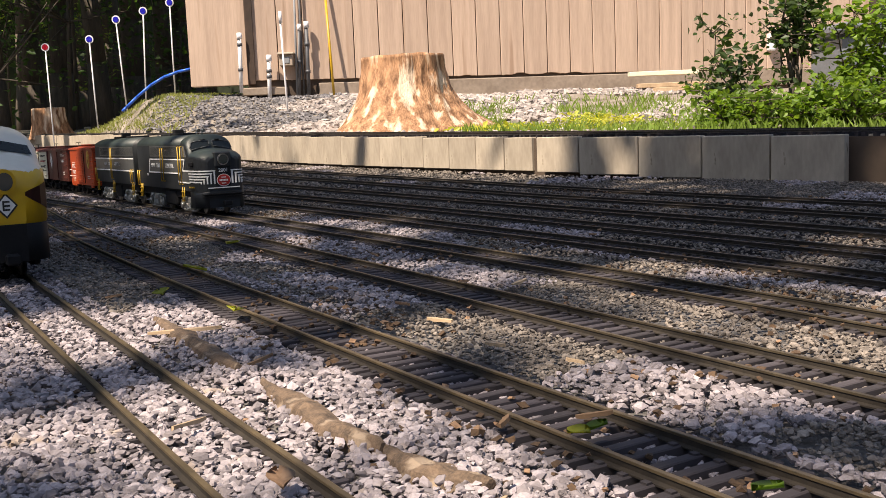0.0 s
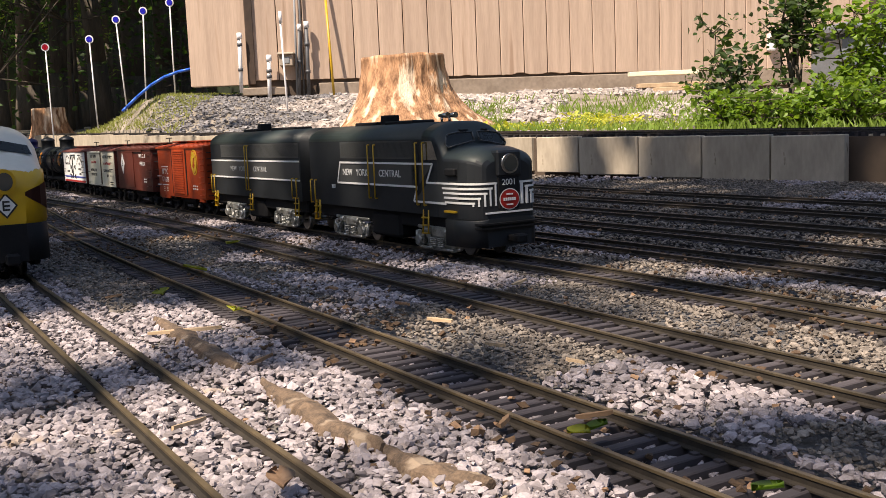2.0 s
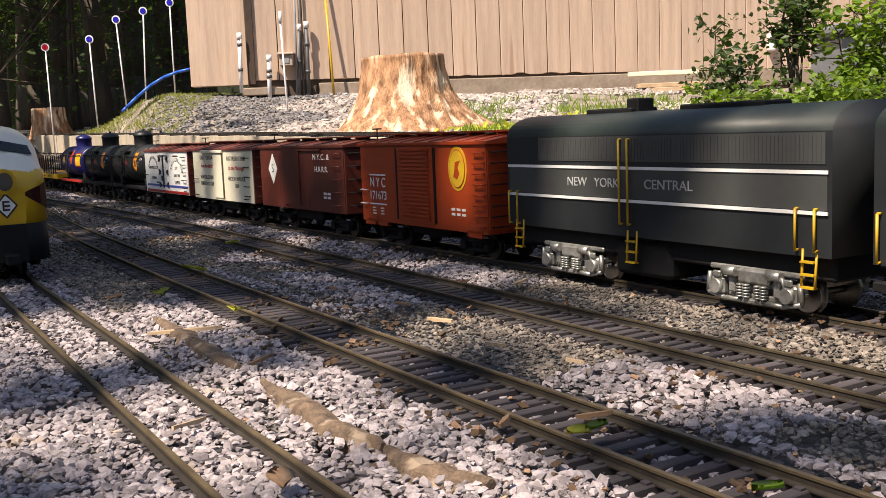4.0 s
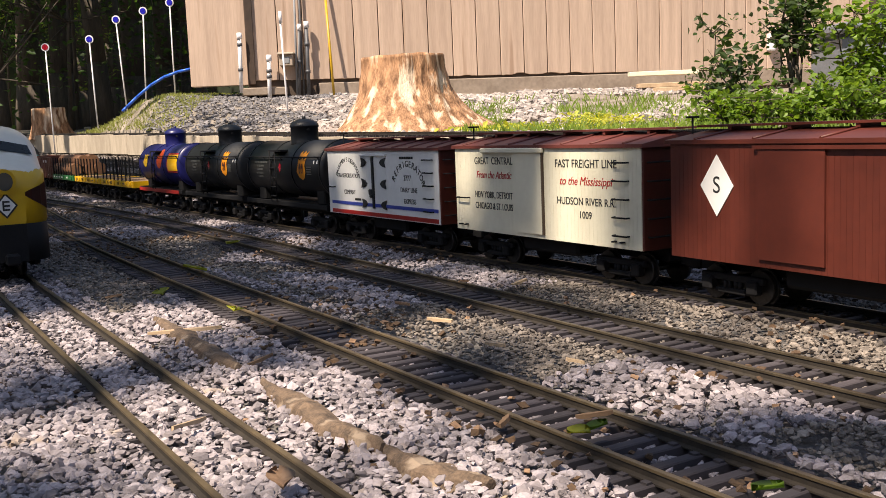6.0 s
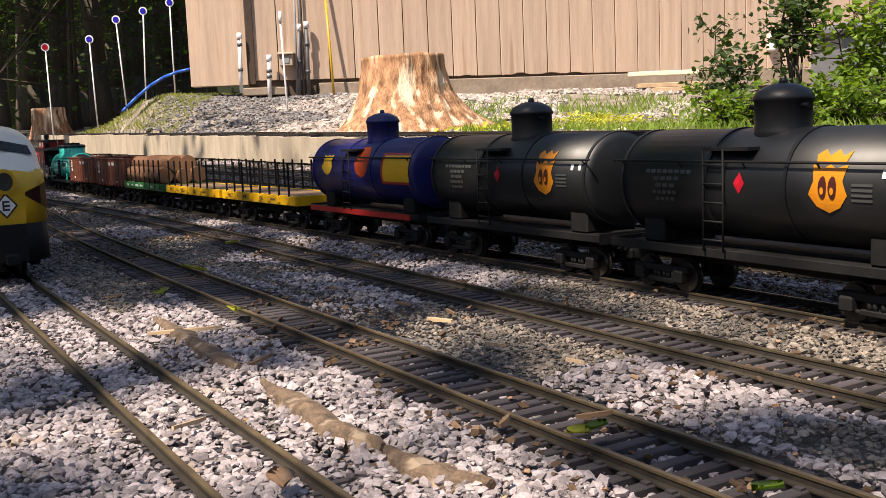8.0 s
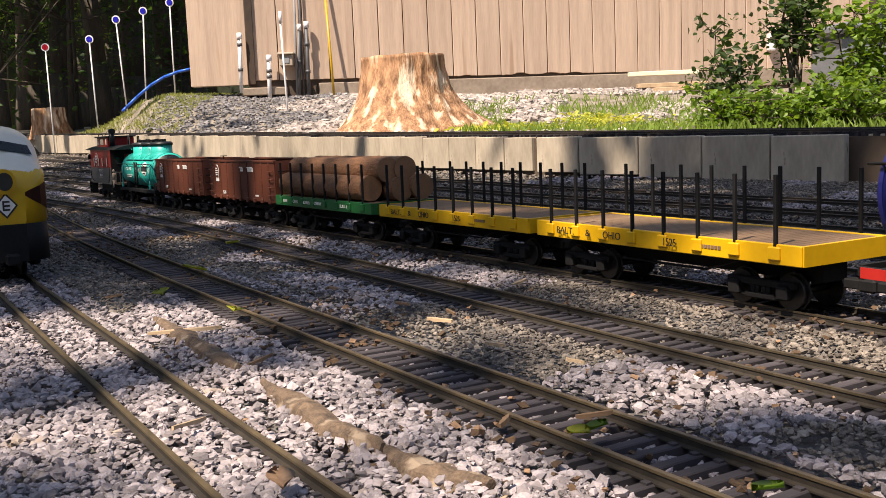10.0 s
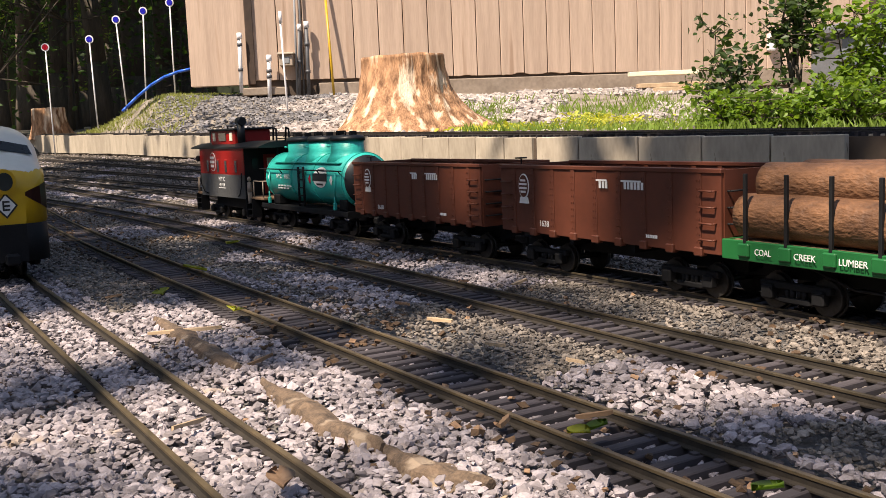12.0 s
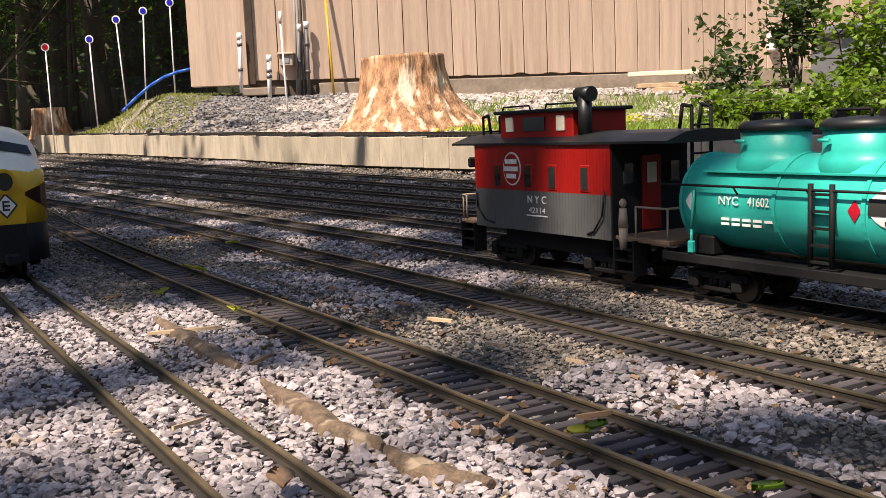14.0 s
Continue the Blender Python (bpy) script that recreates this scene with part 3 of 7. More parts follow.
def diesel(name, length, label, cab):
    """A carbody diesel: x from 0 at the rear to length at the nose."""
    car = root(name, label, "locomotive", "freight train")
    w, z0, zs, zt = 0.0505, 0.050, 0.146, 0.168
    xe = length - (0.118 if cab else 0.0)
    bm = bmesh.new()
    sweep(bm, lambda i: hood_profile((0.0, xe)[i], w, z0, zs, zt), 2, smooth=False)
    for f in bm.faces:
        c = f.calc_center_median()
        f.material_index = 1 if c.z > zs + 0.001 and abs(f.normal.x) < 0.5 else 0
        f.smooth = c.z > zs
    part("body", bm, [M_GREYNYC, M_GREENROOF], car, "dark grey carbody with a green-black roof")
    bm = bmesh.new()
    box(bm, 0.004, xe + 0.05 if cab else xe - 0.004, -0.040, 0.040, 0.030, 0.051, 0.002)
    part("underframe", bm, M_BLACK, car)
    bm = bmesh.new()
    box(bm, length * 0.40, length * 0.58, -0.043, 0.043, 0.012, 0.046, 0.004)
    part("fuel_tank", bm, M_BLACK, car)
    # upper grey panel with vertical slats
    y = -w
    p0, p1 = (0.112, 0.333) if cab else (0.060, xe - 0.006)
    plate(car, "side_panel", [(p0, 0.121), (p1, 0.121), (p1, 0.145), (p0, 0.145)], y, M_MIDGREY, "mid grey upper panel")
    bm = bmesh.new()
    for i in range(90):
        x = p0 + 0.004 + (p1 - p0 - 0.008) * i / 89
        box(bm, x - 0.0006, x + 0.0006, y - 0.0010, y - 0.0004, 0.123, 0.143)
    part("grille", bm, M_MIDGREY, car)
    plate(car, "side_band", [(0.102 if cab else 0.004, 0.086), (0.340 if cab else xe - 0.004, 0.086), (0.376 if cab else xe - 0.004, 0.114), (0.112 if cab else 0.004, 0.114)], y, M_MIDGREY, "mid grey lettering band")
    t = 0.0026
    if cab:
        xa, xb = 0.105, 0.379
        for seg in ((xa + 0.006, 0.115, xb, 0.115), (xa - 0.004, 0.085, xa + 0.007, 0.115), (xa - 0.004, 0.085, xb - 0.040, 0.085),
                    (xb, 0.115, xb - 0.016, 0.091), (xb - 0.016, 0.091, xb + 0.006, 0.091), (xb - 0.040, 0.085, xb - 0.050, 0.066), (xb - 0.050, 0.066, xb + 0.030, 0.066)):
            plate(car, "stripe", strip(*seg, t), y - 0.0009, M_WHITE, "white stripe", 0.0009)
        letters(car, "NEW   YORK", 0.159, 0.1005, 0.0135, y - 0.0009, M_WHITE, -0.080)
        letters(car, "CENTRAL", 0.264, 0.1005, 0.0135, y - 0.0009, M_WHITE, -0.062)
        letters(car, "2001", 0.084, 0.0785, 0.0075, y - 0.0002, M_WHITE, -0.013)
        rails = ((0.216, 0.066, 0.140, 0.018), (0.350, 0.062, 0.142, 0.018))
        steps = (0.026, 0.357)
    else:
        for zz in (0.115, 0.084):
            plate(car, "stripe", strip(0.003, zz, xe - 0.003, zz, 0.0028), y - 0.0007, M_WHITE, "white stripe", 0.0009)
        letters(car, "NEW   YORK", 0.150, 0.100, 0.0125, y - 0.0009, M_MIDGREY_PALE, -0.080)
        letters(car, "CENTRAL", 0.257, 0.100, 0.0125, y - 0.0009, M_MIDGREY_PALE, -0.062)
        rails = ((0.200, 0.062, 0.142, 0.012),)
        steps = (0.208, xe - 0.020)
        railing(car, xe - 0.022, 0.055, 0.087, y, 0.018)
    for x, za, zb, wd in rails:
        railing(car, x, za, zb, y, wd)
    railing(car, 0.014, 0.052, 0.087, y, 0.016)
    for x in (0.022, *steps):
        ladder_step(car, x, 0.026, 0.056, y)
    bm = bmesh.new()
    for x in ((0.10, 0.17), (xe * 0.55, xe * 0.78)):
        box(bm, x[0], x[1], -0.018, 0.018, zt - 0.003, zt + 0.004, 0.0015)
    part("roof_fan", bm, M_BLACK, car)
    bm = bmesh.new()
    box(bm, length * 0.36, length * 0.40, -0.011, 0.011, zt - 0.002, zt + 0.013, 0.0015)
    part("exhaust_stack", bm, M_BLACK, car)
    bm = bmesh.new()
    box(bm, -0.012, 0.001, -0.036, 0.036, 0.045, 0.158, 0.004)
    part("diaphragm", bm, M_BLACK, car, "black end bellows")
    for x in ((0.125, 0.375) if cab else (0.105, 0.350)):
        bogie(car, x, M_SILVER, "truck", 0.038, 0.086 if cab else 0.076)
        bm = bmesh.new()
        hw = 0.043 if cab else 0.038
        box(bm, x - hw - 0.012, x + hw + 0.012, -0.0435, -0.040, 0.030, 0.0345, 0.0012)
        box(bm, x - 0.017, x + 0.017, -0.0455, -0.040, 0.021, 0.033, 0.002)
        for e in (-1, 1):
            box(bm, x + e * 0.024 - 0.0035, x + e * 0.024 + 0.0035, -0.0445, -0.040, 0.012, 0.032, 0.001)
            wire(bm, [(x + e * (hw + 0.010), -0.0445, 0.027), (x + e * (hw + 0.012), -0.0445, 0.010), (x + e * (hw - 0.006), -0.0445, 0.006), (x + e * 0.012, -0.0445, 0.0065)], 0.0022, 7)
        box(bm, x - 0.014, x + 0.014, -0.046, -0.042, 0.004, 0.0085, 0.0012)
        part("side_casting", bm, M_SILVER, car, "silver equaliser frame")
        for e in (-1, 1):
            bm = bmesh.new()
            box(bm, x + e * hw - 0.0075, x + e * hw + 0.0075, -0.047, -0.040, 0.009, 0.024, 0.002)
            tube(bm, (x + e * hw, -0.0505, 0.016), (x + e * hw, -0.044, 0.016), 0.0062, 0.0068, seg=14)
            box(bm, x + e * hw - 0.004, x + e * hw + 0.004, -0.0485, -0.045, 0.0235, 0.029, 0.001)
            part("journal_box", bm, M_SILVER, car)
            bm = bmesh.new()
            tube(bm, (x + e * 0.031, -0.046, 0.030), (x + e * 0.017, -0.046, 0.030), 0.0042, seg=10)
            wire(bm, [(x + e * 0.031, -0.046, 0.030), (x + e * 0.034, -0.046, 0.020)], 0.0013)
            part("brake_cylinder", bm, M_SILVER, car)
            for k in (0.006, 0.0125):
                bm = bmesh.new()
                for j in range(5):
                    tube(bm, (x + e * k, -0.0465, 0.0095 + j * 0.0024), (x + e * k, -0.0465, 0.0109 + j * 0.0024), 0.0030, seg=8)
                part("spring", bm, M_SILVER, car)
    coupler(car, 0.0, -1)
    if cab:
        nose(car, xe, length, w, z0, zs, zt)
    else:
        coupler(car, length, 1)
    return car


def nose(car, xe, length, w, z0, zs, zt):
    """Raked windshield and blunt rounded nose."""
    st = [(xe, w, zs, zt), (xe + 0.026, w, zs - 0.002, zt - 0.0005), (xe + 0.032, w, zs - 0.004, zt - 0.003), (xe + 0.036, w - 0.0005, 0.1385, 0.1595), (xe + 0.0485, w, 0.1200, 0.1395),
          (xe + 0.052, w, 0.1180, 0.1375), (xe + 0.085, w, 0.1172, 0.1355), (xe + 0.100, w - 0.003, 0.1160, 0.1325), (xe + 0.110, w - 0.008, 0.1140, 0.1285), (xe + 0.116, w - 0.014, 0.111, 0.1235), (xe + 0.118, w - 0.019, 0.108, 0.119)]
    bm = bmesh.new()
    sweep(bm, lambda i: hood_profile(st[i][0], st[i][1], 0.048, st[i][2], st[i][3]), len(st), smooth=True)
    for f in bm.faces:
        c = f.calc_center_median()
        f.material_index = 1 if c.z > 0.1175 and abs(f.normal.y) < 0.93 else 0
        f.smooth = c.z > 0.118 and len(f.verts) == 4
    part("nose", bm, [M_GREYNYC, M_GREENROOF], car, "dark grey rounded nose with a green-grey hood")
    bm = bmesh.new()
    sweep(bm, lambda i: hood_profile(st[i + 5][0] + 0.001, st[i + 5][1] + 0.001, 0.014, 0.046, 0.050), len(st) - 5, smooth=True)
    part("pilot", bm, M_GREYNYC, car, "dark grey pilot skirt")
    for zz in (0.0375, 0.0425):
        bm = bmesh.new()
        box(bm, xe + 0.088, length + 0.006, -w + 0.006, w - 0.006, zz - 0.001, zz + 0.001)
        part("pilot_step", bm, M_BLACK, car)
    bm = bmesh.new()
    box(bm, length - 0.004, length + 0.0022, -0.034, 0.034, 0.0545, 0.0565)
    part("pilot_line", bm, M_WHITE, car, "thin white line")
    plate(car, "side_flash", [(xe - 0.022, 0.067), (xe + 0.084, 0.067), (xe + 0.084, 0.090), (xe + 0.012, 0.090)], -w, M_MIDGREY, "mid grey flash behind the stripes", 0.0007)
    # windshields, cab side window and door
    for sd in (-1, 1):
        def face(yy, zz, out):
            return (xe + 0.0355 + (0.1595 - zz) * 0.58 + 0.14 * (0.045 - yy) + out, sd * yy, zz)
        rim = [(0.004, 0.1535), (0.024, 0.1535), (0.0375, 0.1515), (0.041, 0.1485), (0.0455, 0.1385), (0.043, 0.1350), (0.024, 0.1390), (0.004, 0.1425)]
        bm = bmesh.new()
        vs = [bm.verts.new(face(a, b, 0.0020)) for a, b in rim]
        bm.faces.new(vs if sd > 0 else vs[::-1])
        bmesh.ops.solidify(bm, geom=bm.faces[:], thickness=0.009)
        part("windshield", bm, M_GLASS, car, "dark windshield with rounded corners")
        bm = bmesh.new()
        wire(bm, [face(a, b, 0.0026) for a, b in rim + rim[:1]], 0.0011, 6)
        part("window_frame", bm, M_MIDGREY, car)
        bm = bmesh.new()
        wire(bm, [face(0.020, 0.1565, 0.002), face(0.020, 0.1555, 0.005), face(0.010, 0.1560, 0.005)], 0.0012, 6)
        part("wiper", bm, M_BLACK, car)
    plate(car, "cab_window", [(xe + 0.004, 0.120), (xe + 0.038, 0.120), (xe + 0.026, 0.1435), (xe + 0.004, 0.1435)], -w, M_GLASS, "dark cab side window")
    plate(car, "cab_door", [(xe - 0.028, 0.058), (xe - 0.008, 0.058), (xe - 0.008, 0.145), (xe - 0.028, 0.145)], -w, M_GREYNYC, "dark grey cab door")
    bm = bmesh.new()
    box(bm, length - 0.03, length + 0.0040, -0.018, 0.018, 0.0985, 0.1300, 0.0025)
    part("headlight_housing", bm, M_GREYNYC, car, "boxy dark headlight housing")
    bm = bmesh.new()
    tube(bm, (length - 0.010, 0, 0.114), (length + 0.0060, 0, 0.114), 0.0128, 0.0120, seg=24)
    part("headlight", bm, M_STEEL, car, "round chromed headlight")
    bm = bmesh.new()
    tube(bm, (length + 0.0055, 0, 0.114), (length + 0.0066, 0, 0.114), 0.0096, seg=24)
    part("lens", bm, M_GLASS, car)
    bm = bmesh.new()
    box(bm, length - 0.02, length + 0.0015, -0.0165, 0.0165, 0.058, 0.1, 0.002)
    part("nose_panel", bm, M_BLACK, car, "black number panel")
    fm = Matrix(((0, 0, 1, length + 0.0018), (1, 0, 0, 0), (0, 1, 0, 0.0915), (0, 0, 0, 1)))
    words("number", "2001", 0.0105, car, fm, M_WHITE)
    for rx, rz, dz, mt, lab in ((0.0150, 0.0130, 0.0002, M_WHITE, "white rim of the emblem"), (0.0138, 0.0118, 0.0006, M_RED, "red oval emblem")):
        bm = bmesh.new()
        bmesh.ops.create_circle(bm, cap_ends=True, segments=28, radius=1, matrix=fm @ Matrix.Translation((0, -0.0205, dz)) @ Matrix.Diagonal((rx, rz, 1, 1)))
        part("emblem", bm, mt, car, lab)
    for zz, hw, hh in ((-0.0270, 0.005, 0.0009), (-0.0205, 0.0095, 0.0018), (-0.0145, 0.005, 0.0009)):
        bm = bmesh.new()
        for k in range(6):
            box(bm, length + 0.0026, length + 0.0031, -hw + hw * k / 3, -hw + hw * (k + 0.72) / 3, 0.0915 + zz - hh, 0.0915 + zz + hh)
        part("emblem_bars", bm, M_WHITE, car)
    # white stripes wrap round the nose and turn down beside the front panel
    plan = [(x, ww) for x, ww, _, _ in st] + [(st[-1][0] + 0.0004, 0.0165)]
    run = [0.0]
    for p, q in zip(plan, plan[1:]):
        run.append(run[-1] + math.hypot(q[0] - p[0], q[1] - p[1]))

    def on_plan(u):
        return float(np.interp(u, run, [p[0] for p in plan])), float(np.interp(u, run, [p[1] for p in plan]))
    for sd in (-1, 1):
        for i in range(5):
            zz, u0, u1 = 0.091 - i * 0.0058, 0.030 + (0.016 + 0.002 * i if i else 0.0), run[-1] - i * 0.0075
            bm = bmesh.new()

            def ribbon(k):
                u = u0 + (u1 - u0) * k / 24
                (x, h), (x2, h2) = on_plan(u), on_plan(u + 0.0005)
                nx, ny = (h - h2), (x2 - x)
                l = math.hypot(nx, ny) + 1e-9
                o = 0.0012
                return [(x + nx / l * o, sd * (h + ny / l * o), zz - 0.0012), (x + nx / l * o, sd * (h + ny / l * o), zz + 0.0012), (x, sd * h, zz + 0.0012), (x, sd * h, zz - 0.0012)]
            sweep(bm, ribbon, 25)
            x, h = on_plan(u1 - 0.0012)
            x2, h2 = on_plan(u1 - 0.0036)
            sweep(bm, lambda k: [(x2 + 0.0010, sd * (h2 + 0.0010), (zz, 0.064)[k]), (x + 0.0010, sd * (h + 0.0010), (zz, 0.064)[k]), (x - 0.001, sd * (h - 0.001), (zz, 0.064)[k]), (x2 - 0.001, sd * (h2 - 0.001), (zz, 0.064)[k])], 2)
            part("stripe", bm, M_WHITE, car, "white nose stripe")
    bm = bmesh.new()
    box(bm, xe + 0.055, xe + 0.080, -w - 0.004, -w, 0.0555, 0.058)
    part("grab_iron", bm, M_YELLOW, car)
    bm = bmesh.new()
    for k in (-0.006, 0.006):
        tube(bm, (xe - 0.02, k, zt), (xe - 0.02, k, zt + 0.006), 0.002, seg=6)
        tube(bm, (xe - 0.026, k, zt + 0.008), (xe - 0.004, k, zt + 0.008), 0.0022, 0.004, seg=8)
    part("horn", bm, M_STEEL, car, "twin air horns")
    bm = bmesh.new()
    box(bm, xe + 0.060, xe + 0.083, -w - 0.005, -w + 0.004, 0.101, 0.110, 0.0015)
    part("number_board", bm, M_BLACK, car)
    coupler(car, length, 1)


# ---- boxcars and reefers ----
def boxcar(name, length, z0, z1, zr, label, wall_mat, roof_mat, boards=0, ribs=7, plain_end=None):
    car = root(name, label, "freight car", "freight train")
    w = 0.050
    bm = bmesh.new()
    box(bm, 0, length, -w, w, z0, z1, 0.0012)
    part("body", bm, plain_end or wall_mat, car)
    for sd in (-1, 1):
        if boards:
            bw = (length - 0.002) / boards
            bm = bmesh.new()
            for i in range(boards):
                x = 0.001 + i * bw
                box(bm, x + 0.00008, x + bw - 0.00008, sd * w - 0.0010, sd * w + 0.0010, z0 + 0.0005, z1 - 0.0005)
            tagged(part("side_sheathing", bm, wall_mat, car), kind="stuff")
        else:
            bm = bmesh.new()
            box(bm, 0.0005, length - 0.0005, sd * w - 0.0008, sd * w + 0.0008, z0 + 0.0005, z1 - 0.0005)
            part("side_sheet", bm, wall_mat, car)
    bm = bmesh.new()
    prof = [(-w - 0.0035, z1 - 0.002), (-w - 0.0035, z1 + 0.0015), (0, zr), (w + 0.0035, z1 + 0.0015), (w + 0.0035, z1 - 0.002)]
    sweep(bm, lambda i: [((-0.004, length + 0.004)[i], y, z) for y, z in prof], 2)
    part("roof", bm, roof_mat, car)
    bm = bmesh.new()
    for i in range(ribs):
        x = length * (i + 0.5) / ribs
        for sd in (-1, 1):
            wire(bm, [(x, sd * (w + 0.003), z1 + 0.002), (x, 0, zr + 0.0008)], 0.0013, 5)
    part("roof_seams", bm, roof_mat, car)
    bm = bmesh.new()
    for y in (-0.009, 0, 0.009):
        box(bm, -0.006, length + 0.006, y - 0.004, y + 0.004, zr + 0.0025, zr + 0.0045)
    for i in range(5):
        x = length * (i + 0.5) / 5
        box(bm, x - 0.002, x + 0.002, -0.012, 0.012, zr - 0.001, zr + 0.0026)
    part("roof_walk", bm, roof_mat, car, "roof running boards")
    bm = bmesh.new()
    tube(bm, (-0.004, -0.020, zr - 0.02), (-0.004, -0.020, zr + 0.012), 0.001, seg=6)
    box(bm, -0.010, 0.002, -0.0215, -0.0185, zr + 0.011, zr + 0.013)
    box(bm, -0.0055, -0.0025, -0.027, -0.013, zr + 0.011, zr + 0.013)
    part("brake_wheel", bm, M_BLACK, car)
    bm = bmesh.new()
    box(bm, 0.004, length - 0.004, -0.014, 0.014, 0.024, z0 + 0.001)
    box(bm, length * 0.35, length * 0.65, -0.036, 0.036, 0.020, z0, 0.003)
    part("underframe", bm, M_BLACK, car)
    for x in (0.055, length - 0.055):
        bogie(car, x, M_BLACK)
    coupler(car, 0, -1)
    coupler(car, length, 1)
    return car


def side_ladder(car, x, zs, y, mat=None, w=0.020):
    for z in zs:
        grab(car, x, z, w, y, mat)


def orange_boxcar():
    L = 0.325
    c = boxcar("boxcar", L, 0.033, 0.141, 0.150, "orange-brown steel boxcar with a round yellow emblem", M_ORANGE, M_ORANGE, 0, 9)
    y = -0.0508
    bm = bmesh.new()
    box(bm, 0.112, 0.205, y - 0.002, y + 0.001, 0.038, 0.137)
    door = part("door", bm, M_ORANGE, c, "ribbed sliding door")
    bm = bmesh.new()
    for i in range(19):
        z = 0.042 + i * 0.005
        box(bm, 0.122, 0.196, y - 0.0042, y - 0.0018, z, z + 0.0028)
    part("door_ribs", bm, M_ORANGE, door)
    bm = bmesh.new()
    box(bm, 0.106, 0.112, y - 0.0015, y + 0.001, 0.040, 0.135)
    part("door_track", bm, M_BLACK, c)
    bm = bmesh.new()
    box(bm, 0.205, 0.209, y - 0.0015, y + 0.001, 0.040, 0.135)
    part("door_track", bm, M_BLACK, c)
    letters(c, "N Y C", 0.050, 0.0875, 0.0185, y - 0.0002, M_WHITE, -0.044)
    letters(c, "171673", 0.050, 0.0695, 0.0165, y - 0.0002, M_WHITE, -0.047)
    for z in (0.0985, 0.058):
        plate(c, "stripe", strip(0.026, z, 0.074, z, 0.0018), y, M_WHITE)
    for k in range(3):
        bars(c, "data_lines", 0.033, 0.0525 - k * 0.0040, 2, 0.0095, 0.0017, 0.014, y, M_CREAM)
    plate(c, "emblem", oval(0.262, 0.110, 0.021, 0.027), y, M_YELLOW, "yellow oval emblem with a thin ring")
    plate(c, "emblem_mark", oval(0.262, 0.110, 0.0178, 0.0235, 24), y - 0.0006, M_ORANGE)
    plate(c, "emblem_mark", oval(0.262, 0.110, 0.0168, 0.0222, 24), y - 0.0009, M_YELLOW)
    plate(c, "emblem_mark", [(0.254, 0.100), (0.262, 0.097), (0.268, 0.104), (0.264, 0.112), (0.270, 0.120), (0.259, 0.118), (0.257, 0.108)], y - 0.0012, M_ORANGE)
    for k in range(2):
        bars(c, "data_lines", 0.245, 0.060 - k * 0.006, 3, 0.008, 0.003, 0.004, y, M_WHITE)
    side_ladder(c, L - 0.014, [0.042 + 0.0125 * i for i in range(8)], y, M_ORANGE)
    for i in range(8):
        end_grab(c, L, 0.042 + 0.0125 * i, -0.045, -0.024)
    side_ladder(c, 0.012, (0.058, 0.077), y, M_WHITE, 0.016)
    for x in (0.008, 0.045, 0.28):
        bm = bmesh.new()
        box(bm, x, x + 0.03, y, y + 0.004, 0.028, 0.036)
        part("sill_tab", bm, M_ORANGE, c)
    return c


def maroon_boxcar():
    L = 0.332
    c = boxcar("boxcar", L, 0.037, 0.139, 0.148, "maroon wooden boxcar with a white diamond emblem", M_MAROON, M_MAROON, 60, 5)
    y = -0.0512
    plate(c, "emblem", [(0.058 + dx, 0.102 + dz) for dx, dz in ((-0.019, 0), (0, -0.026), (0.019, 0), (0, 0.026))], y, M_WHITE, "white diamond emblem")
    letters(c, "S", 0.058, 0.102, 0.020, y - 0.0006, M_LETTER)
    bm = bmesh.new()
    box(bm, 0.105, 0.170, y - 0.002, y + 0.001, 0.044, 0.132)
    part("door", bm, M_MAROON, c, "maroon sliding door")
    bm = bmesh.new()
    box(bm, 0.100, 0.255, y - 0.003, y, 0.1325, 0.1355)
    part("door_track", bm, M_MAROON, c)
    letters(c, "N.Y.C. &", 0.252, 0.122, 0.0125, y, M_WHITE, 1.2, spacing=1.1)
    letters(c, "H.R.R.R.", 0.252, 0.103, 0.0125, y, M_WHITE, 1.15)
    for k in range(2):
        bars(c, "data_lines", 0.258, 0.066 - k * 0.006, 2, 0.010, 0.0035, 0.004, y, M_WHITE)
    side_ladder(c, L - 0.022, [0.050 + 0.0195 * i for i in range(5)], y, M_MAROON, 0.026)
    for i in range(5):
        end_grab(c, L, 0.050 + 0.0195 * i, -0.044, -0.016)
    return c


def hinge(c, x, z, y, d):
    plate(c, "hinge", [(x, z - 0.0065), (x + d * 0.010, z - 0.0045), (x + d * 0.016, z), (x + d * 0.010, z + 0.0045), (x, z + 0.0065), (x + d * 0.003, z)] if d < 0 else
          [(x, z - 0.0065), (x + 0.003, z), (x, z + 0.0065), (x + 0.010, z + 0.0045), (x + 0.016, z), (x + 0.010, z - 0.0045)], y, M_LETTER, "black strap hinge", 0.0018)


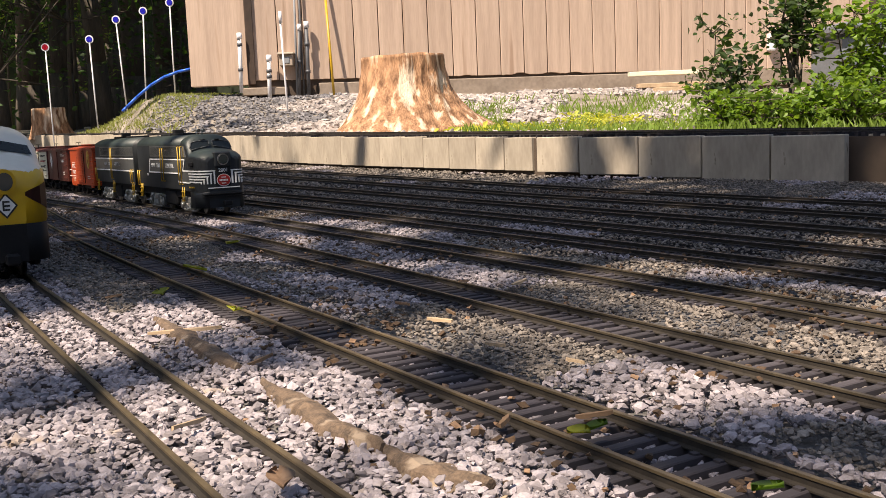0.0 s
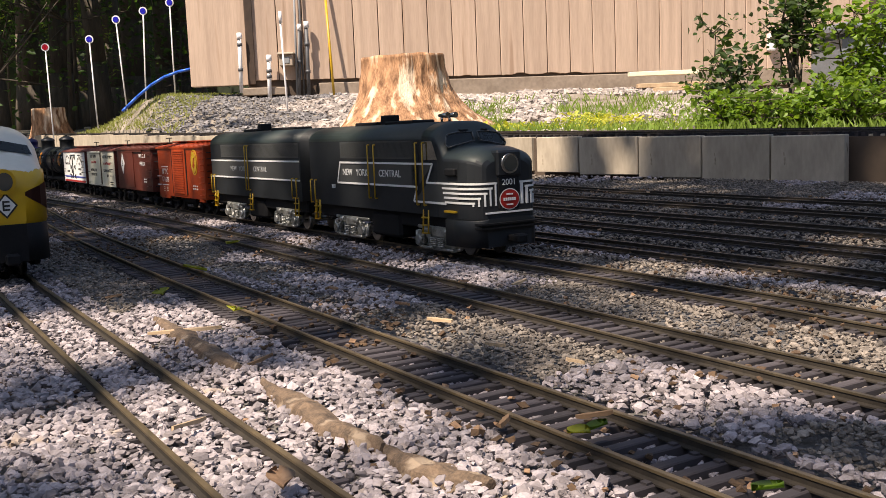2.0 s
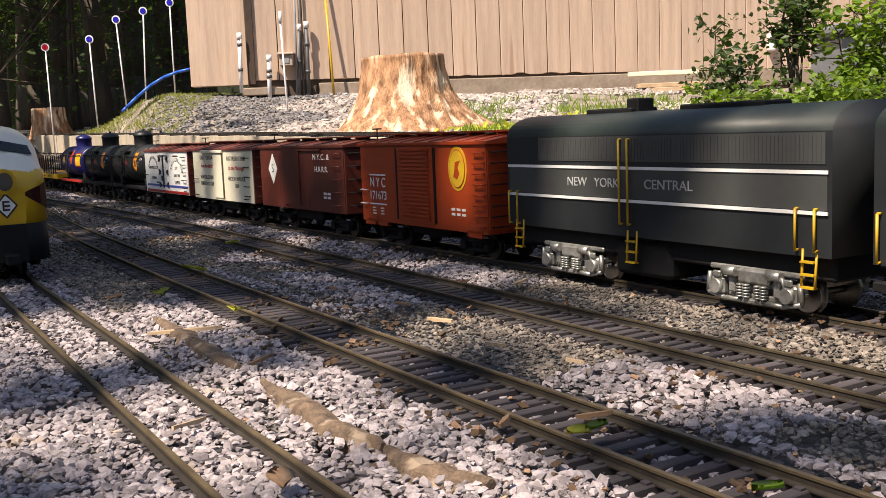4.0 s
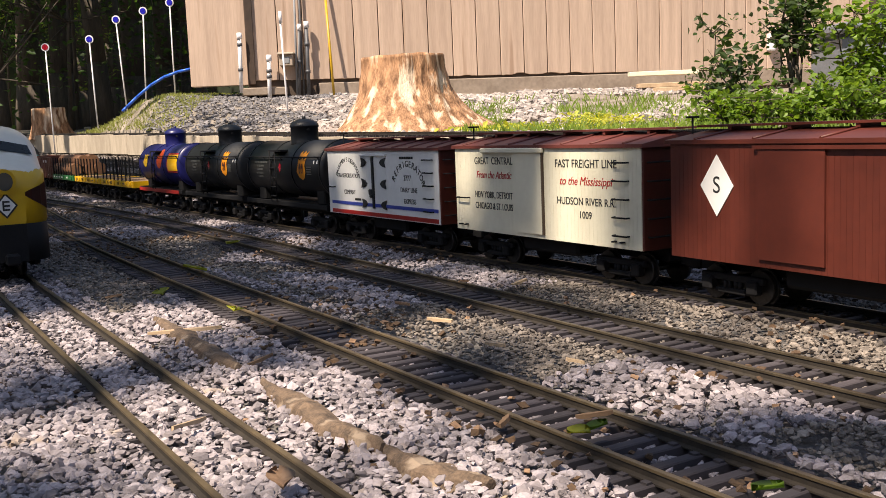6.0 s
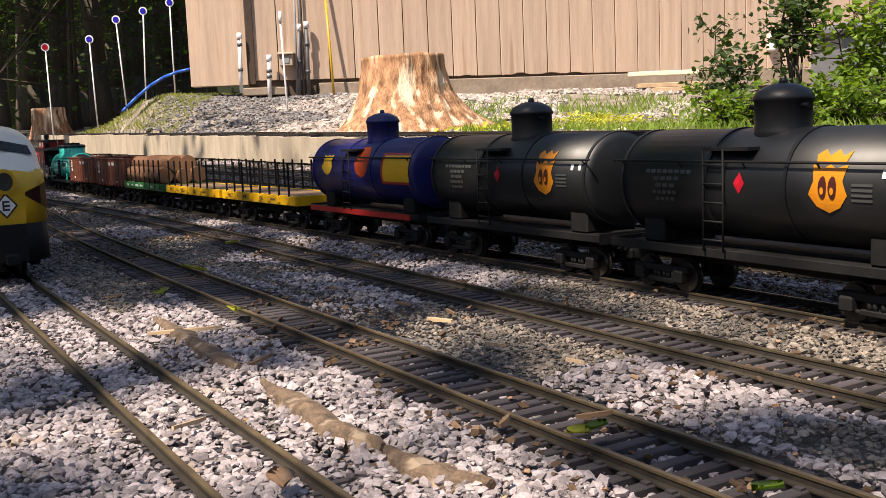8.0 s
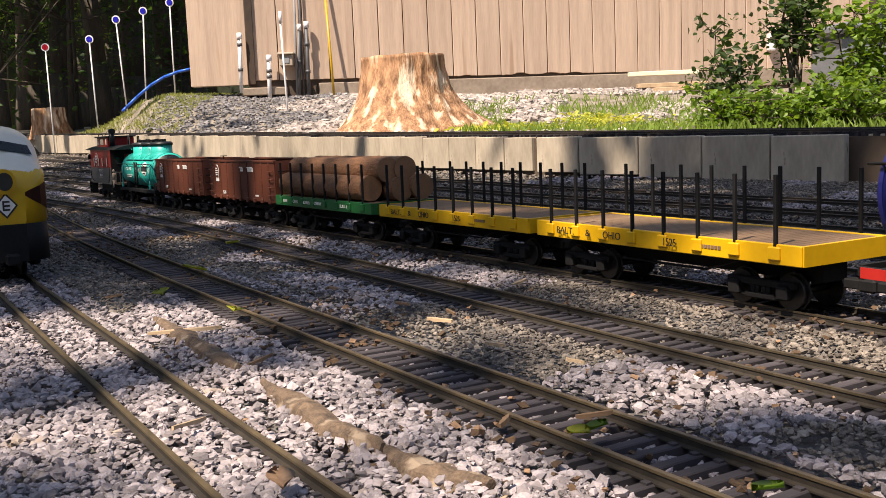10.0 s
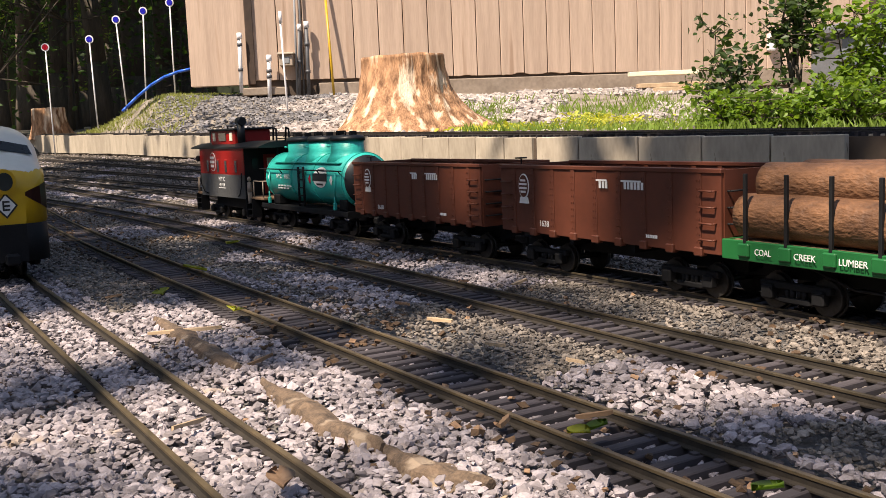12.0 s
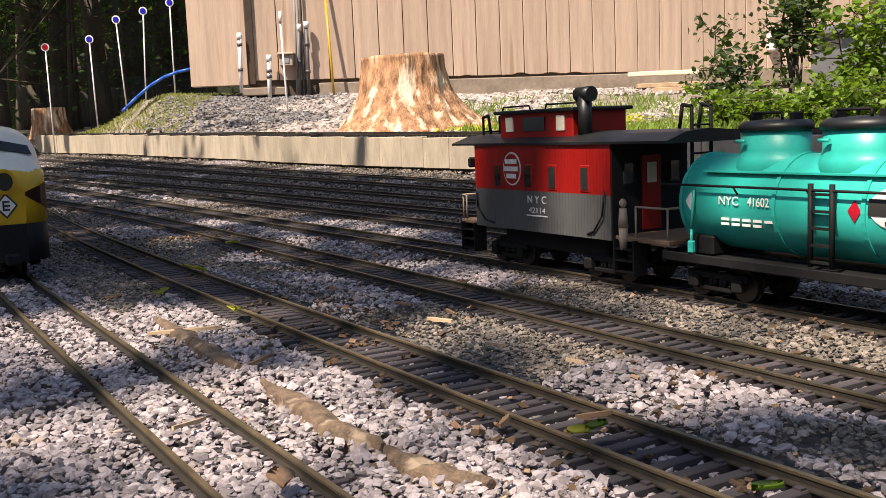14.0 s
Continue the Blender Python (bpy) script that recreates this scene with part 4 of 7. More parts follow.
def cream_reefer():
    L = 0.334
    c = boxcar("reefer_car", L, 0.037, 0.136, 0.147, "cream wooden boxcar with black and red lettering", M_CREAM, M_ROOFRED, 56, 7, M_MAROON)
    y = -0.0512
    bm = bmesh.new()
    box(bm, 0.127, 0.180, y - 0.002, y + 0.001, 0.042, 0.129)
    part("door", bm, M_CREAM, c, "cream sliding door")
    bm = bmesh.new()
    box(bm, 0.064, 0.183, y - 0.005, y, 0.1290, 0.1345, 0.001)
    part("door_track", bm, M_CREAM, c)
    bm = bmesh.new()
    box(bm, 0.180, 0.1815, y - 0.003, y, 0.042, 0.130)
    part("door_edge", bm, M_GROOVE, c)
    letters(c, "GREAT  CENTRAL", 0.084, 0.1195, 0.0118, y, M_LETTER, -0.078)
    letters(c, "From the Atlantic", 0.084, 0.1035, 0.0118, y, M_LETTERRED, -0.072, 0.3)
    letters(c, "NEW YORK, DETROIT", 0.083, 0.0805, 0.0108, y, M_LETTER, -0.077)
    letters(c, "CHICAGO & ST. LOUIS", 0.083, 0.0675, 0.0108, y, M_LETTER, -0.077)
    letters(c, "FAST FREIGHT LINE", 0.250, 0.1180, 0.0118, y, M_LETTER, 0.96)
    letters(c, "to the Mississippi", 0.250, 0.1005, 0.0120, y, M_LETTERRED, 1.0, 0.3)
    letters(c, "HUDSON RIVER R.R.", 0.250, 0.0800, 0.0108, y, M_LETTER, 0.96)
    letters(c, "1009", 0.250, 0.0665, 0.0104, y, M_LETTER)
    side_ladder(c, 0.306, [0.050 + 0.0175 * i for i in range(5)], y)
    grab(c, 0.020, 0.076, 0.024, y)
    for x in (0.014, 0.026, 0.296, 0.308):
        grab(c, x, 0.044, 0.002, y)
    for i in range(5):
        end_grab(c, L, 0.050 + 0.0175 * i, -0.044, -0.020)
    return c


def white_reefer():
    L = 0.328
    c = boxcar("reefer_car", L, 0.038, 0.134, 0.145, "white wooden refrigerator car with blue and red stripes", M_WHITE, M_ROOFRED, 56, 7, M_MAROON)
    y = -0.0512
    plate(c, "stripe", strip(0.012, 0.0555, L - 0.004, 0.0555, 0.0045), y, M_BLUE, "blue stripe")
    plate(c, "stripe", strip(0.012, 0.0425, L - 0.004, 0.0425, 0.0055), y, M_RED, "red stripe")
    bm = bmesh.new()
    box(bm, 0.1475, 0.1525, y - 0.002, y, 0.051, 0.124)
    part("door_bar", bm, M_LETTER, c, "black locking bar")
    bm = bmesh.new()
    box(bm, 0.112, 0.190, y - 0.003, y, 0.1245, 0.1268)
    part("door_track", bm, M_WHITE, c)
    for z in (0.1155, 0.086, 0.057):
        hinge(c, 0.115, z, y, 1)
        hinge(c, 0.188, z, y, -1)
    bm = bmesh.new()
    box(bm, 0.138, 0.146, y - 0.003, y, 0.070, 0.078, 0.001)
    box(bm, 0.142, 0.150, y - 0.004, y, 0.066, 0.071, 0.001)
    part("latch", bm, M_LETTER, c)
    arc_letters(c, "DAIRYMEN'S DESPATCH", 0.068, 0.079, 0.040, 152, 30, 0.0088, y, M_LETTER)
    letters(c, "TRANSPORTATION", 0.070, 0.0955, 0.0090, y, M_LETTER, 0.95)
    letters(c, "COMPANY", 0.073, 0.0715, 0.0095, y, M_LETTER, 0.80)
    bars(c, "data_lines", 0.090, 0.062, 4, 0.004, 0.003, 0.001, y, M_LETTER)
    bars(c, "data_lines", 0.228, 0.1225, 6, 0.005, 0.003, 0.0012, y, M_LETTER)
    arc_letters(c, "REFRIGERATOR", 0.248, 0.068, 0.046, 145, 28, 0.0120, y, M_LETTER)
    letters(c, "2777", 0.247, 0.0955, 0.0100, y, M_LETTER)
    letters(c, "DAIRY LINE", 0.250, 0.0795, 0.0092, y, M_LETTER, 0.95)
    letters(c, "EXPRESS", 0.252, 0.0645, 0.0092, y, M_LETTER, 0.95)
    side_ladder(c, 0.304, [0.054 + 0.0165 * i for i in range(5)], y)
    grab(c, 0.016, 0.078, 0.018, y)
    for i in range(5):
        end_grab(c, L, 0.050 + 0.0175 * i, -0.044, -0.020)
    return c


# ---- tank cars ----
def tank_frame(car, L, mat, deck=0.047):
    bm = bmesh.new()
    box(bm, 0, L, -0.012, 0.012, 0.028, deck, 0.001)
    for sd in (-1, 1):
        box(bm, 0, L, sd * 0.045 - 0.0015, sd * 0.045 + 0.0015, deck - 0.008, deck, 0.0006)
        box(bm, 0.01, L - 0.01, min(sd * 0.012, sd * 0.043), max(sd * 0.012, sd * 0.043), deck - 0.0035, deck - 0.002)
    for x in (0.002, L - 0.002):
        box(bm, x - 0.002, x + 0.002, -0.045, 0.045, deck - 0.010, deck + 0.001)
    part("underframe", bm, mat, car)
    for x in (0.055, L - 0.055):
        bogie(car, x, M_BLACK)
    coupler(car, 0, -1)
    coupler(car, L, 1)


def tank_shell(car, x0, x1, zc, r, mat, bulge=0.010, end_mat=None):
    bm = bmesh.new()
    prof = [(x0 - bulge, 0.002), (x0 - bulge * 0.8, r * 0.5), (x0 - bulge * 0.35, r * 0.85), (x0, r), (x1, r), (x1 + bulge * 0.35, r * 0.85), (x1 + bulge * 0.8, r * 0.5), (x1 + bulge, 0.002)]
    sweep(bm, lambda i: [(prof[i][0], prof[i][1] * math.cos(a), zc + prof[i][1] * math.sin(a)) for a in np.linspace(0, 2 * math.pi, 40, endpoint=False)], len(prof), smooth=True)
    part("tank", bm, mat, car)
    for x in (x0 + 0.002, x0 + (x1 - x0) * 0.36, x0 + (x1 - x0) * 0.64, x1 - 0.002):
        bm = bmesh.new()
        sweep(bm, lambda i: [(x + (-0.0018, 0.0018)[i], (r + 0.0012) * math.cos(a), zc + (r + 0.0012) * math.sin(a)) for a in np.linspace(0, 2 * math.pi, 40, endpoint=False)], 2, smooth=False)
        part("band", bm, mat, car)


def tank_rail(car, x0, x1, z, y, mat=None):
    for sd in (-1, 1):
        bm = bmesh.new()
        wire(bm, [(x0 - 0.012, sd * y, z), (x1 + 0.012, sd * y, z)], 0.0011)
        for i in range(5):
            x = x0 + (x1 - x0) * i / 4
            wire(bm, [(x, sd * y, z), (x, sd * (y - 0.008), z - 0.010)], 0.0009, 5)
        part("handrail", bm, mat or M_BLACK, car)


def tank_side_shape(car, name, x, ang, pts, r, zc, mat, label="", lift=0.0006):
    """A painted shape laid on the curved near side, centred at ang degrees above level."""
    bm = bmesh.new()
    bm.faces.new([bm.verts.new((dx, 0, dz)) for dx, dz in pts])
    lo, hi = min(p[1] for p in pts), max(p[1] for p in pts)
    for k in range(1, 10):
        bmesh.ops.bisect_plane(bm, geom=bm.verts[:] + bm.edges[:] + bm.faces[:], plane_co=(0, 0, lo + (hi - lo) * k / 10), plane_no=(0, 0, 1))
    for v in bm.verts:
        a = radians(ang) + v.co.z / r
        v.co = Vector((x + v.co.x, -(r + lift) * math.cos(a), zc + (r + lift) * math.sin(a)))
    return part(name, bm, mat, car, label)


M_BADGE = surf("orange badge paint", (0.66, 0.24, 0.012), (0.55, 0.19, 0.010), 25, 0.45)


def shield(w, h):
    return [(-w * 0.9, h), (-w * 0.3, h * 0.82), (0, h), (w * 0.3, h * 0.82), (w * 0.9, h), (w * 0.75, h * 0.3), (w, -h * 0.25), (w * 0.6, -h * 0.75), (0, -h), (-w * 0.6, -h * 0.75), (-w, -h * 0.25), (-w * 0.75, h * 0.3)]


def dome_tank(mat, blue):
    L = 0.345
    c = root("tank_car", "dark blue tank car with orange and yellow badges" if blue else "black tank car with an orange shield badge", "tank car", "freight train")
    tank_frame(c, L, M_BLACK)
    zc, r = 0.101, 0.0475
    x0, x1 = 0.018, L - 0.018
    tank_shell(c, x0, x1, zc, r, mat, 0.006)
    bm = bmesh.new()
    xm = L / 2
    pr = [(0.0265, 0.138), (0.0235, 0.146), (0.0235, 0.170), (0.0250, 0.171), (0.0250, 0.1735), (0.022, 0.179), (0.012, 0.184), (0.003, 0.1855)]
    sweep(bm, lambda i: [(xm + pr[i][0] * math.cos(a), pr[i][0] * math.sin(a), pr[i][1]) for a in np.linspace(0, 2 * math.pi, 28, endpoint=False)], len(pr), smooth=True)
    tube(bm, (xm, 0, 0.184), (xm, 0, 0.1895), 0.004, 0.003, 8)
    dome = part("dome", bm, mat, c)
    bm = bmesh.new()
    for e in (-1, 1):
        tube(bm, (xm + e * 0.022, -0.004, 0.166), (xm + e * 0.031, -0.006, 0.166), 0.002, seg=6)
    part("dome_valve", bm, M_BLACK, dome)
    tank_rail(c, x0 + 0.004, x1 - 0.004, 0.122, 0.0485)
    bm = bmesh.new()
    box(bm, xm - 0.045, xm + 0.008, -0.050, -0.036, 0.131, 0.134)
    for e in (-0.043, -0.020):
        wire(bm, [(xm + e, -0.0495, 0.133), (xm + e, -0.0495, 0.045)], 0.0010)
    for i in range(5):
        wire(bm, [(xm - 0.043, -0.0497, 0.055 + i * 0.016), (xm - 0.020, -0.0497, 0.055 + i * 0.016)], 0.0009)
    part("ladder_platform", bm, M_BLACK, c)
    for i, x in enumerate((x0 + 0.03, x1 - 0.03)):
        bm = bmesh.new()
        box(bm, x - 0.014, x + 0.014, -0.034, 0.034, 0.045, 0.068, 0.002)
        part("saddle", bm, M_BLACK, c)
    if blue:
        tank_side_shape(c, "badge", x0 + 0.055, 12, shield(0.018, 0.016), r, zc, M_YELLOW, "yellow shield badge")
        tank_side_shape(c, "badge", xm + 0.015, 20, oval(0, 0, 0.022, 0.024), r, zc, M_ORANGE, "orange round badge")
        tank_side_shape(c, "panel", x1 - 0.045, 8, [(-0.034, -0.022), (0.044, -0.022), (0.044, 0.022), (-0.034, 0.022)], r, zc, M_RED, "red bordered panel")
        tank_side_shape(c, "panel", x1 - 0.042, 8, [(-0.030, -0.018), (0.042, -0.018), (0.042, 0.018), (-0.030, 0.018)], r, zc, M_FLATYELLOW, "yellow lettering panel", 0.0012)
        bm = bmesh.new()
        box(bm, 0.004, L - 0.02, -0.0480, -0.0468, 0.0385, 0.0465)
        part("sill_stripe", bm, M_RED, c, "red frame sill")
    else:
        tank_side_shape(c, "badge", x1 - 0.070, 2, shield(0.0175, 0.0185), r, zc, M_BADGE, "orange shield badge with dark marks")
        tank_side_shape(c, "badge_crown", x1 - 0.070, 29, [(-0.013, -0.003), (0.013, -0.003), (0.016, 0.008), (0.009, 0.003), (0.003, 0.009), (-0.003, 0.003), (-0.009, 0.009), (-0.015, 0.004)], r, zc, M_BADGE)
        for dx in (-0.0045, 0.0045):
            tank_side_shape(c, "badge_mark", x1 - 0.070 + dx, 3, oval(0, 0, 0.0038, 0.0085, 14), r, zc, M_EMAROON, "", 0.0012)
            tank_side_shape(c, "badge_mark", x1 - 0.070 + dx, 0, oval(0, 0, 0.0017, 0.0028, 10), r, zc, M_BADGE, "", 0.0017)
        tank_side_shape(c, "placard", xm - 0.004, 4, [(-0.006, 0), (0, -0.009), (0.006, 0), (0, 0.009)], r, zc, M_REFLRED, "small red diamond placard")
        for k, (nn, ww) in enumerate(((8, 0.006), (4, 0.007), (3, 0.007), (5, 0.005), (4, 0.005))):
            for i in range(nn):
                tank_side_shape(c, "data_line", x0 + 0.062 + i * (ww + 0.0015) - nn * 0.003, 14 - k * 7.5, [(-ww / 2, -0.0017), (ww / 2, -0.0017), (ww / 2, 0.0017), (-ww / 2, 0.0017)], r, zc, M_MIDGREY)
        for k in range(4):
            tank_side_shape(c, "data_line", x1 - 0.040, 6 - k * 4.5, [(-0.009, -0.001), (0.009, -0.001), (0.009, 0.001), (-0.009, 0.001)], r, zc, M_MIDGREY)
        for i, dx in enumerate((0, 0.012)):
            tank_side_shape(c, "marks", x1 - 0.016 + dx - 0.006, 16, [(-0.0022, -0.003), (0.0018, -0.003), (0.0018, 0.003), (-0.0022, 0.003)], r, zc, M_WHITE)
    return c


def teal_tank():
    L = 0.345
    c = root("tank_car", "turquoise three-dome tank car with black end and dome caps", "tank car", "freight train")
    tank_frame(c, L, M_BLACK, 0.040)
    zc, r = 0.085, 0.042
    x0, x1 = 0.020, L - 0.024
    tank_shell(c, x0, x1, zc, r, M_TEAL, 0.014)
    bm = bmesh.new()
    sweep(bm, lambda i: [(x1 - 0.004 + (0.0, 0.008, 0.0165, 0.0200)[i], rr * math.cos(a), zc + rr * math.sin(a)) for rr in ((r + 0.001, r * 0.90, r * 0.5, 0.001)[i],) for a in np.linspace(0, 2 * math.pi, 40, endpoint=False)], 4, smooth=True)
    part("end_cap", bm, M_TANKBLACK, c, "black tank end")
    for x in (0.092, 0.178, 0.262):
        bm = bmesh.new()
        pr = [(0.042, 0.112), (0.034, 0.124), (0.0315, 0.130), (0.0315, 0.147)]
        sweep(bm, lambda i: [(x + pr[i][0] * math.cos(a), 0.8 * pr[i][0] * math.sin(a), pr[i][1]) for a in np.linspace(0, 2 * math.pi, 28, endpoint=False)], len(pr), smooth=True)
        dome = part("dome", bm, M_TEAL, c)
        bm = bmesh.new()
        pr2 = [(0.0335, 0.146), (0.0335, 0.151), (0.029, 0.1545), (0.002, 0.156)]
        sweep(bm, lambda i: [(x + pr2[i][0] * math.cos(a), 0.82 * pr2[i][0] * math.sin(a), pr2[i][1]) for a in np.linspace(0, 2 * math.pi, 28, endpoint=False)], len(pr2), smooth=True)
        part("dome_cap", bm, M_TANKBLACK, dome, "black dome cap")
        bm = bmesh.new()
        wire(bm, [(x - 0.016, -0.010, 0.155), (x - 0.016, -0.010, 0.161), (x + 0.016, -0.010, 0.161), (x + 0.016, -0.010, 0.155)], 0.0012)
        box(bm, x - 0.024, x - 0.019, -0.006, 0.006, 0.153, 0.161, 0.001)
        box(bm, x + 0.019, x + 0.024, -0.006, 0.006, 0.153, 0.161, 0.001)
        part("hatch_rail", bm, M_BLACK, dome)
        bm = bmesh.new()
        tube(bm, (x - 0.020, -0.0255, 0.138), (x - 0.008, -0.0275, 0.138), 0.0015, seg=6)
        part("latch", bm, M_TEAL, dome)
    bm = bmesh.new()
    box(bm, 0.045, 0.305, -0.0375, -0.030, 0.112, 0.1135)
    part("running_board", bm, M_TEAL, c)
    tank_rail(c, 0.012, x1 - 0.004, 0.101, 0.046)
    bm = bmesh.new()
    for x in (0.168, 0.188):
        wire(bm, [(x, -0.0455, 0.106), (x, -0.0455, 0.042)], 0.0022)
    for i in range(5):
        box(bm, 0.168, 0.188, -0.047, -0.044, 0.045 + 0.013 * i, 0.047 + 0.013 * i)
    part("ladder", bm, M_BLACK, c)
    tank_side_shape(c, "badge", 0.243, 7, oval(0, 0, 0.026, 0.0165), r, zc, M_WHITE, "white oval badge with a black bar")
    tank_side_shape(c, "badge_mark", 0.243, 7, [(-0.026, -0.006), (0.026, -0.006), (0.026, 0.006), (-0.026, 0.006)], r, zc, M_LETTER, "", 0.0012)
    for dz in (-0.011, 0.011):
        tank_side_shape(c, "badge_mark", 0.243, 7, [(-0.012, dz - 0.0015), (0.012, dz - 0.0015), (0.012, dz + 0.0015), (-0.012, dz + 0.0015)], r, zc, M_LETTER, "", 0.0012)
    for x in (0.034, 0.205, 0.284):
        tank_side_shape(c, "placard", x, 2, [(-0.006, 0), (0, -0.0085), (0.006, 0), (0, 0.0085)], r, zc, M_REFLRED if x > 0.1 and x < 0.25 else M_WHITE)
    words("reporting_marks", "NYC", 0.0105, c, side(0.080, 0.0885, -r - 0.0012), M_WHITE, -0.022)
    words("number", "41602", 0.0105, c, side(0.113, 0.0885, -r - 0.0012), M_WHITE, 0.9)
    for k, z in enumerate((0.073, 0.069)):
        bars(c, "data_lines", 0.070, z, 5 - k, 0.009, 0.0022, 0.003, -r + 0.0012, M_WHITE)
    for x in (0.040, 0.303):
        bm = bmesh.new()
        wire(bm, [(x, -0.0435, 0.098), (x - 0.002, -0.0455, 0.062), (x - 0.002, -0.0455, 0.045)], 0.0014)
        box(bm, x - 0.005, x + 0.001, -0.048, -0.043, 0.041, 0.052, 0.001)
        part("tie_rod", bm, M_TEAL, c, "turquoise hold-down strap")
        bm = bmesh.new()
        box(bm, x - 0.012, x + 0.012, -0.034, 0.034, 0.038, 0.056, 0.002)
        part("saddle", bm, M_BLACK, c)
    return c


# ---- flatcars, gondolas, caboose ----
def flatcar(mat, label, marks):
    L = 0.352
    c = root("flatcar", label, "flatcar", "freight train")
    w = 0.050
    bm = bmesh.new()
    for i in range(44):
        x = 0.002 + (L - 0.004) * i / 44
        box(bm, x + 0.0004, x + (L - 0.004) / 44 - 0.0004, -w + 0.002, w - 0.002, 0.050, 0.0565)
    part("deck", bm, M_DECK, c, "brown plank deck")
    for sd in (-1, 1):
        bm = bmesh.new()
        box(bm, 0, L, sd * w - 0.002, sd * w + 0.002, 0.041, 0.0575, 0.0006)
        part("side_sill", bm, mat, c)
    for x in (0.001, L - 0.001):
        bm = bmesh.new()
        box(bm, x - 0.002, x + 0.002, -w, w, 0.041, 0.0572)
        part("end_sill", bm, mat, c)
    n = 8
    for sd in (-1, 1):
        for i in range(n):
            x = 0.026 + (L - 0.052) * i / (n - 1)
            bm = bmesh.new()
            box(bm, x - 0.006, x + 0.006, sd * w - 0.0045, sd * w + 0.0045, 0.0445, 0.0555, 0.001)
            part("stake_pocket", bm, mat, c)
            bm = bmesh.new()
            box(bm, x - 0.0015, x + 0.0015, sd * (w + 0.001) - 0.0016, sd * (w + 0.001) + 0.0016, 0.047, 0.1125, 0.0004)
            part("stake", bm, M_BLACK, c)
    if marks:
        letters(c, "1525", 0.208, 0.0495, 0.0100, -w - 0.0047, M_LETTER, 0.9)
        for x, word, wd in ((0.054, "BALT.", 0.028), (0.091, "&", 0.007), (0.128, "OHIO", 0.026)):
            letters(c, word, x, 0.0495, 0.0100, -w - 0.0047, M_LETTER, -wd)
        bars(c, "data_lines", 0.245, 0.0495, 6, 0.003, 0.003, 0.001, -w - 0.0022, M_DECK)
    else:
        for x, word, wd in ((0.048, "COAL", 0.017), (0.090, "CREEK", 0.021), (0.134, "LUMBER", 0.025), (0.177, "COMPANY", 0.027), (0.268, "BUILT 6", 0.024)):
            letters(c, word, x, 0.0495, 0.0072, -w - 0.0047, M_WHITE, -wd)
    bm = bmesh.new()
    box(bm, 0.01, L - 0.01, -0.014, 0.014, 0.024, 0.050)
    for sd in (-1, 1):
        wire(bm, [(0.06, sd * 0.034, 0.044), (0.12, sd * 0.034, 0.026), (L - 0.12, sd * 0.034, 0.026), (L - 0.06, sd * 0.034, 0.044)], 0.0012)
    part("underframe", bm, M_BLACK, c)
    for x in (0.060, L - 0.060):
        bogie(c, x, M_BLACK)
    coupler(c, 0, -1)
    coupler(c, L, 1)
    return c


def log_mesh(length, r, seed):
    rng = random.Random(seed)
    bm = bmesh.new()
    n = 20
    ph = rng.uniform(0, 9)

    def prof(i):
        x = length * i / 30
        return [(x, (r + 0.0012 * noise.noise((x * 60, 3 * math.cos(a), 3 * math.sin(a) + ph))) * math.cos(a), (r + 0.0012 * noise.noise((x * 60, 3 * math.cos(a), 3 * math.sin(a) + ph))) * math.sin(a))
                for a in np.linspace(0, 2 * math.pi, n, endpoint=False)]
    sweep(bm, prof, 31, smooth=True)
    for f in bm.faces:
        f.material_index = 1 if abs(f.normal.x) > 0.9 else 0
    return mesh_of("log", bm, [M_LOG, M_LOGEND])


def log_load(car):
    """Five moulded logs, fixed on the green flatcar."""
    for i, (x, y, z, l, r) in enumerate(((0.010, -0.031, 0.0765, 0.310, 0.0185), (0.025, 0.002, 0.0745, 0.320, 0.0175), (0.030, 0.033, 0.0765, 0.322, 0.0185), (0.020, -0.016, 0.1025, 0.312, 0.0178), (0.030, 0.019, 0.1030, 0.305, 0.0182))):
        ob = new("log", log_mesh(l, r, i))
        ob.parent = car
        ob.matrix_basis = pose(x, y, z, 0, 0, (-0.6, 0.4, 0.3, 0.9, -0.5)[i])
        tagged(ob, "brown moulded log with sawn ends")


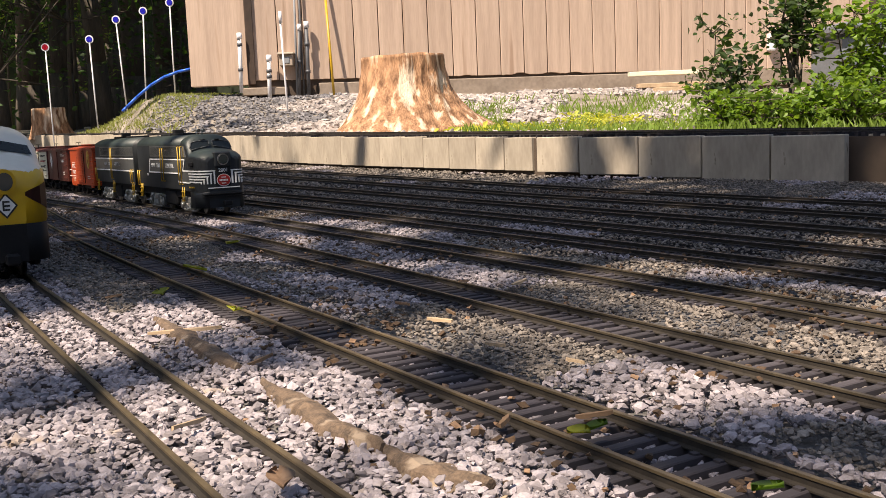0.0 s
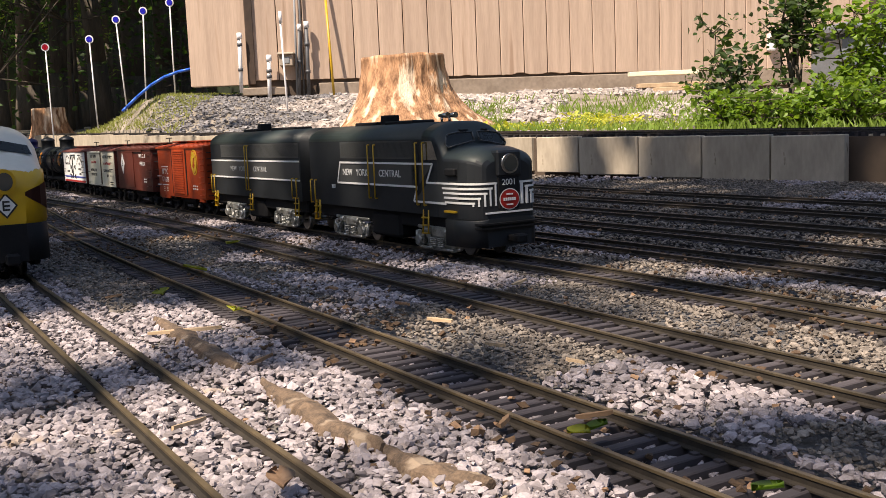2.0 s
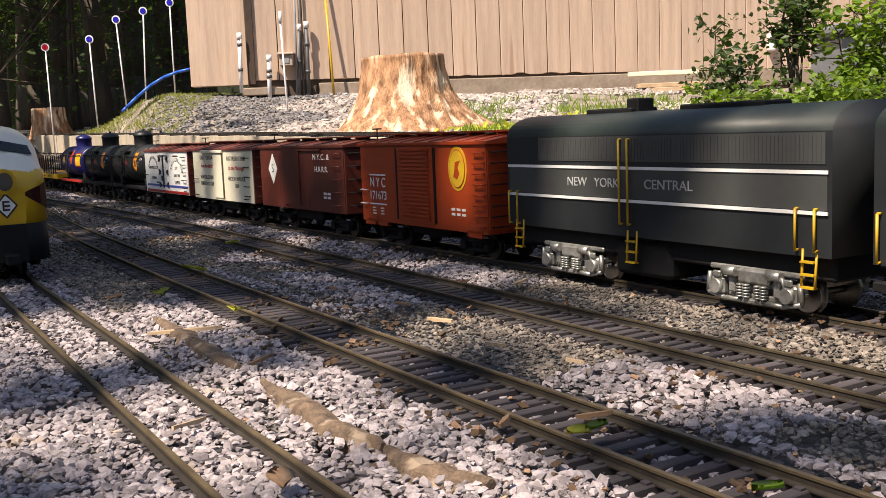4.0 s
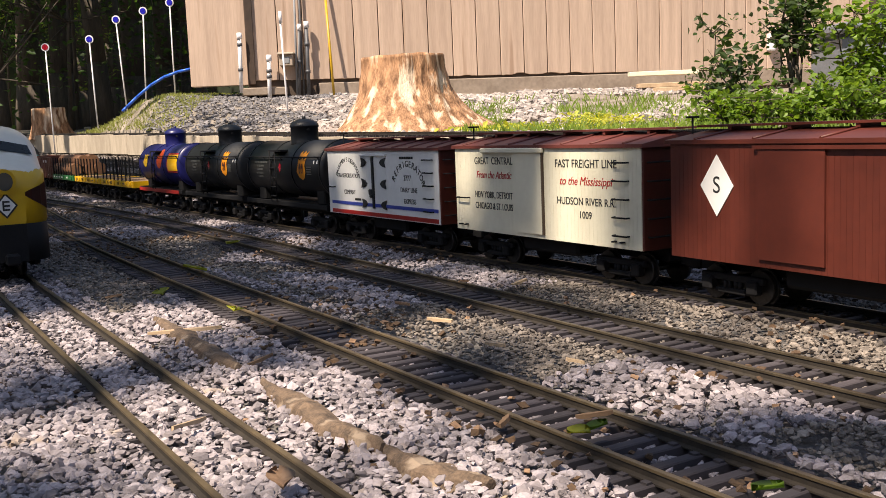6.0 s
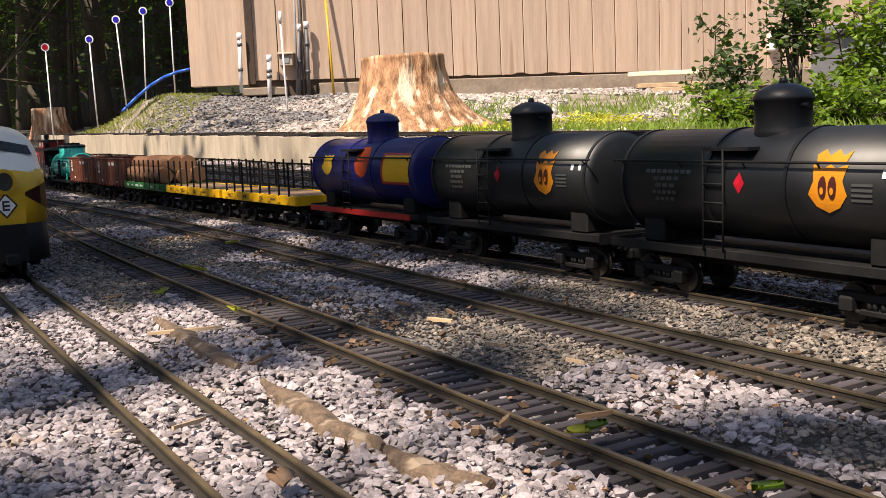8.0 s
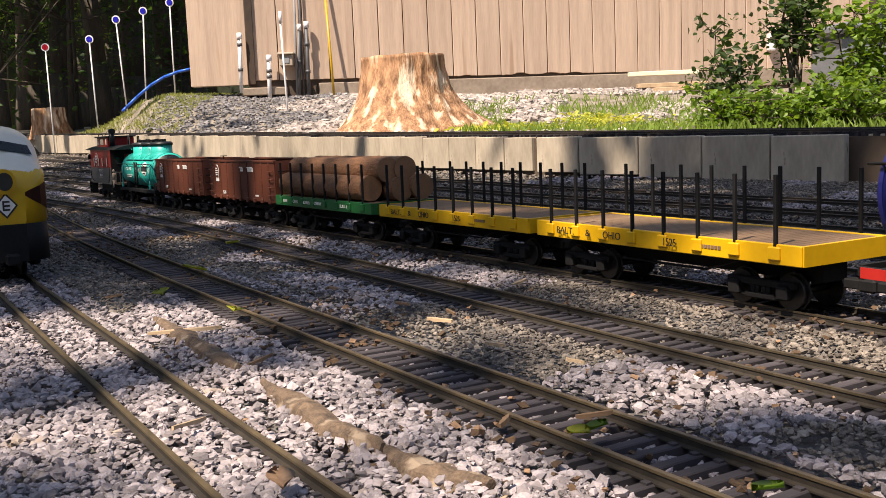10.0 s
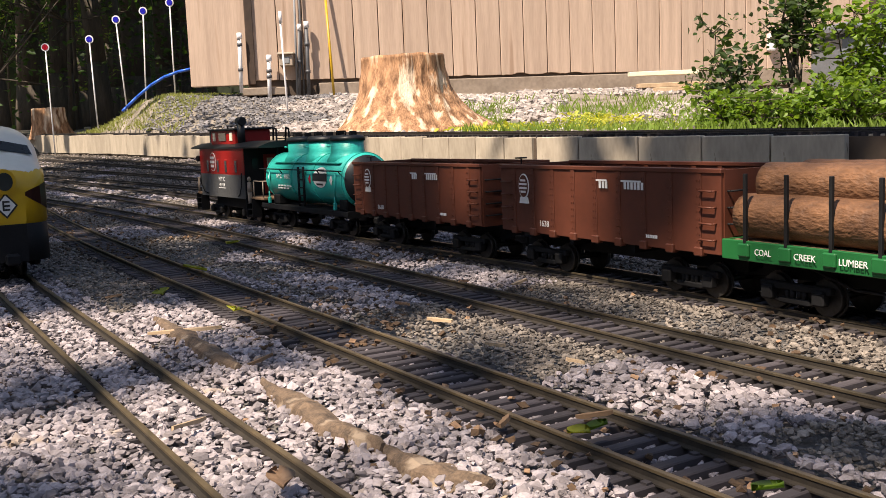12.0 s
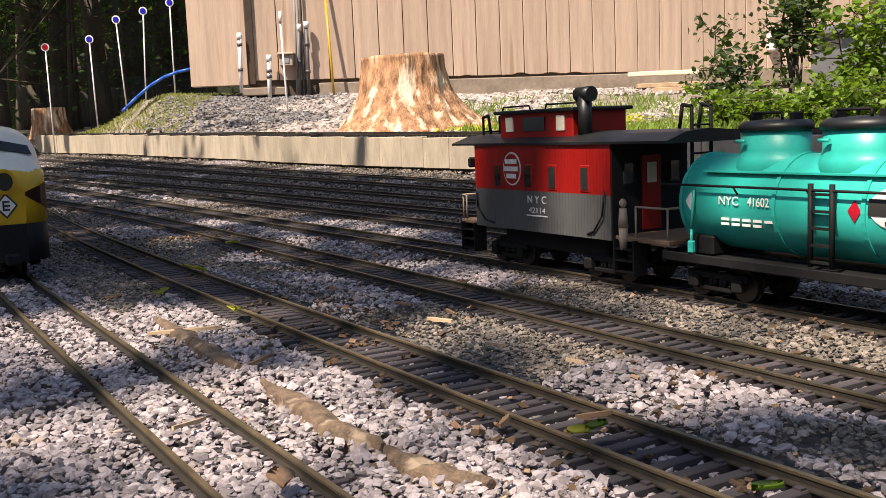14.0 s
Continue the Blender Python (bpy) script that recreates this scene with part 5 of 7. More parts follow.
def gondola():
    L = 0.335
    c = root("gondola_car", "brown high-sided gondola with riveted posts", "gondola", "freight train")
    w, z0, z1 = 0.049, 0.042, 0.115
    for sd in (-1, 1):
        bm = bmesh.new()
        box(bm, 0, L, sd * w - 0.0012, sd * w + 0.0012, z0 + 0.001, z1 - 0.001)
        part("side_sheet", bm, M_GON, c)
        bm = bmesh.new()
        box(bm, -0.001, L + 0.001, sd * w - 0.003, sd * w + 0.003, z1 - 0.003, z1 + 0.001, 0.0006)
        part("top_rail", bm, M_GON, c)
    for x in (0.0, L):
        bm = bmesh.new()
        box(bm, x - 0.0012, x + 0.0012, -w + 0.0013, w - 0.0013, z0, z1)
        part("end_sheet", bm, M_GON, c)
    bm = bmesh.new()
    box(bm, 0.0013, L - 0.0013, -w + 0.0013, w - 0.0013, z0, z0 + 0.003)
    part("floor", bm, M_GON, c)
    for sd in (-1, 1):
        for i in range(9):
            x = 0.026 + (L - 0.052) * i / 8
            bm = bmesh.new()
            box(bm, x - 0.003, x + 0.003, sd * w - 0.0024, sd * w + 0.0024, z0, z1 - 0.003, 0.0005)
            box(bm, x - 0.005, x + 0.005, sd * w - 0.0042, sd * w + 0.0042, z0 - 0.002, z0 + 0.006, 0.001)
            for k in range(9):
                for e in (-0.0016, 0.0016):
                    box(bm, x + e - 0.0006, x + e + 0.0006, sd * w - 0.0031, sd * w + 0.0031, z0 + 0.010 + k * 0.0066, z0 + 0.0112 + k * 0.0066)
            part("post", bm, M_GON, c)
    y = -w - 0.0014
    plate(c, "emblem", oval(0.045, 0.093, 0.0095, 0.0135), y, M_WHITE, "white round emblem")
    plate(c, "emblem", oval(0.045, 0.093, 0.0083, 0.0120, 22), y - 0.0006, M_GON)
    for dz, hw in ((0.0062, 0.0045), (0.0021, 0.0068), (-0.0021, 0.0068), (-0.0062, 0.0045)):
        plate(c, "emblem_mark", strip(0.045 - hw, 0.093 + dz, 0.045 + hw, 0.093 + dz, 0.0022), y - 0.0012, M_WHITE)
    plate(c, "emblem_ribbon", [(0.036, 0.074), (0.054, 0.074), (0.052, 0.081), (0.038, 0.081)], y, M_WHITE)
    for x, k in ((0.176, 3), (0.213, 6)):
        bars(c, "road_name", x, 0.0985, k, 0.0030, 0.0068, 0.0018, y - 0.0016, M_WHITE)
        plate(c, "road_name", strip(x - 0.004, 0.1028, x + k * 0.0040, 0.1028, 0.0016), y - 0.0018, M_WHITE)
    letters(c, "1638", 0.081, 0.0535, 0.0088, y - 0.0004, M_WHITE)
    bars(c, "data_lines", 0.240, 0.0525, 5, 0.0026, 0.003, 0.0008, y, M_WHITE)
    for i in range(4):
        grab(c, 0.014, 0.055 + i * 0.014, 0.016, y, M_GON)
        grab(c, L - 0.014, 0.055 + i * 0.014, 0.016, y, M_GON)
        end_grab(c, L, 0.055 + i * 0.014, -0.044, -0.024)
    bm = bmesh.new()
    tube(bm, (-0.006, -0.018, 0.09), (-0.006, -0.018, 0.121), 0.001, seg=6)
    tube(bm, (-0.006, -0.018, 0.121), (-0.006, -0.018, 0.1225), 0.007, seg=12)
    part("brake_wheel", bm, M_BLACK, c)
    bm = bmesh.new()
    box(bm, 0.004, L - 0.004, -0.014, 0.014, 0.024, z0)
    for x in (0.12, L - 0.12):
        box(bm, x - 0.003, x + 0.003, -0.044, 0.044, 0.034, z0)
    part("underframe", bm, M_BLACK, c)
    for x in (0.058, L - 0.058):
        bogie(c, x, M_BLACK)
    coupler(c, 0, -1)
    coupler(c, L, 1)
    return c


def caboose():
    L = 0.245
    c = root("caboose", "red and grey caboose with a cupola and end platforms", "caboose", "freight train")
    w, z0, zm, z1 = 0.049, 0.044, 0.088, 0.139
    for za, zb, mat, lab in ((z0, zm, M_CABGREY, "grey lower body"), (zm, z1, M_CABRED, "red upper body")):
        bm = bmesh.new()
        for i in range(48):
            bw = L / 48
            for sd in (-1, 1):
                box(bm, i * bw + 0.00015, (i + 1) * bw - 0.00015, sd * w - 0.0012, sd * w, za, zb)
        box(bm, 0, L, -w + 0.001, w - 0.001, za, zb)
        part("body", bm, mat, c, lab)
    # end wall coloured black to stand in for the shade on it
    bm = bmesh.new()
    box(bm, L, L + 0.0015, -w, w, z0, z1)
    part("end_wall", bm, M_BLACK, c, "end wall blackened for its shade")
    bm = bmesh.new()
    box(bm, L + 0.001, L + 0.003, -0.012, 0.012, z0 + 0.008, 0.125)
    part("door", bm, M_CABRED, c, "red end door")
    for y in (-0.030, 0.0, 0.030):
        bm = bmesh.new()
        box(bm, L + 0.0012, L + 0.0042, y - 0.0055, y + 0.0055, 0.098, 0.118)
        part("window", bm, M_GLASS if abs(y) > 0.001 else M_CREAM, c)
    for x in (0.050, 0.108, 0.152, 0.206):
        bm = bmesh.new()
        box(bm, x - 0.0075, x + 0.0075, -w - 0.0022, -w + 0.001, 0.090, 0.117, 0.0008)
        wd = part("window", bm, M_CABRED, c)
        bm = bmesh.new()
        box(bm, x - 0.0052, x + 0.0052, -w - 0.0028, -w - 0.0016, 0.0925, 0.1145)
        part("pane", bm, M_GLASS, wd)
    y = -w - 0.0013
    plate(c, "emblem", oval(0.078, 0.1115, 0.0170, 0.0185), y, M_WHITE, "white ringed oval emblem")
    plate(c, "emblem", oval(0.078, 0.1115, 0.0152, 0.0167), y - 0.0006, M_CABRED)
    bm = bmesh.new()
    for z, n in ((0.1195, 6), (0.1115, 7), (0.1035, 5)):
        for i in range(n):
            x0 = 0.078 - n * 0.0019 + i * 0.0038
            box(bm, x0, x0 + 0.0029, y - 0.0018, y - 0.0010, z - 0.0026, z + 0.0026)
    part("emblem_marks", bm, M_WHITE, c)
    letters(c, "N Y C", 0.123, 0.0785, 0.0115, y - 0.0002, M_WHITE, -0.034)
    letters(c, "42114", 0.123, 0.067, 0.0085, y - 0.0002, M_WHITE, -0.030)
    plate(c, "stripe", strip(0.104, 0.0615, 0.142, 0.0615, 0.0012), y, M_WHITE)
    # roof over body and platforms
    bm = bmesh.new()
    pr = [(-0.053, 0.1375), (-0.053, 0.1400), (-0.030, 0.1475), (0.0, 0.1500), (0.030, 0.1475), (0.053, 0.1400), (0.053, 0.1375)]
    sweep(bm, lambda i: [((-0.046, L + 0.082)[i], a, b) for a, b in pr], 2)
    part("roof", bm, M_TANKBLACK, c, "black cambered roof")
    bm = bmesh.new()
    box(bm, 0.035, 0.170, -0.036, 0.036, 0.140, 0.172, 0.001)
    cup = part("cupola", bm, M_CABRED, c, "red cupola")
    bm = bmesh.new()
    box(bm, 0.029, 0.176, -0.041, 0.041, 0.1715, 0.1755, 0.001)
    part("cupola_roof", bm, M_TANKBLACK, cup)
    for x in (0.055, 0.150):
        bm = bmesh.new()
        box(bm, x - 0.007, x + 0.007, -0.0372, -0.0355, 0.152, 0.168)
        part("window", bm, M_CREAM, cup)
    bm = bmesh.new()
    box(bm, 0.082, 0.122, -0.0372, -0.0355, 0.152, 0.167)
    part("window", bm, M_GLASS, cup)
    bm = bmesh.new()
    wire(bm, [(0.032, -0.030, 0.1755), (0.034, -0.030, 0.180), (0.085, -0.030, 0.180), (0.087, -0.030, 0.1755)], 0.0010)
    wire(bm, [(0.115, -0.030, 0.1755), (0.117, -0.030, 0.180), (0.170, -0.030, 0.180), (0.172, -0.030, 0.1755)], 0.0010)
    part("roof_rail", bm, M_BLACK, cup)
    bm = bmesh.new()
    tube(bm, (0.178, -0.026, 0.145), (0.178, -0.026, 0.186), 0.0075, seg=12)
    tube(bm, (0.168, -0.026, 0.188), (0.190, -0.026, 0.188), 0.0078, seg=12)
    part("smokejack", bm, M_TANKBLACK, c, "black stove pipe")
    for d, x0 in ((1, L), (-1, 0.0)):
        xe = x0 + d * (0.075 if d > 0 else 0.042)
        bm = bmesh.new()
        box(bm, min(x0, xe), max(x0, xe), -0.046, 0.046, 0.044, 0.049, 0.001)
        part("platform", bm, M_DECK, c)
        bm = bmesh.new()
        for yy in (-0.044, 0.044, -0.015, 0.015):
            wire(bm, [(xe - d * 0.003, yy, 0.049), (xe - d * 0.003, yy, 0.078)], 0.0011)
        wire(bm, [(x0 + d * 0.03, -0.045, 0.049), (x0 + d * 0.03, -0.045, 0.078), (xe - d * 0.003, -0.045, 0.078), (xe - d * 0.003, 0.045, 0.078)], 0.0011)
        part("railing", bm, M_TRIM, c, "worn brass platform railing")
        bm = bmesh.new()
        for e in (0.0, 0.016):
            wire(bm, [(xe - d * 0.004, -0.012 + e * 1.5, 0.049), (xe - d * 0.004, -0.012 + e * 1.5, 0.170), (xe - d * 0.016, -0.012 + e * 1.5, 0.172), (xe - d * 0.020, -0.012 + e * 1.5, 0.150)], 0.0018)
        for i in range(8):
            wire(bm, [(xe - d * 0.004, -0.012, 0.062 + i * 0.013), (xe - d * 0.004, 0.012, 0.062 + i * 0.013)], 0.0010)
        part("end_ladder", bm, M_BLACK, c)
        bm = bmesh.new()
        xs = x0 + d * (0.018 if d > 0 else 0.020)
        for i in range(3):
            box(bm, xs - 0.014, xs + 0.014, -0.050, -0.034, 0.014 + i * 0.011, 0.0155 + i * 0.011)
        for e in (-0.014, 0.014):
            box(bm, xs + e - 0.001, xs + e + 0.001, -0.051, -0.034, 0.012, 0.046)
        part("step_well", bm, M_BLACK, c)
    bm = bmesh.new()
    wire(bm, [(0.006, -w - 0.004, 0.085), (0.008, -w - 0.004, 0.066), (0.022, -w - 0.003, 0.052), (0.040, -w - 0.002, 0.049)], 0.0010)
    part("handrail", bm, M_BLACK, c)
    bm = bmesh.new()
    wire(bm, [(L - 0.006, -w - 0.004, 0.092), (L - 0.010, -w - 0.004, 0.068), (L - 0.024, -w - 0.003, 0.052), (L - 0.036, -w - 0.002, 0.048)], 0.0010)
    part("handrail", bm, M_BLACK, c)
    bm = bmesh.new()
    box(bm, -0.006, -0.002, -w - 0.008, -w + 0.004, 0.112, 0.124, 0.002)
    part("marker_lamp", bm, M_BLACK, c)
    bm = bmesh.new()
    box(bm, 0.03, L - 0.03, -0.03, 0.03, 0.022, 0.045, 0.002)
    part("underframe", bm, M_BLACK, c)
    for x in (0.040, L - 0.030):
        bogie(c, x, M_BLACK)
    # small figure by the steps, kept as one plain shape
    bm = bmesh.new()
    tube(bm, (L + 0.014, -0.047, 0.036), (L + 0.014, -0.047, 0.058), 0.0035, 0.0045, 10)
    tube(bm, (L + 0.014, -0.047, 0.058), (L + 0.014, -0.047, 0.076), 0.0050, 0.0035, 10)
    ball(bm, (L + 0.014, -0.047, 0.081), 0.0036, 0.0036, 0.0045)
    part("figurine", bm, M_TRIM, c, "plain grey standing figurine")
    coupler(c, L + 0.07, 1)
    return c


TRAIN = [  # each car and where its rear end stands on the track, in metres, at seven seconds
    (diesel("diesel_locomotive", 0.470, "dark grey cab diesel locomotive with white stripes and lettering", True), 2.135),
    (diesel("diesel_booster", 0.432, "dark grey cabless booster diesel with two white stripes", False), 1.664),
    (orange_boxcar(), 1.295),
    (maroon_boxcar(), 0.907),
    (cream_reefer(), 0.534),
    (white_reefer(), 0.166),
    (dome_tank(M_TANKBLACK, False), -0.200),
    (dome_tank(M_TANKBLACK, False), -0.565),
    (dome_tank(M_TANKBLUE, True), -0.934),
    (flatcar(M_FLATYELLOW, "yellow flatcar with tall black stakes and bare deck", True), -1.334),
    (flatcar(M_FLATYELLOW, "yellow flatcar with tall black stakes and bare deck", True), -1.705),
    (flatcar(M_FLATGREEN, "green flatcar carrying five brown logs", False), -2.082),
    (gondola(), -2.420),
    (gondola(), -2.800),
    (teal_tank(), -3.180),
    (caboose(), -3.492),
]
log_load(TRAIN[11][0])
SPEED = 0.5087


def motions():
    """The train rolls by at an even pace; each car follows the track on its two trucks."""
    for car, rear in TRAIN:
        rows = []
        for i in range(29):
            t = i * 0.5
            s = rear + SPEED * (t - 7.0)
            x0, y0, _ = along("D", s + 0.05)
            x1, y1, _ = along("D", s + 0.28)
            a = math.atan2(y1 - y0, x1 - x0)
            rows.append((t, pose(x0 - 0.05 * math.cos(a), y0 - 0.05 * math.sin(a), 0, 0, 0, math.degrees(a))))
        walk(car, rows)


# ---- a parked cab unit on the nearest track ----
def parked_unit():
    c = root("diesel_locomotive", "parked yellow, white and maroon streamlined diesel locomotive", "locomotive")
    w = 0.052
    L = 0.50
    st = [(0.0, w, 0.130, 0.158), (L - 0.115, w, 0.130, 0.158), (L - 0.092, w, 0.126, 0.152), (L - 0.062, w - 0.001, 0.112, 0.130), (L - 0.045, w - 0.002, 0.108, 0.124),
          (L - 0.022, w - 0.006, 0.104, 0.119), (L - 0.008, w - 0.014, 0.096, 0.112), (L - 0.001, w - 0.024, 0.086, 0.102), (L, w - 0.032, 0.080, 0.094)]

    def shell(lo, hi, grow):
        bm = bmesh.new()
        n = 22

        def prof(i):
            x, ww, zs, zt = st[i]
            pts = hood_profile(x + grow, ww + grow, 0.02, zs, zt)
            return [(a, b, min(max(z, lo), max(hi, lo))) for a, b, z in pts]
        sweep(bm, prof, len(st), smooth=True)
        return bm
    part("skirt", shell(0.012, 0.058, 0.0004), M_BLACK, c, "black lower skirt")
    part("lower_body", shell(0.057, 0.084, 0.0), M_EYELLOW, c, "yellow lower nose")
    part("upper_body", shell(0.082, 0.175, -0.0006), M_WHITEROOF, c, "off-white roof and cab")
    bm = bmesh.new()
    sweep(bm, lambda i: [(a, b, min(z, 0.112)) for a, b, z in hood_profile(st[i + 4][0] + 0.0008, st[i + 4][1] + 0.0008, 0.06, st[i + 4][2], st[i + 4][3])], len(st) - 4, smooth=True)
    part("nose_shell", bm, M_EYELLOW, c, "yellow nose")
    for sd in (-1, 1):
        bm = bmesh.new()
        pts = [(x + 0.0012, ww) for x, ww, _, _ in st[4:9]]
        a = [bm.verts.new((x, sd * (ww + 0.0016), 0.1015 - 0.0030 * i)) for i, (x, ww) in enumerate(pts)]
        b = [bm.verts.new((x, sd * (ww + 0.0016), 0.066 + 0.005 * i)) for i, (x, ww) in enumerate(pts)]
        for i in range(len(pts) - 1):
            bm.faces.new((a[i], a[i + 1], b[i + 1], b[i]))
        bmesh.ops.solidify(bm, geom=bm.faces[:], thickness=0.0008)
        part("swoosh", bm, M_EMAROON, c, "maroon side flash")
        bm = bmesh.new()
        vs = [bm.verts.new(v) for v in ((L - 0.0745, sd * 0.006, 0.1425), (L - 0.0745, sd * 0.039, 0.1360), (L - 0.0615, sd * 0.042, 0.1260), (L - 0.0615, sd * 0.006, 0.1320))]
        bm.faces.new(vs)
        bmesh.ops.solidify(bm, geom=bm.faces[:], thickness=0.003)
        part("windshield", bm, M_GLASS, c, "dark windshield")
        bm = bmesh.new()
        box(bm, L - 0.140, L - 0.105, sd * w - 0.0012, sd * w + 0.0012, 0.118, 0.134, 0.001)
        part("side_window", bm, M_GLASS, c)
    bm = bmesh.new()
    tube(bm, (L - 0.02, 0, 0.101), (L + 0.006, 0, 0.101), 0.0125, seg=24)
    hl = part("headlight", bm, M_EYELLOW, c, "round headlight housing")
    bm = bmesh.new()
    tube(bm, (L + 0.0058, 0, 0.101), (L + 0.0070, 0, 0.101), 0.009, seg=24)
    part("lens", bm, M_GLASS, hl)
    fm = Matrix(((0, 0, 1, L + 0.0016), (1, 0, 0, 0), (0, 1, 0, 0.077), (0, 0, 0, 1)))
    bm = bmesh.new()
    for r, dz in ((0.013, 0.0), (0.0105, 0.0006)):
        bmesh.ops.create_circle(bm, cap_ends=True, segments=4, radius=r, matrix=fm @ Matrix.Translation((0, 0, dz)))
    for f in bm.faces:
        f.material_index = 1 if f.calc_area() < 0.0003 else 0
    part("emblem", bm, [M_LETTER, M_WHITE], c, "white diamond emblem edged in black")
    bm = bmesh.new()
    for z in (-0.004, 0.0, 0.004):
        box(bm, L + 0.0022, L + 0.0030, -0.003, 0.004, 0.077 + z - 0.0009, 0.077 + z + 0.0009)
    box(bm, L + 0.0022, L + 0.0030, -0.004, -0.002, 0.072, 0.082)
    part("emblem_mark", bm, M_LETTER, c)
    bm = bmesh.new()
    box(bm, 0.01, L - 0.05, -0.04, 0.04, 0.02, 0.05)
    part("underframe", bm, M_BLACK, c)
    for x in (0.10, L - 0.12):
        bogie(c, x, M_BLACK, half=0.036, wb=0.08)
    coupler(c, L, 1)
    x, y, a = along("A", -0.64)
    c.matrix_basis = pose(x - L * math.cos(a), y - L * math.sin(a), 0, 0, 0, math.degrees(a)) @ Matrix.Diagonal((1, 1, 1.17, 1))


M_WHITEROOF = surf("off-white loco paint", (0.66, 0.64, 0.56), (0.58, 0.56, 0.49), 22, 0.4)
parked_unit()


# ---- stumps ----
def stump(name, x, y, z, rb, rt, h, seed, label, mat=None):
    rng = random.Random(seed)
    bm = bmesh.new()
    n, rows = 110, 26
    flare = [(rng.uniform(0, 6.28), rng.uniform(0.5, 1.0)) for _ in range(6)]

    def prof(i):
        f = i / (rows - 1)
        out = []
        for k in range(n):
            a = 2 * math.pi * k / n
            base = rt + (rb - rt) * (1 - f) ** 2.4
            lobe = sum(wt * max(0, math.cos(a - b)) ** 6 for b, wt in flare) * 0.20 * (1 - f) ** 2
            groove = 0.035 * noise.noise((math.cos(a) * 5, math.sin(a) * 5, f * 1.5 + seed)) + 0.03 * noise.noise((math.cos(a) * 12, math.sin(a) * 12, f * 5))
            r = base * (1 + lobe + groove * 1.6)
            out.append((r * math.cos(a), r * math.sin(a), h * f - 0.04 + (0.008 * noise.noise((math.cos(a) * 3, math.sin(a) * 3, 9)) * f)))
        return out
    sweep(bm, prof, rows, smooth=True)
    for f in bm.faces:
        f.material_index = 1 if len(f.verts) > 4 and f.calc_center_median().z > h / 2 else 0
        f.smooth = len(f.verts) <= 4
    thing(name, bm, [mat or M_STUMP, M_STUMPTOP], label, "tree stump", m=pose(x, y, z, 0, -1, 0))


stump("tree_stump", -0.19, 5.95, 0.175, 0.45, 0.245, 0.455, 3, "broad sawn tree stump of orange weathered wood in sun")
stump("tree_stump", -3.83, 9.85, land(-3.83, 9.85), 0.19, 0.155, 0.30, 8, "small pale sawn stump beyond the wall")


# ---- leaves, grass and stones, scattered ----
def leaf_cloud(name, centres, size, material, rng, lean=0.6):
    """Folded leaves, four corners and a keel each, at the given places."""
    n = len(centres)
    c = np.asarray(centres)
    d = rng.normal(size=(n, 3))
    d[:, 2] = d[:, 2] * 0.5 - 0.15
    d /= np.linalg.norm(d, axis=1)[:, None]
    up = rng.normal(size=(n, 3)) * lean + np.array([0, 0, 1.0])
    s = np.cross(d, up)
    s /= np.linalg.norm(s, axis=1)[:, None] + 1e-9
    nn = np.cross(s, d)
    sz = size * rng.uniform(0.55, 1.25, (n, 1))
    ring = [(0.0, 0.0, 0.0), (0.22, 0.24, 0.05), (0.55, 0.31, 0.08), (1.0, 0.0, -0.04), (0.55, -0.31, 0.08), (0.22, -0.24, 0.05), (0.45, 0.0, -0.02)]
    verts = np.stack([c + d * sz * a + s * sz * b + nn * sz * e for a, b, e in ring], 1).reshape(-1, 3)
    o = np.arange(n)[:, None] * 7
    faces = np.concatenate([o + np.array([k, (k + 1) % 6, 6]) for k in range(6)])
    return raw(name, verts, faces, material)


def shrub(x, y, z, stems, count, seed, label, leaf, mat, spread, low=0.15):
    """Bent stems from one root, each given by its tip, with leaves in sprays along twigs."""
    rng = np.random.default_rng(seed)
    sh = root("shrub", label, "shrub", m=pose(x, y, z))
    cs = []
    for tx, ty, tz, r in stems:
        top = np.array([tx, ty, tz])
        fs = np.linspace(0, 1, 7)
        wob = rng.normal(size=(7, 3)) * 0.018 * fs[:, None]
        p = [np.array([top[0] * (0.35 * f + 0.65 * f ** 1.7), top[1] * f, top[2] * f ** 0.9]) + wob[i] for i, f in enumerate(fs)]
        bm = bmesh.new()
        for k in range(6):
            tube(bm, p[k], p[k + 1], r * (1 - k / 7), r * (1 - (k + 1) / 7), 6)
        twigs = max(3, count // (len(stems) * 14))
        for _ in range(twigs):
            f = rng.uniform(low, 1.0)
            q = np.array([np.interp(f, fs, [v[j] for v in p]) for j in range(3)])
            d = rng.normal(size=3) * spread
            e = q + d * (1.15 - 0.5 * f)
            e[2] = max(e[2], 0.02)
            tube(bm, q, e, 0.0035, 0.0015, 4)
            m = 14
            g = rng.uniform(0.25, 1.05, m)[:, None]
            cs.append(q + (e - q) * g + rng.normal(size=(m, 3)) * leaf * 0.55)
        part("stem", bm, M_BARK, sh)
    pts = np.concatenate(cs)
    pts[:, 2] = np.maximum(pts[:, 2], 0.01)
    ob = new("leaves", leaf_cloud("leaves", pts, leaf, mat, rng, 0.9))
    ob.parent = sh
    tagged(ob, kind="stuff")


def tips(seed, n, rx, ry, h0, h1, r=0.007):
    rng = random.Random(seed)
    return [(rng.uniform(-rx, rx), rng.uniform(-ry, ry), rng.uniform(h0, h1), r) for _ in range(n)]


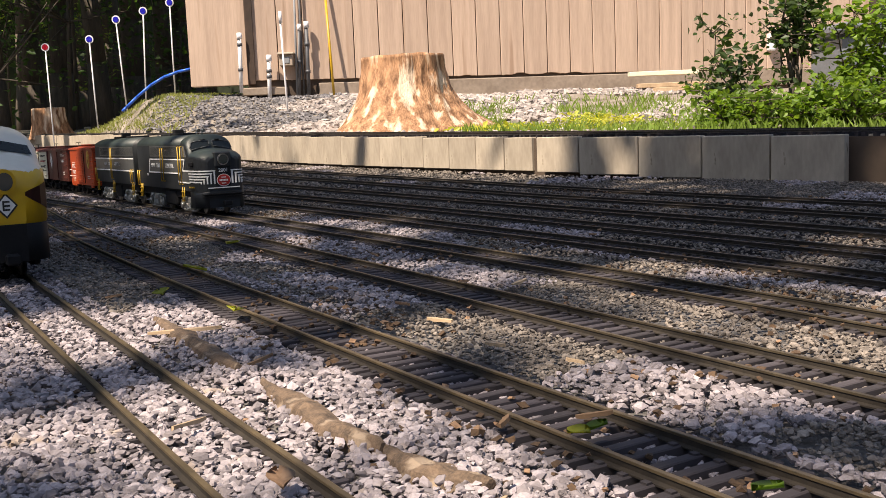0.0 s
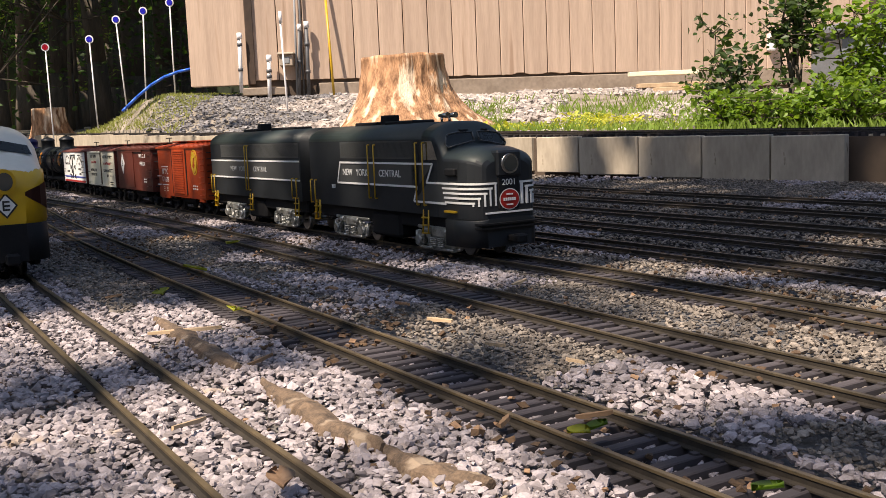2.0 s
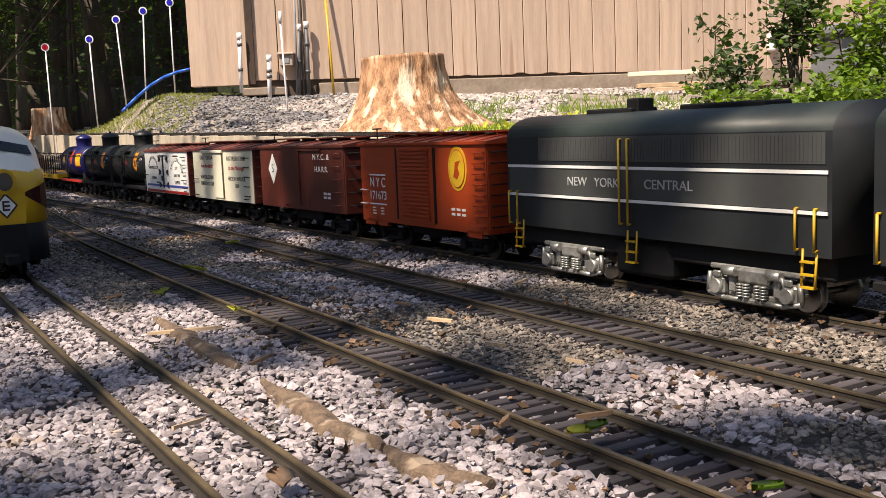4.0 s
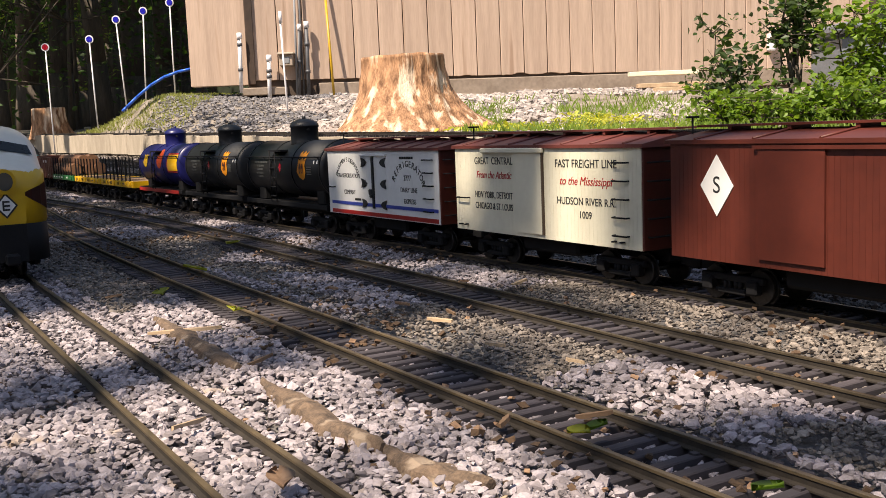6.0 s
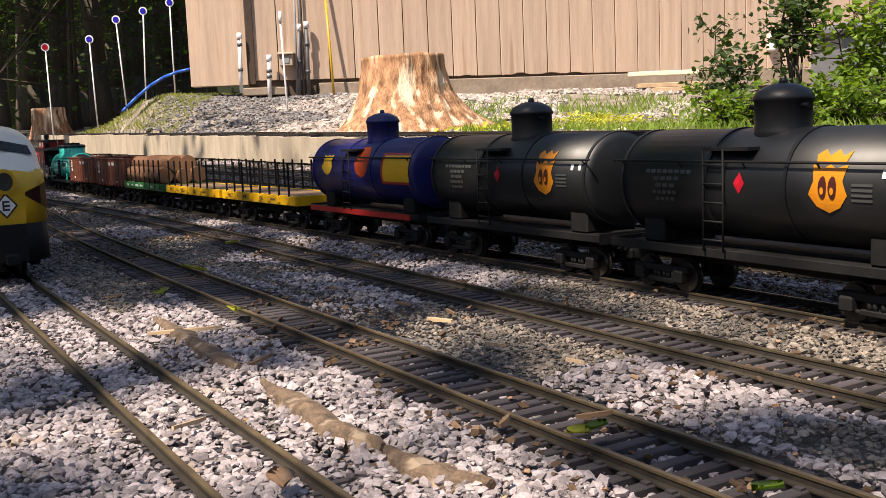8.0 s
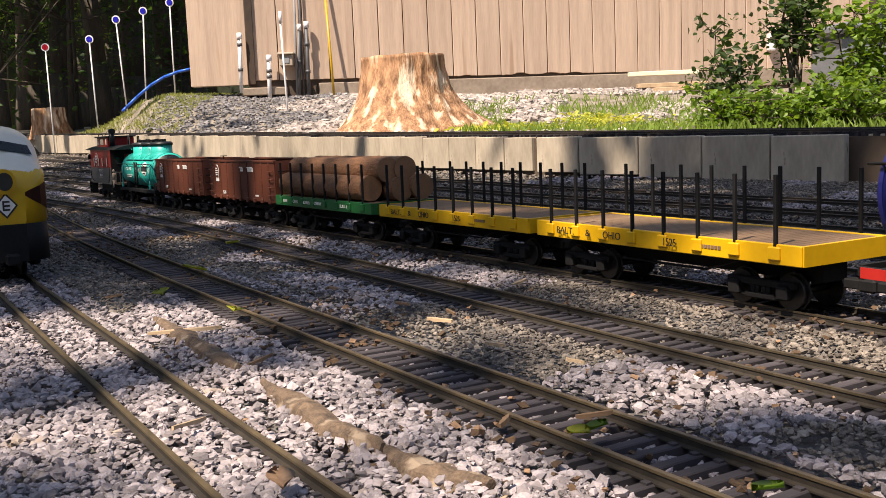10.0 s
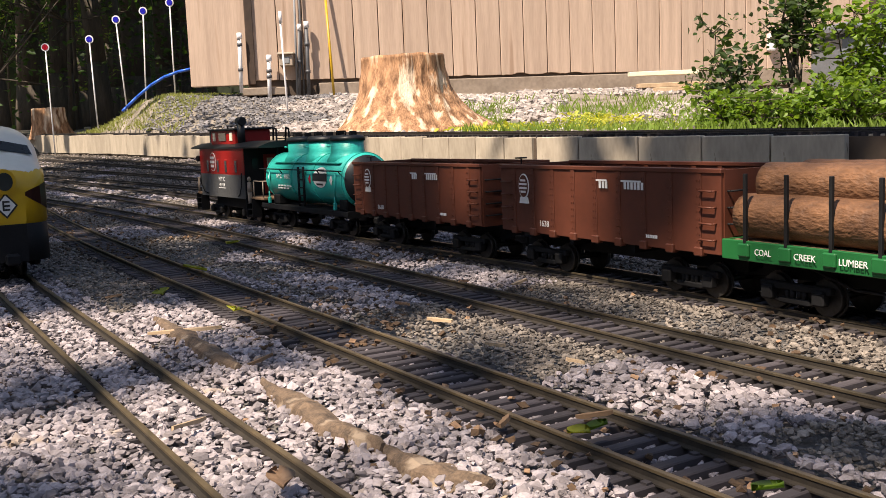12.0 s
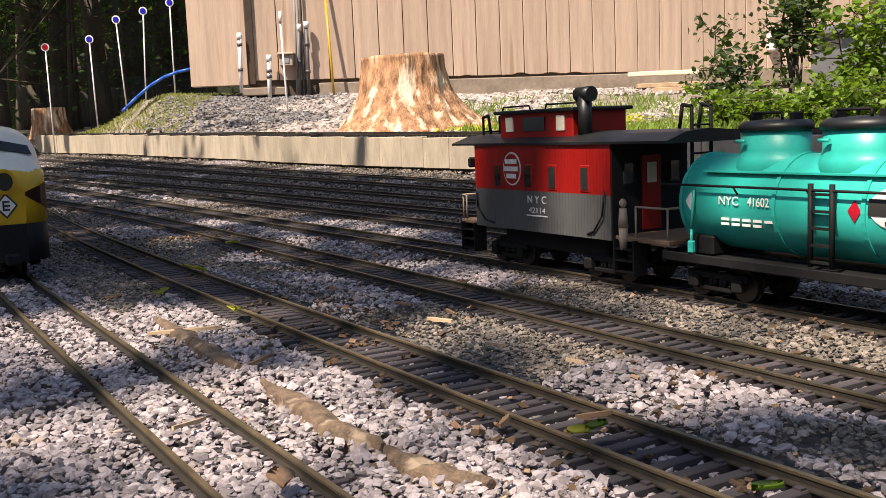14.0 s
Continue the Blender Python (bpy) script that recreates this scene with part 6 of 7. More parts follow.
# darker copy of M_LEAF; shade among the shrubs is put into its colour
M_LEAFSHADE = leafy("shrub leaf darkened for shade", (0.055, 0.10, 0.025), (0.022, 0.04, 0.014), 9.0)
for sx, sy, sw, sh_, sn, sseed in ((1.30, 4.35, 0.16, 0.22, 620, 1), (1.55, 4.30, 0.18, 0.20, 760, 2), (1.80, 4.30, 0.18, 0.24, 760, 3), (2.05, 4.40, 0.20, 0.30, 700, 4)):
    shrub(sx, sy, land(sx, sy), tips(sseed, 9, sw, 0.14, sh_ * 0.5, sh_), int(sn * 1.5), sseed, "low bright green leafy shrub behind the wall", 0.036, M_LEAF, np.array([0.09, 0.09, 0.05]))
shrub(1.42, 4.62, land(1.42, 4.62), tips(11, 8, 0.22, 0.12, 0.14, 0.30), 520, 11, "leafy shrub behind others, leaves coloured as shaded", 0.038, M_LEAFSHADE, np.array([0.09, 0.09, 0.05]))
shrub(1.39, 4.50, land(1.39, 4.50), [(-0.20, 0.0, 0.50, 0.009), (-0.10, 0.05, 0.44, 0.008), (-0.16, -0.05, 0.36, 0.006), (0.03, 0.02, 0.30, 0.006)], 330, 12, "slender sapling with drooping leaves coloured as shaded", 0.042, M_LEAFSHADE, np.array([0.075, 0.06, 0.05]), 0.5)
shrub(1.66, 4.65, land(1.66, 4.65), [(-0.06, 0.0, 0.62, 0.017), (0.02, 0.05, 0.66, 0.015), (0.05, -0.03, 0.60, 0.013), (-0.12, 0.02, 0.56, 0.008), (0.12, 0.0, 0.62, 0.008)], 800, 13, "tall dark-stemmed bush with leaves coloured as shaded", 0.038, M_LEAFSHADE, np.array([0.10, 0.08, 0.06]), 0.5)
shrub(1.93, 4.55, land(1.93, 4.55), [(-0.14, 0, 0.52, 0.008), (-0.05, 0, 0.60, 0.008), (0.06, 0.05, 0.50, 0.008), (0.16, -0.05, 0.60, 0.008), (0.02, 0, 0.36, 0.006), (0.22, 0, 0.42, 0.006)], 1300, 14, "tall bright green leafy shrub by the house", 0.042, M_LEAF, np.array([0.09, 0.08, 0.06]), 0.3)
shrub(2.40, 4.70, land(2.40, 4.70), tips(15, 9, 0.25, 0.2, 0.3, 0.62), 900, 15, "tall bright green leafy shrub by the house", 0.052, M_LEAF, np.array([0.11, 0.1, 0.07]))


def grass(name, region, count, height, material, label, seed, margin=0.62, patch=-0.12):
    rng = np.random.default_rng(seed)
    vs, fs = [], []
    while len(vs) < count:
        x, y = rng.uniform(region[0], region[1]), rng.uniform(region[2], region[3])
        if y < wall_y(x) + margin or noise.noise((x * 2.3, y * 2.3, seed)) < patch:
            continue
        z = land(x, y) - 0.004
        a = rng.uniform(0, 6.28)
        h = height * rng.uniform(0.4, 1.2)
        lx, ly = rng.normal(0, 0.35, 2) * h
        wx, wy = 0.004 * math.cos(a), 0.004 * math.sin(a)
        fs.append([len(vs) * 4 + k for k in range(4)])
        vs.append([(x - wx, y - wy, z), (x + wx, y + wy, z), (x + lx * 0.4 + wx * 0.7, y + ly * 0.4 + wy * 0.7, z + h * 0.6), (x + lx, y + ly, z + h)])
    tagged(new(name, raw(name, np.array(vs).reshape(-1, 3), np.array(fs), material)), label, "grass", kind="stuff")


grass("grass", (0.1, 3.2, 4.0, 7.4), 9000, 0.065, M_GRASS, "patchy sunlit grass on the bank", 1)
grass("grass", (-3.7, -1.75, 6.2, 9.2), 5500, 0.035, M_DRYGRASS, "thin grass on the end of the bank", 2, 0.25, -0.5)


def moss(x, y, rx, ry, n, seed):
    rng = np.random.default_rng(seed)
    p = rng.normal(size=(n, 2)) * (rx, ry) * 0.5 + (x, y)
    c = [(a, b, land(a, b) + rng.uniform(0.0, 0.05)) for a, b in p]
    tagged(new("groundcover", leaf_cloud("groundcover", c, 0.035, M_MOSS, rng)), "low yellow-green groundcover on the bank", "groundcover", kind="stuff")


moss(0.42, 5.5, 0.34, 0.25, 900, 1)
moss(1.02, 6.2, 0.30, 0.22, 500, 2)
moss(0.75, 5.2, 0.5, 0.2, 350, 3)
moss(0.16, 5.5, 0.08, 0.06, 90, 5)

ICO = bmesh.new()
bmesh.ops.create_icosphere(ICO, subdivisions=1, radius=1.3)
STONE_BASE = np.array([v.co[:] for v in ICO.verts])
STONE_TRIS = np.array([[v.index for v in f.verts] for f in ICO.faces])
ICO.free()
CHIP_BASE = np.array([(x, y, z) for x in (-1, 1) for y in (-1, 1) for z in (-1, 1)], float)
CHIP_TRIS = np.array([(0, 1, 3), (0, 3, 2), (4, 6, 7), (4, 7, 5), (0, 4, 5), (0, 5, 1), (2, 3, 7), (2, 7, 6), (1, 5, 7), (1, 7, 3), (0, 2, 6), (0, 6, 4)])


def stones_mesh(name, pos, size, material, rng, fine=False):
    """Angular crushed stones, of twelve faces each or, fine, of twenty."""
    n = len(pos)
    base, tris = (STONE_BASE, STONE_TRIS) if fine else (CHIP_BASE, CHIP_TRIS)
    k = len(base)
    # each stone is a lump cut by a few flat breaks
    v = base[None] * rng.uniform(0.5, 1.0, (n, 1, 3)) * rng.uniform(0.78, 1.2, (n, k, 1)) + rng.normal(size=(n, k, 3)) * (0.13 if fine else 0.18)
    if fine:
        for _ in range(3):
            nn = rng.normal(size=(n, 1, 3))
            nn /= np.linalg.norm(nn, axis=2)[..., None]
            over = np.maximum(0, (v * nn).sum(2, keepdims=True) - rng.uniform(0.40, 0.75, (n, 1, 1)))
            v = v - over * nn
    q = rng.normal(size=(n, 4))
    q /= np.linalg.norm(q, axis=1)[:, None]
    w, x, y, z = q.T
    R = np.stack([1 - 2 * (y * y + z * z), 2 * (x * y - z * w), 2 * (x * z + y * w), 2 * (x * y + z * w), 1 - 2 * (x * x + z * z), 2 * (y * z - x * w), 2 * (x * z - y * w), 2 * (y * z + x * w), 1 - 2 * (x * x + y * y)], 1).reshape(n, 3, 3)
    v = np.einsum("nij,nkj->nki", R, v)
    v[:, :, 2] *= 0.66
    v = v * np.asarray(size)[:, None, None] * 0.5 + np.asarray(pos)[:, None]
    f = (tris[None] + np.arange(n)[:, None, None] * k).reshape(-1, 3)
    return raw(name, v.reshape(-1, 3), f, material)


TRACK_XY = {}
for key in TRACKS:
    pts = np.array([PATHS[key][i] for i in range(-900, 301)])
    order = np.argsort(pts[:, 1])
    TRACK_XY[key] = (pts[order, 1], pts[order, 0], np.abs(np.sin(pts[order, 2])))


def off_tracks(x, y):
    """For each place the distance from the nearest track's middle line, and which track that is."""
    best, who = np.full(len(x), 9.0), np.zeros(len(x), int)
    for i, key in enumerate(TRACKS):
        ty, tx, sn = TRACK_XY[key]
        d = np.abs(x - np.interp(y, ty, tx)) * np.interp(y, ty, sn)
        who = np.where(d < best, i, who)
        best = np.minimum(best, d)
    return best, who


def ballast():
    rng = np.random.default_rng(11)
    bal = root("ballast", "loose crushed grey stone between the tracks", "gravel", "", "structure")
    pale_p, pale_s, dark_p, dark_s, near = [], [], [], [], []
    for y0, y1, dens, smin, smax in ((0.22, 0.75, 72000, 0.0032, 0.0100), (0.75, 1.15, 48000, 0.0034, 0.0098), (1.15, 2.6, 21000, 0.0042, 0.0100), (2.6, 5.5, 3500, 0.007, 0.014), (5.5, 9.5, 600, 0.012, 0.020)):
        n = int(dens * 0.5 * (y1 * y1 - y0 * y0))
        y = np.sqrt(rng.uniform(y0 * y0, y1 * y1, n))
        x = rng.uniform(-0.5, 0.5, n) * y * 1.0
        s = smin + (smax - smin) * rng.uniform(0, 1, n) ** 1.8
        d, who = off_tracks(x, y)
        nrm = 0.86 * x + 0.51 * y
        keep = np.ones(n, bool)
        rail = np.abs(d - GAUGE / 2)
        keep &= rail > 0.0035 + s * 0.45
        inside = d < 0.045
        buried = who == 0
        s = np.where(inside & ~buried, s * 0.7, s)
        keep &= ~(inside & ~buried & (rng.uniform(0, 1, n) > 0.88))
        keep &= y < np.interp(x, WX, WY) - 0.02
        fine = np.array([noise.noise((a * 3.1, b * 3.1, 4.0)) for a, b in zip(x, y)])
        # dark fine gravel patches; far and left ones also carry shade as colour
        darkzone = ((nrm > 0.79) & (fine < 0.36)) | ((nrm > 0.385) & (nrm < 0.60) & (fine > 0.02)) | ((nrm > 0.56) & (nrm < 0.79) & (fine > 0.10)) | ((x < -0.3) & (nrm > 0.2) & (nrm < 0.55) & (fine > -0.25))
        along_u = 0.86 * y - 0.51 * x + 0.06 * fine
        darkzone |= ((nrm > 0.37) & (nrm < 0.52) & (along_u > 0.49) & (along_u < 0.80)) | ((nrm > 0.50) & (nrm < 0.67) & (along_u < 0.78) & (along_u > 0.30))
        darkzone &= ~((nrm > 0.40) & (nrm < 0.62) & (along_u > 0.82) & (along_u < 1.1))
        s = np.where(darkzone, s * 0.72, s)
        z = np.array([land(a, b) for a, b in zip(x, y)])
        lift = np.where(inside & ~buried, 0.0048, 0.0068 + 0.0035 * rng.uniform(0, 1, n))
        lift = np.where(buried & inside, 0.0075 + 0.002 * rng.uniform(0, 1, n), lift)
        lift += np.where(d > 0.05, np.clip((d - 0.05) * 0.08, 0, 0.003), 0) + np.where(buried & ~inside, 0.003, 0)
        P = np.stack([x, y, z + lift - s * 0.12], 1)[keep]
        S, D = s[keep], darkzone[keep]
        front = (P[:, 1] < 0.62) & (np.abs(P[:, 0]) < 0.30) & (S > 0.0068) & ~D if y0 < 0.5 else np.zeros(len(P), bool)
        idx = np.where(front)[0][:300]
        front[:] = False
        front[idx] = True
        near += list(zip(P[front], S[front]))
        pale_p.append(P[~D & ~front]), pale_s.append(S[~D & ~front])
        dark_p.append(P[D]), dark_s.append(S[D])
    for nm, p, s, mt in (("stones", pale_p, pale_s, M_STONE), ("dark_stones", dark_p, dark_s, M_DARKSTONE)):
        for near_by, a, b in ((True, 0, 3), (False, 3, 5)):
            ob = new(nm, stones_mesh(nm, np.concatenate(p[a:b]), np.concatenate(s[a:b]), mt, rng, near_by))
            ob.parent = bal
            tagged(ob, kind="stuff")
    kinds = [stones_mesh("stone", np.zeros((1, 3)), np.ones(1), M_STONE_PIECE, rng, True) for _ in range(16)]
    for i, (p, s) in enumerate(near):
        ob = new("stone", kinds[i % 16])
        ob.parent = bal
        ob.matrix_basis = Matrix.Translation(p) @ Matrix.Rotation(i * 2.4, 4, "Z") @ Matrix.Diagonal((s, s, s, 1))


ballast()


def bark_litter():
    """Brown bark crumbs and wood bits blown among the stones, in drifts."""
    rng = np.random.default_rng(31)
    for name, mat, want, seed in (("bark_litter", M_CRUMB, 2600, 1.0), ("wood_litter", M_WOODCHIP, 320, 6.0)):
        pos, sz = [], []
        while len(pos) < want:
            y = math.sqrt(rng.uniform(0.09, 6.0))
            x = rng.uniform(-0.47, 0.47) * y
            n = 0.86 * x + 0.51 * y
            drift = noise.noise((x * 5, y * 5, seed)) + (0.25 if 0.26 < n < 0.50 else 0.0)
            if drift < rng.uniform(0.0, 0.5):
                continue
            s = rng.uniform(0.0022, 0.0058)
            pos.append((x, y, land(x, y) + 0.0105 + 0.001 * rng.uniform()))
            sz.append(s)
        d, _ = off_tracks(np.array([p[0] for p in pos]), np.array([p[1] for p in pos]))
        ok = np.abs(d - GAUGE / 2) > 0.006
        me = stones_mesh(name, np.array(pos)[ok] - np.where(d[ok] < GAUGE / 2, 0.0025, 0)[:, None] * np.array([0, 0, 1]), np.array(sz)[ok], mat, rng)
        tagged(new(name, me), "brown crumbs of bark and wood among the stones", "litter", kind="stuff")


M_CRUMB = surf("bark crumb", (0.12, 0.07, 0.038), (0.045, 0.027, 0.016), 80, 0.9, random_by=0.4)
bark_litter()


def bank_stones():
    rng = np.random.default_rng(21)
    pos, sz = [], []
    while len(pos) < 14000:
        x, y = rng.uniform(-2.6, 2.4), rng.uniform(4.2, 8.4)
        edge = 0.15 if x > -0.1 else -0.35
        if y < wall_y(x) + (0.4 if x > -0.5 else 0.25) or (x > -0.1 and y < 6.4 and rng.uniform() > 0.25) or noise.noise((x * 1.3, y * 1.3, 7)) < edge - 0.3 or x < -2.1 - 0.35 * (8.4 - y) * 0.4:
            continue
        s = rng.uniform(0.018, 0.055) * (0.75 if x < -0.9 else 1)
        pos.append((x, y, land(x, y) + s * 0.15))
        sz.append(s)
    pos, sz = np.array(pos), np.array(sz)
    slate = pos[:, 0] < -0.95 + 0.25 * np.sin(pos[:, 1] * 5)
    tagged(new("bank_gravel", stones_mesh("bank_gravel", pos[~slate], sz[~slate], M_BANKSTONE, rng)), "coarse pale gravel on the bank below the house", "gravel", kind="stuff")
    tagged(new("bank_gravel", stones_mesh("bank_gravel", pos[slate], sz[slate] * 0.72, M_SLATE, rng)), "dark slate-grey gravel on the bank by the corner", "gravel", kind="stuff")


M_BANKSTONE = surf("bank gravel", (0.42, 0.37, 0.34), (0.24, 0.21, 0.20), 20, 0.9, bump=0.003, random_by=0.4)
M_SLATE = surf("slate gravel", (0.225, 0.215, 0.222), (0.115, 0.11, 0.115), 20, 0.9, bump=0.003, random_by=0.4)
bank_stones()


# ---- markers, hose and fixtures by the house ----
def marker(bx, by, bz, tx, tz, mat, label, r=0.035):
    """A driveway marker: a leaning white rod with a round reflector."""
    mk = root("driveway_marker", label, "driveway marker", "driveway markers", m=pose(bx, by, bz - 0.03))
    bm = bmesh.new()
    tube(bm, (0, 0, 0), (tx - bx, 0, tz - bz + 0.03 - r * 0.8), 0.0068, 0.006, 8)
    part("rod", bm, M_POLEWHITE, mk)
    bm = bmesh.new()
    tube(bm, (tx - bx, -0.004, tz - bz + 0.03), (tx - bx, 0.006, tz - bz + 0.03), r * 1.05, seg=24)
    part("rim", bm, M_POLEWHITE, mk)
    bm = bmesh.new()
    tube(bm, (tx - bx, -0.008, tz - bz + 0.03), (tx - bx, -0.003, tz - bz + 0.03), r * 0.74, seg=24)
    part("reflector", bm, mat, mk)


def at(px_dir, pz_dir, y):
    return px_dir * y, EYE[2] + pz_dir * y


for (dx, dz), (ex, ez), mat, lab, y in (((-0.3858, 0.0110), (-0.3867, 0.0958), M_REFLRED, "white driveway marker rod with a red reflector", 9.0),
                                       ((-0.3408, 0.0193), (-0.3424, 0.1018), M_REFLBLUE, "white driveway marker rod with a blue reflector", 9.0),
                                       ((-0.3101, 0.0349), (-0.3145, 0.1199), M_REFLBLUE, "white driveway marker rod with a blue reflector", 9.0),
                                       ((-0.2911, 0.0386), (-0.2871, 0.1271), M_REFLBLUE, "white driveway marker rod with a blue reflector", 9.0),
                                       ((-0.2612, 0.0458), (-0.2603, 0.1342), M_REFLBLUE, "white driveway marker rod with a blue reflector", 9.0)):
    bx, bz = at(dx, dz, y)
    tx, tz = at(ex, ez, y)
    marker(bx, y, min(bz, land(bx, y)), tx, tz, mat, lab)

bm = bmesh.new()
hose = [(-0.315, 0.0300), (-0.311, 0.0335), (-0.300, 0.043), (-0.285, 0.0545), (-0.271, 0.062), (-0.256, 0.0668), (-0.244, 0.0688), (-0.240, 0.0688)]
wire(bm, [(a * 8.3, 8.3, EYE[2] + b * 8.3) for a, b in hose], 0.012, 10)
thing("garden_hose", bm, M_HOSE, "bright blue hose arching from the bank to the house", "hose")


def on_house(x, z, off):
    """A place x metres along the siding and z high, off metres out from it."""
    a = math.atan2(1.17, 5.48)
    p = Vector((-1.48 + x * math.cos(a), 7.90 + x * math.sin(a), z))
    return p + (Vector(EYE) - p) * (off / 8.0)


def fixture(name, pts, r, mat, label, category, cap=None, collars=()):
    bm = bmesh.new()
    pts = [on_house(*p) for p in pts]
    wire(bm, pts, r, 10)
    ob = root(name, label, category)
    part("pipe", bm, mat, ob)
    if cap:
        bm = bmesh.new()
        tube(bm, pts[-1] - Vector((0, 0, 0.035)), pts[-1] + Vector((0, 0, 0.015)), r * 1.45, r * 1.3, seg=10)
        part("cap", bm, cap, ob)
    for f in collars:
        bm = bmesh.new()
        q = pts[0].lerp(pts[-1], f)
        tube(bm, q - Vector((0, 0, 0.012)), q + Vector((0, 0, 0.012)), r * 1.35, seg=10)
        part("collar", bm, M_DARKPIPE, ob, "dark clamp")
    return ob


M_WOODGREY = surf("pale weathered board", (0.50, 0.42, 0.33), (0.38, 0.31, 0.24), 12, 0.8)
M_DARKPIPE = surf("dark grey conduit", (0.10, 0.105, 0.115), (0.06, 0.062, 0.07), 15, 0.5)
fixture("vent_pipe", [(-0.058, 0.50, 0.05), (-0.048, 0.95, 0.05)], 0.015, M_POLEWHITE, "white plastic vent pipe on the house corner", "pipe", M_POLEWHITE, (0.4, 0.83))
fixture("vent_pipe", [(0.158, 0.43, 0.07), (0.170, 0.775, 0.07)], 0.016, M_POLEWHITE, "short white plastic pipe with dark clamps", "pipe", M_POLEWHITE, (0.55, 0.68))
fixture("conduit", [(0.395, 0.45, 0.04), (0.421, 1.01, 0.04)], 0.012, M_DARKPIPE, "dark grey electrical conduit with a pale cap", "conduit", M_POLEWHITE, (0.5,))
fixture("conduit", [(0.470, 0.45, 0.05), (0.478, 1.03, 0.05)], 0.015, M_DARKPIPE, "grey electrical conduit with a pale cap", "conduit", M_POLEWHITE, (0.35, 0.72))
fixture("conduit", [(0.377, 0.45, 0.03), (0.401, 1.50, 0.03)], 0.009, M_GREYPIPE, "thin grey conduit running up the wall", "conduit")
fixture("conduit", [(0.432, 0.45, 0.03), (0.432, 1.50, 0.03)], 0.008, M_DARKPIPE, "thin dark conduit running up the wall", "conduit")
fixture("marker_pole", [(0.680, 0.30, 0.16), (0.671, 0.417, 0.14), (0.642, 1.21, 0.045), (0.631, 1.5, 0.01)], 0.010, M_YELLOW, "thin yellow pole leaning on the house", "pole")
rod = root("test_rod", "thin white rod with a thick pale tip stuck in gravel", "rod")
bm = bmesh.new()
wire(bm, [(-1.045, 7.0, 0.16), (-1.064, 7.0, 0.93)], 0.0065, 8)
part("shaft", bm, M_POLEWHITE, rod)
bm = bmesh.new()
tube(bm, (-1.062, 7.0, 0.93), (-1.064, 7.0, 1.01), 0.012, seg=10)
part("tip", bm, M_POLEWHITE, rod)
p0, p1 = on_house(0.25, 0.70, 0.06), on_house(0.362, 0.79, 0.06)
ob = root("meter_box", "small grey-tan outlet box on the siding", "utility box")
bm = bmesh.new()
box(bm, p0.x, p1.x, p0.y - 0.01, p0.y + 0.10, p0.z, p1.z, 0.006)
part("body", bm, M_TRIM, ob)
bm = bmesh.new()
box(bm, p0.x + 0.025, p1.x - 0.025, p0.y - 0.014, p0.y - 0.008, p0.z + 0.02, p1.z - 0.02, 0.002)
part("cover_plate", bm, M_GREYPIPE, ob, "grey cover plate")
bm = bmesh.new()
box(bm, p0.x - 0.012, p1.x + 0.012, p0.y - 0.03, p0.y + 0.10, p1.z, p1.z + 0.014, 0.003)
part("lid", bm, M_WOODGREY, ob)
bm = bmesh.new()
wire(bm, [p0 + Vector((0.01, 0.06, 0)), p0 + Vector((0.08, 0.10, -0.11))], 0.006, 6)
part("strut", bm, M_TRIM, ob)


# lumber and scraps under the siding, and the grey box behind the shrubs
for i, (x0, x1, yy, z, mat) in enumerate(((1.57, 2.13, 8.15, 0.515, M_CREAM), (1.62, 2.2, 8.05, 0.415, M_WOODPALE := surf("pale scrap lumber", (0.55, 0.40, 0.26), (0.40, 0.28, 0.17), 12, 0.8)), (1.72, 2.12, 7.9, 0.375, M_WOODPALE))):
    bm = bmesh.new()
    box(bm, x0, x1, yy - 0.05, yy + 0.05, z, z + 0.035, 0.003)
    thing("scrap_board", bm, mat, "pale scrap board lying below the siding", "board", "scrap boards")
bm = bmesh.new()
box(bm, 2.69, 3.6, 6.6, 7.2, 0.2, 0.67, 0.03)
ob = thing("utility_cabinet", bm, M_BINGREY, "grey metal cabinet behind the shrubs", "cabinet")
bm = bmesh.new()
box(bm, 2.64, 3.65, 6.55, 7.25, 0.67, 0.74, 0.02)
part("lid", bm, M_BINGREY, ob)
q = on_house(4.55, 0.80, 0.04)
bm = bmesh.new()
box(bm, q.x - 0.03, q.x + 0.03, q.y - 0.03, q.y + 0.06, q.z - 0.08, q.z + 0.07, 0.01)
thing("wall_vent", bm, M_POLEWHITE, "small white plastic vent box on the siding", "vent")


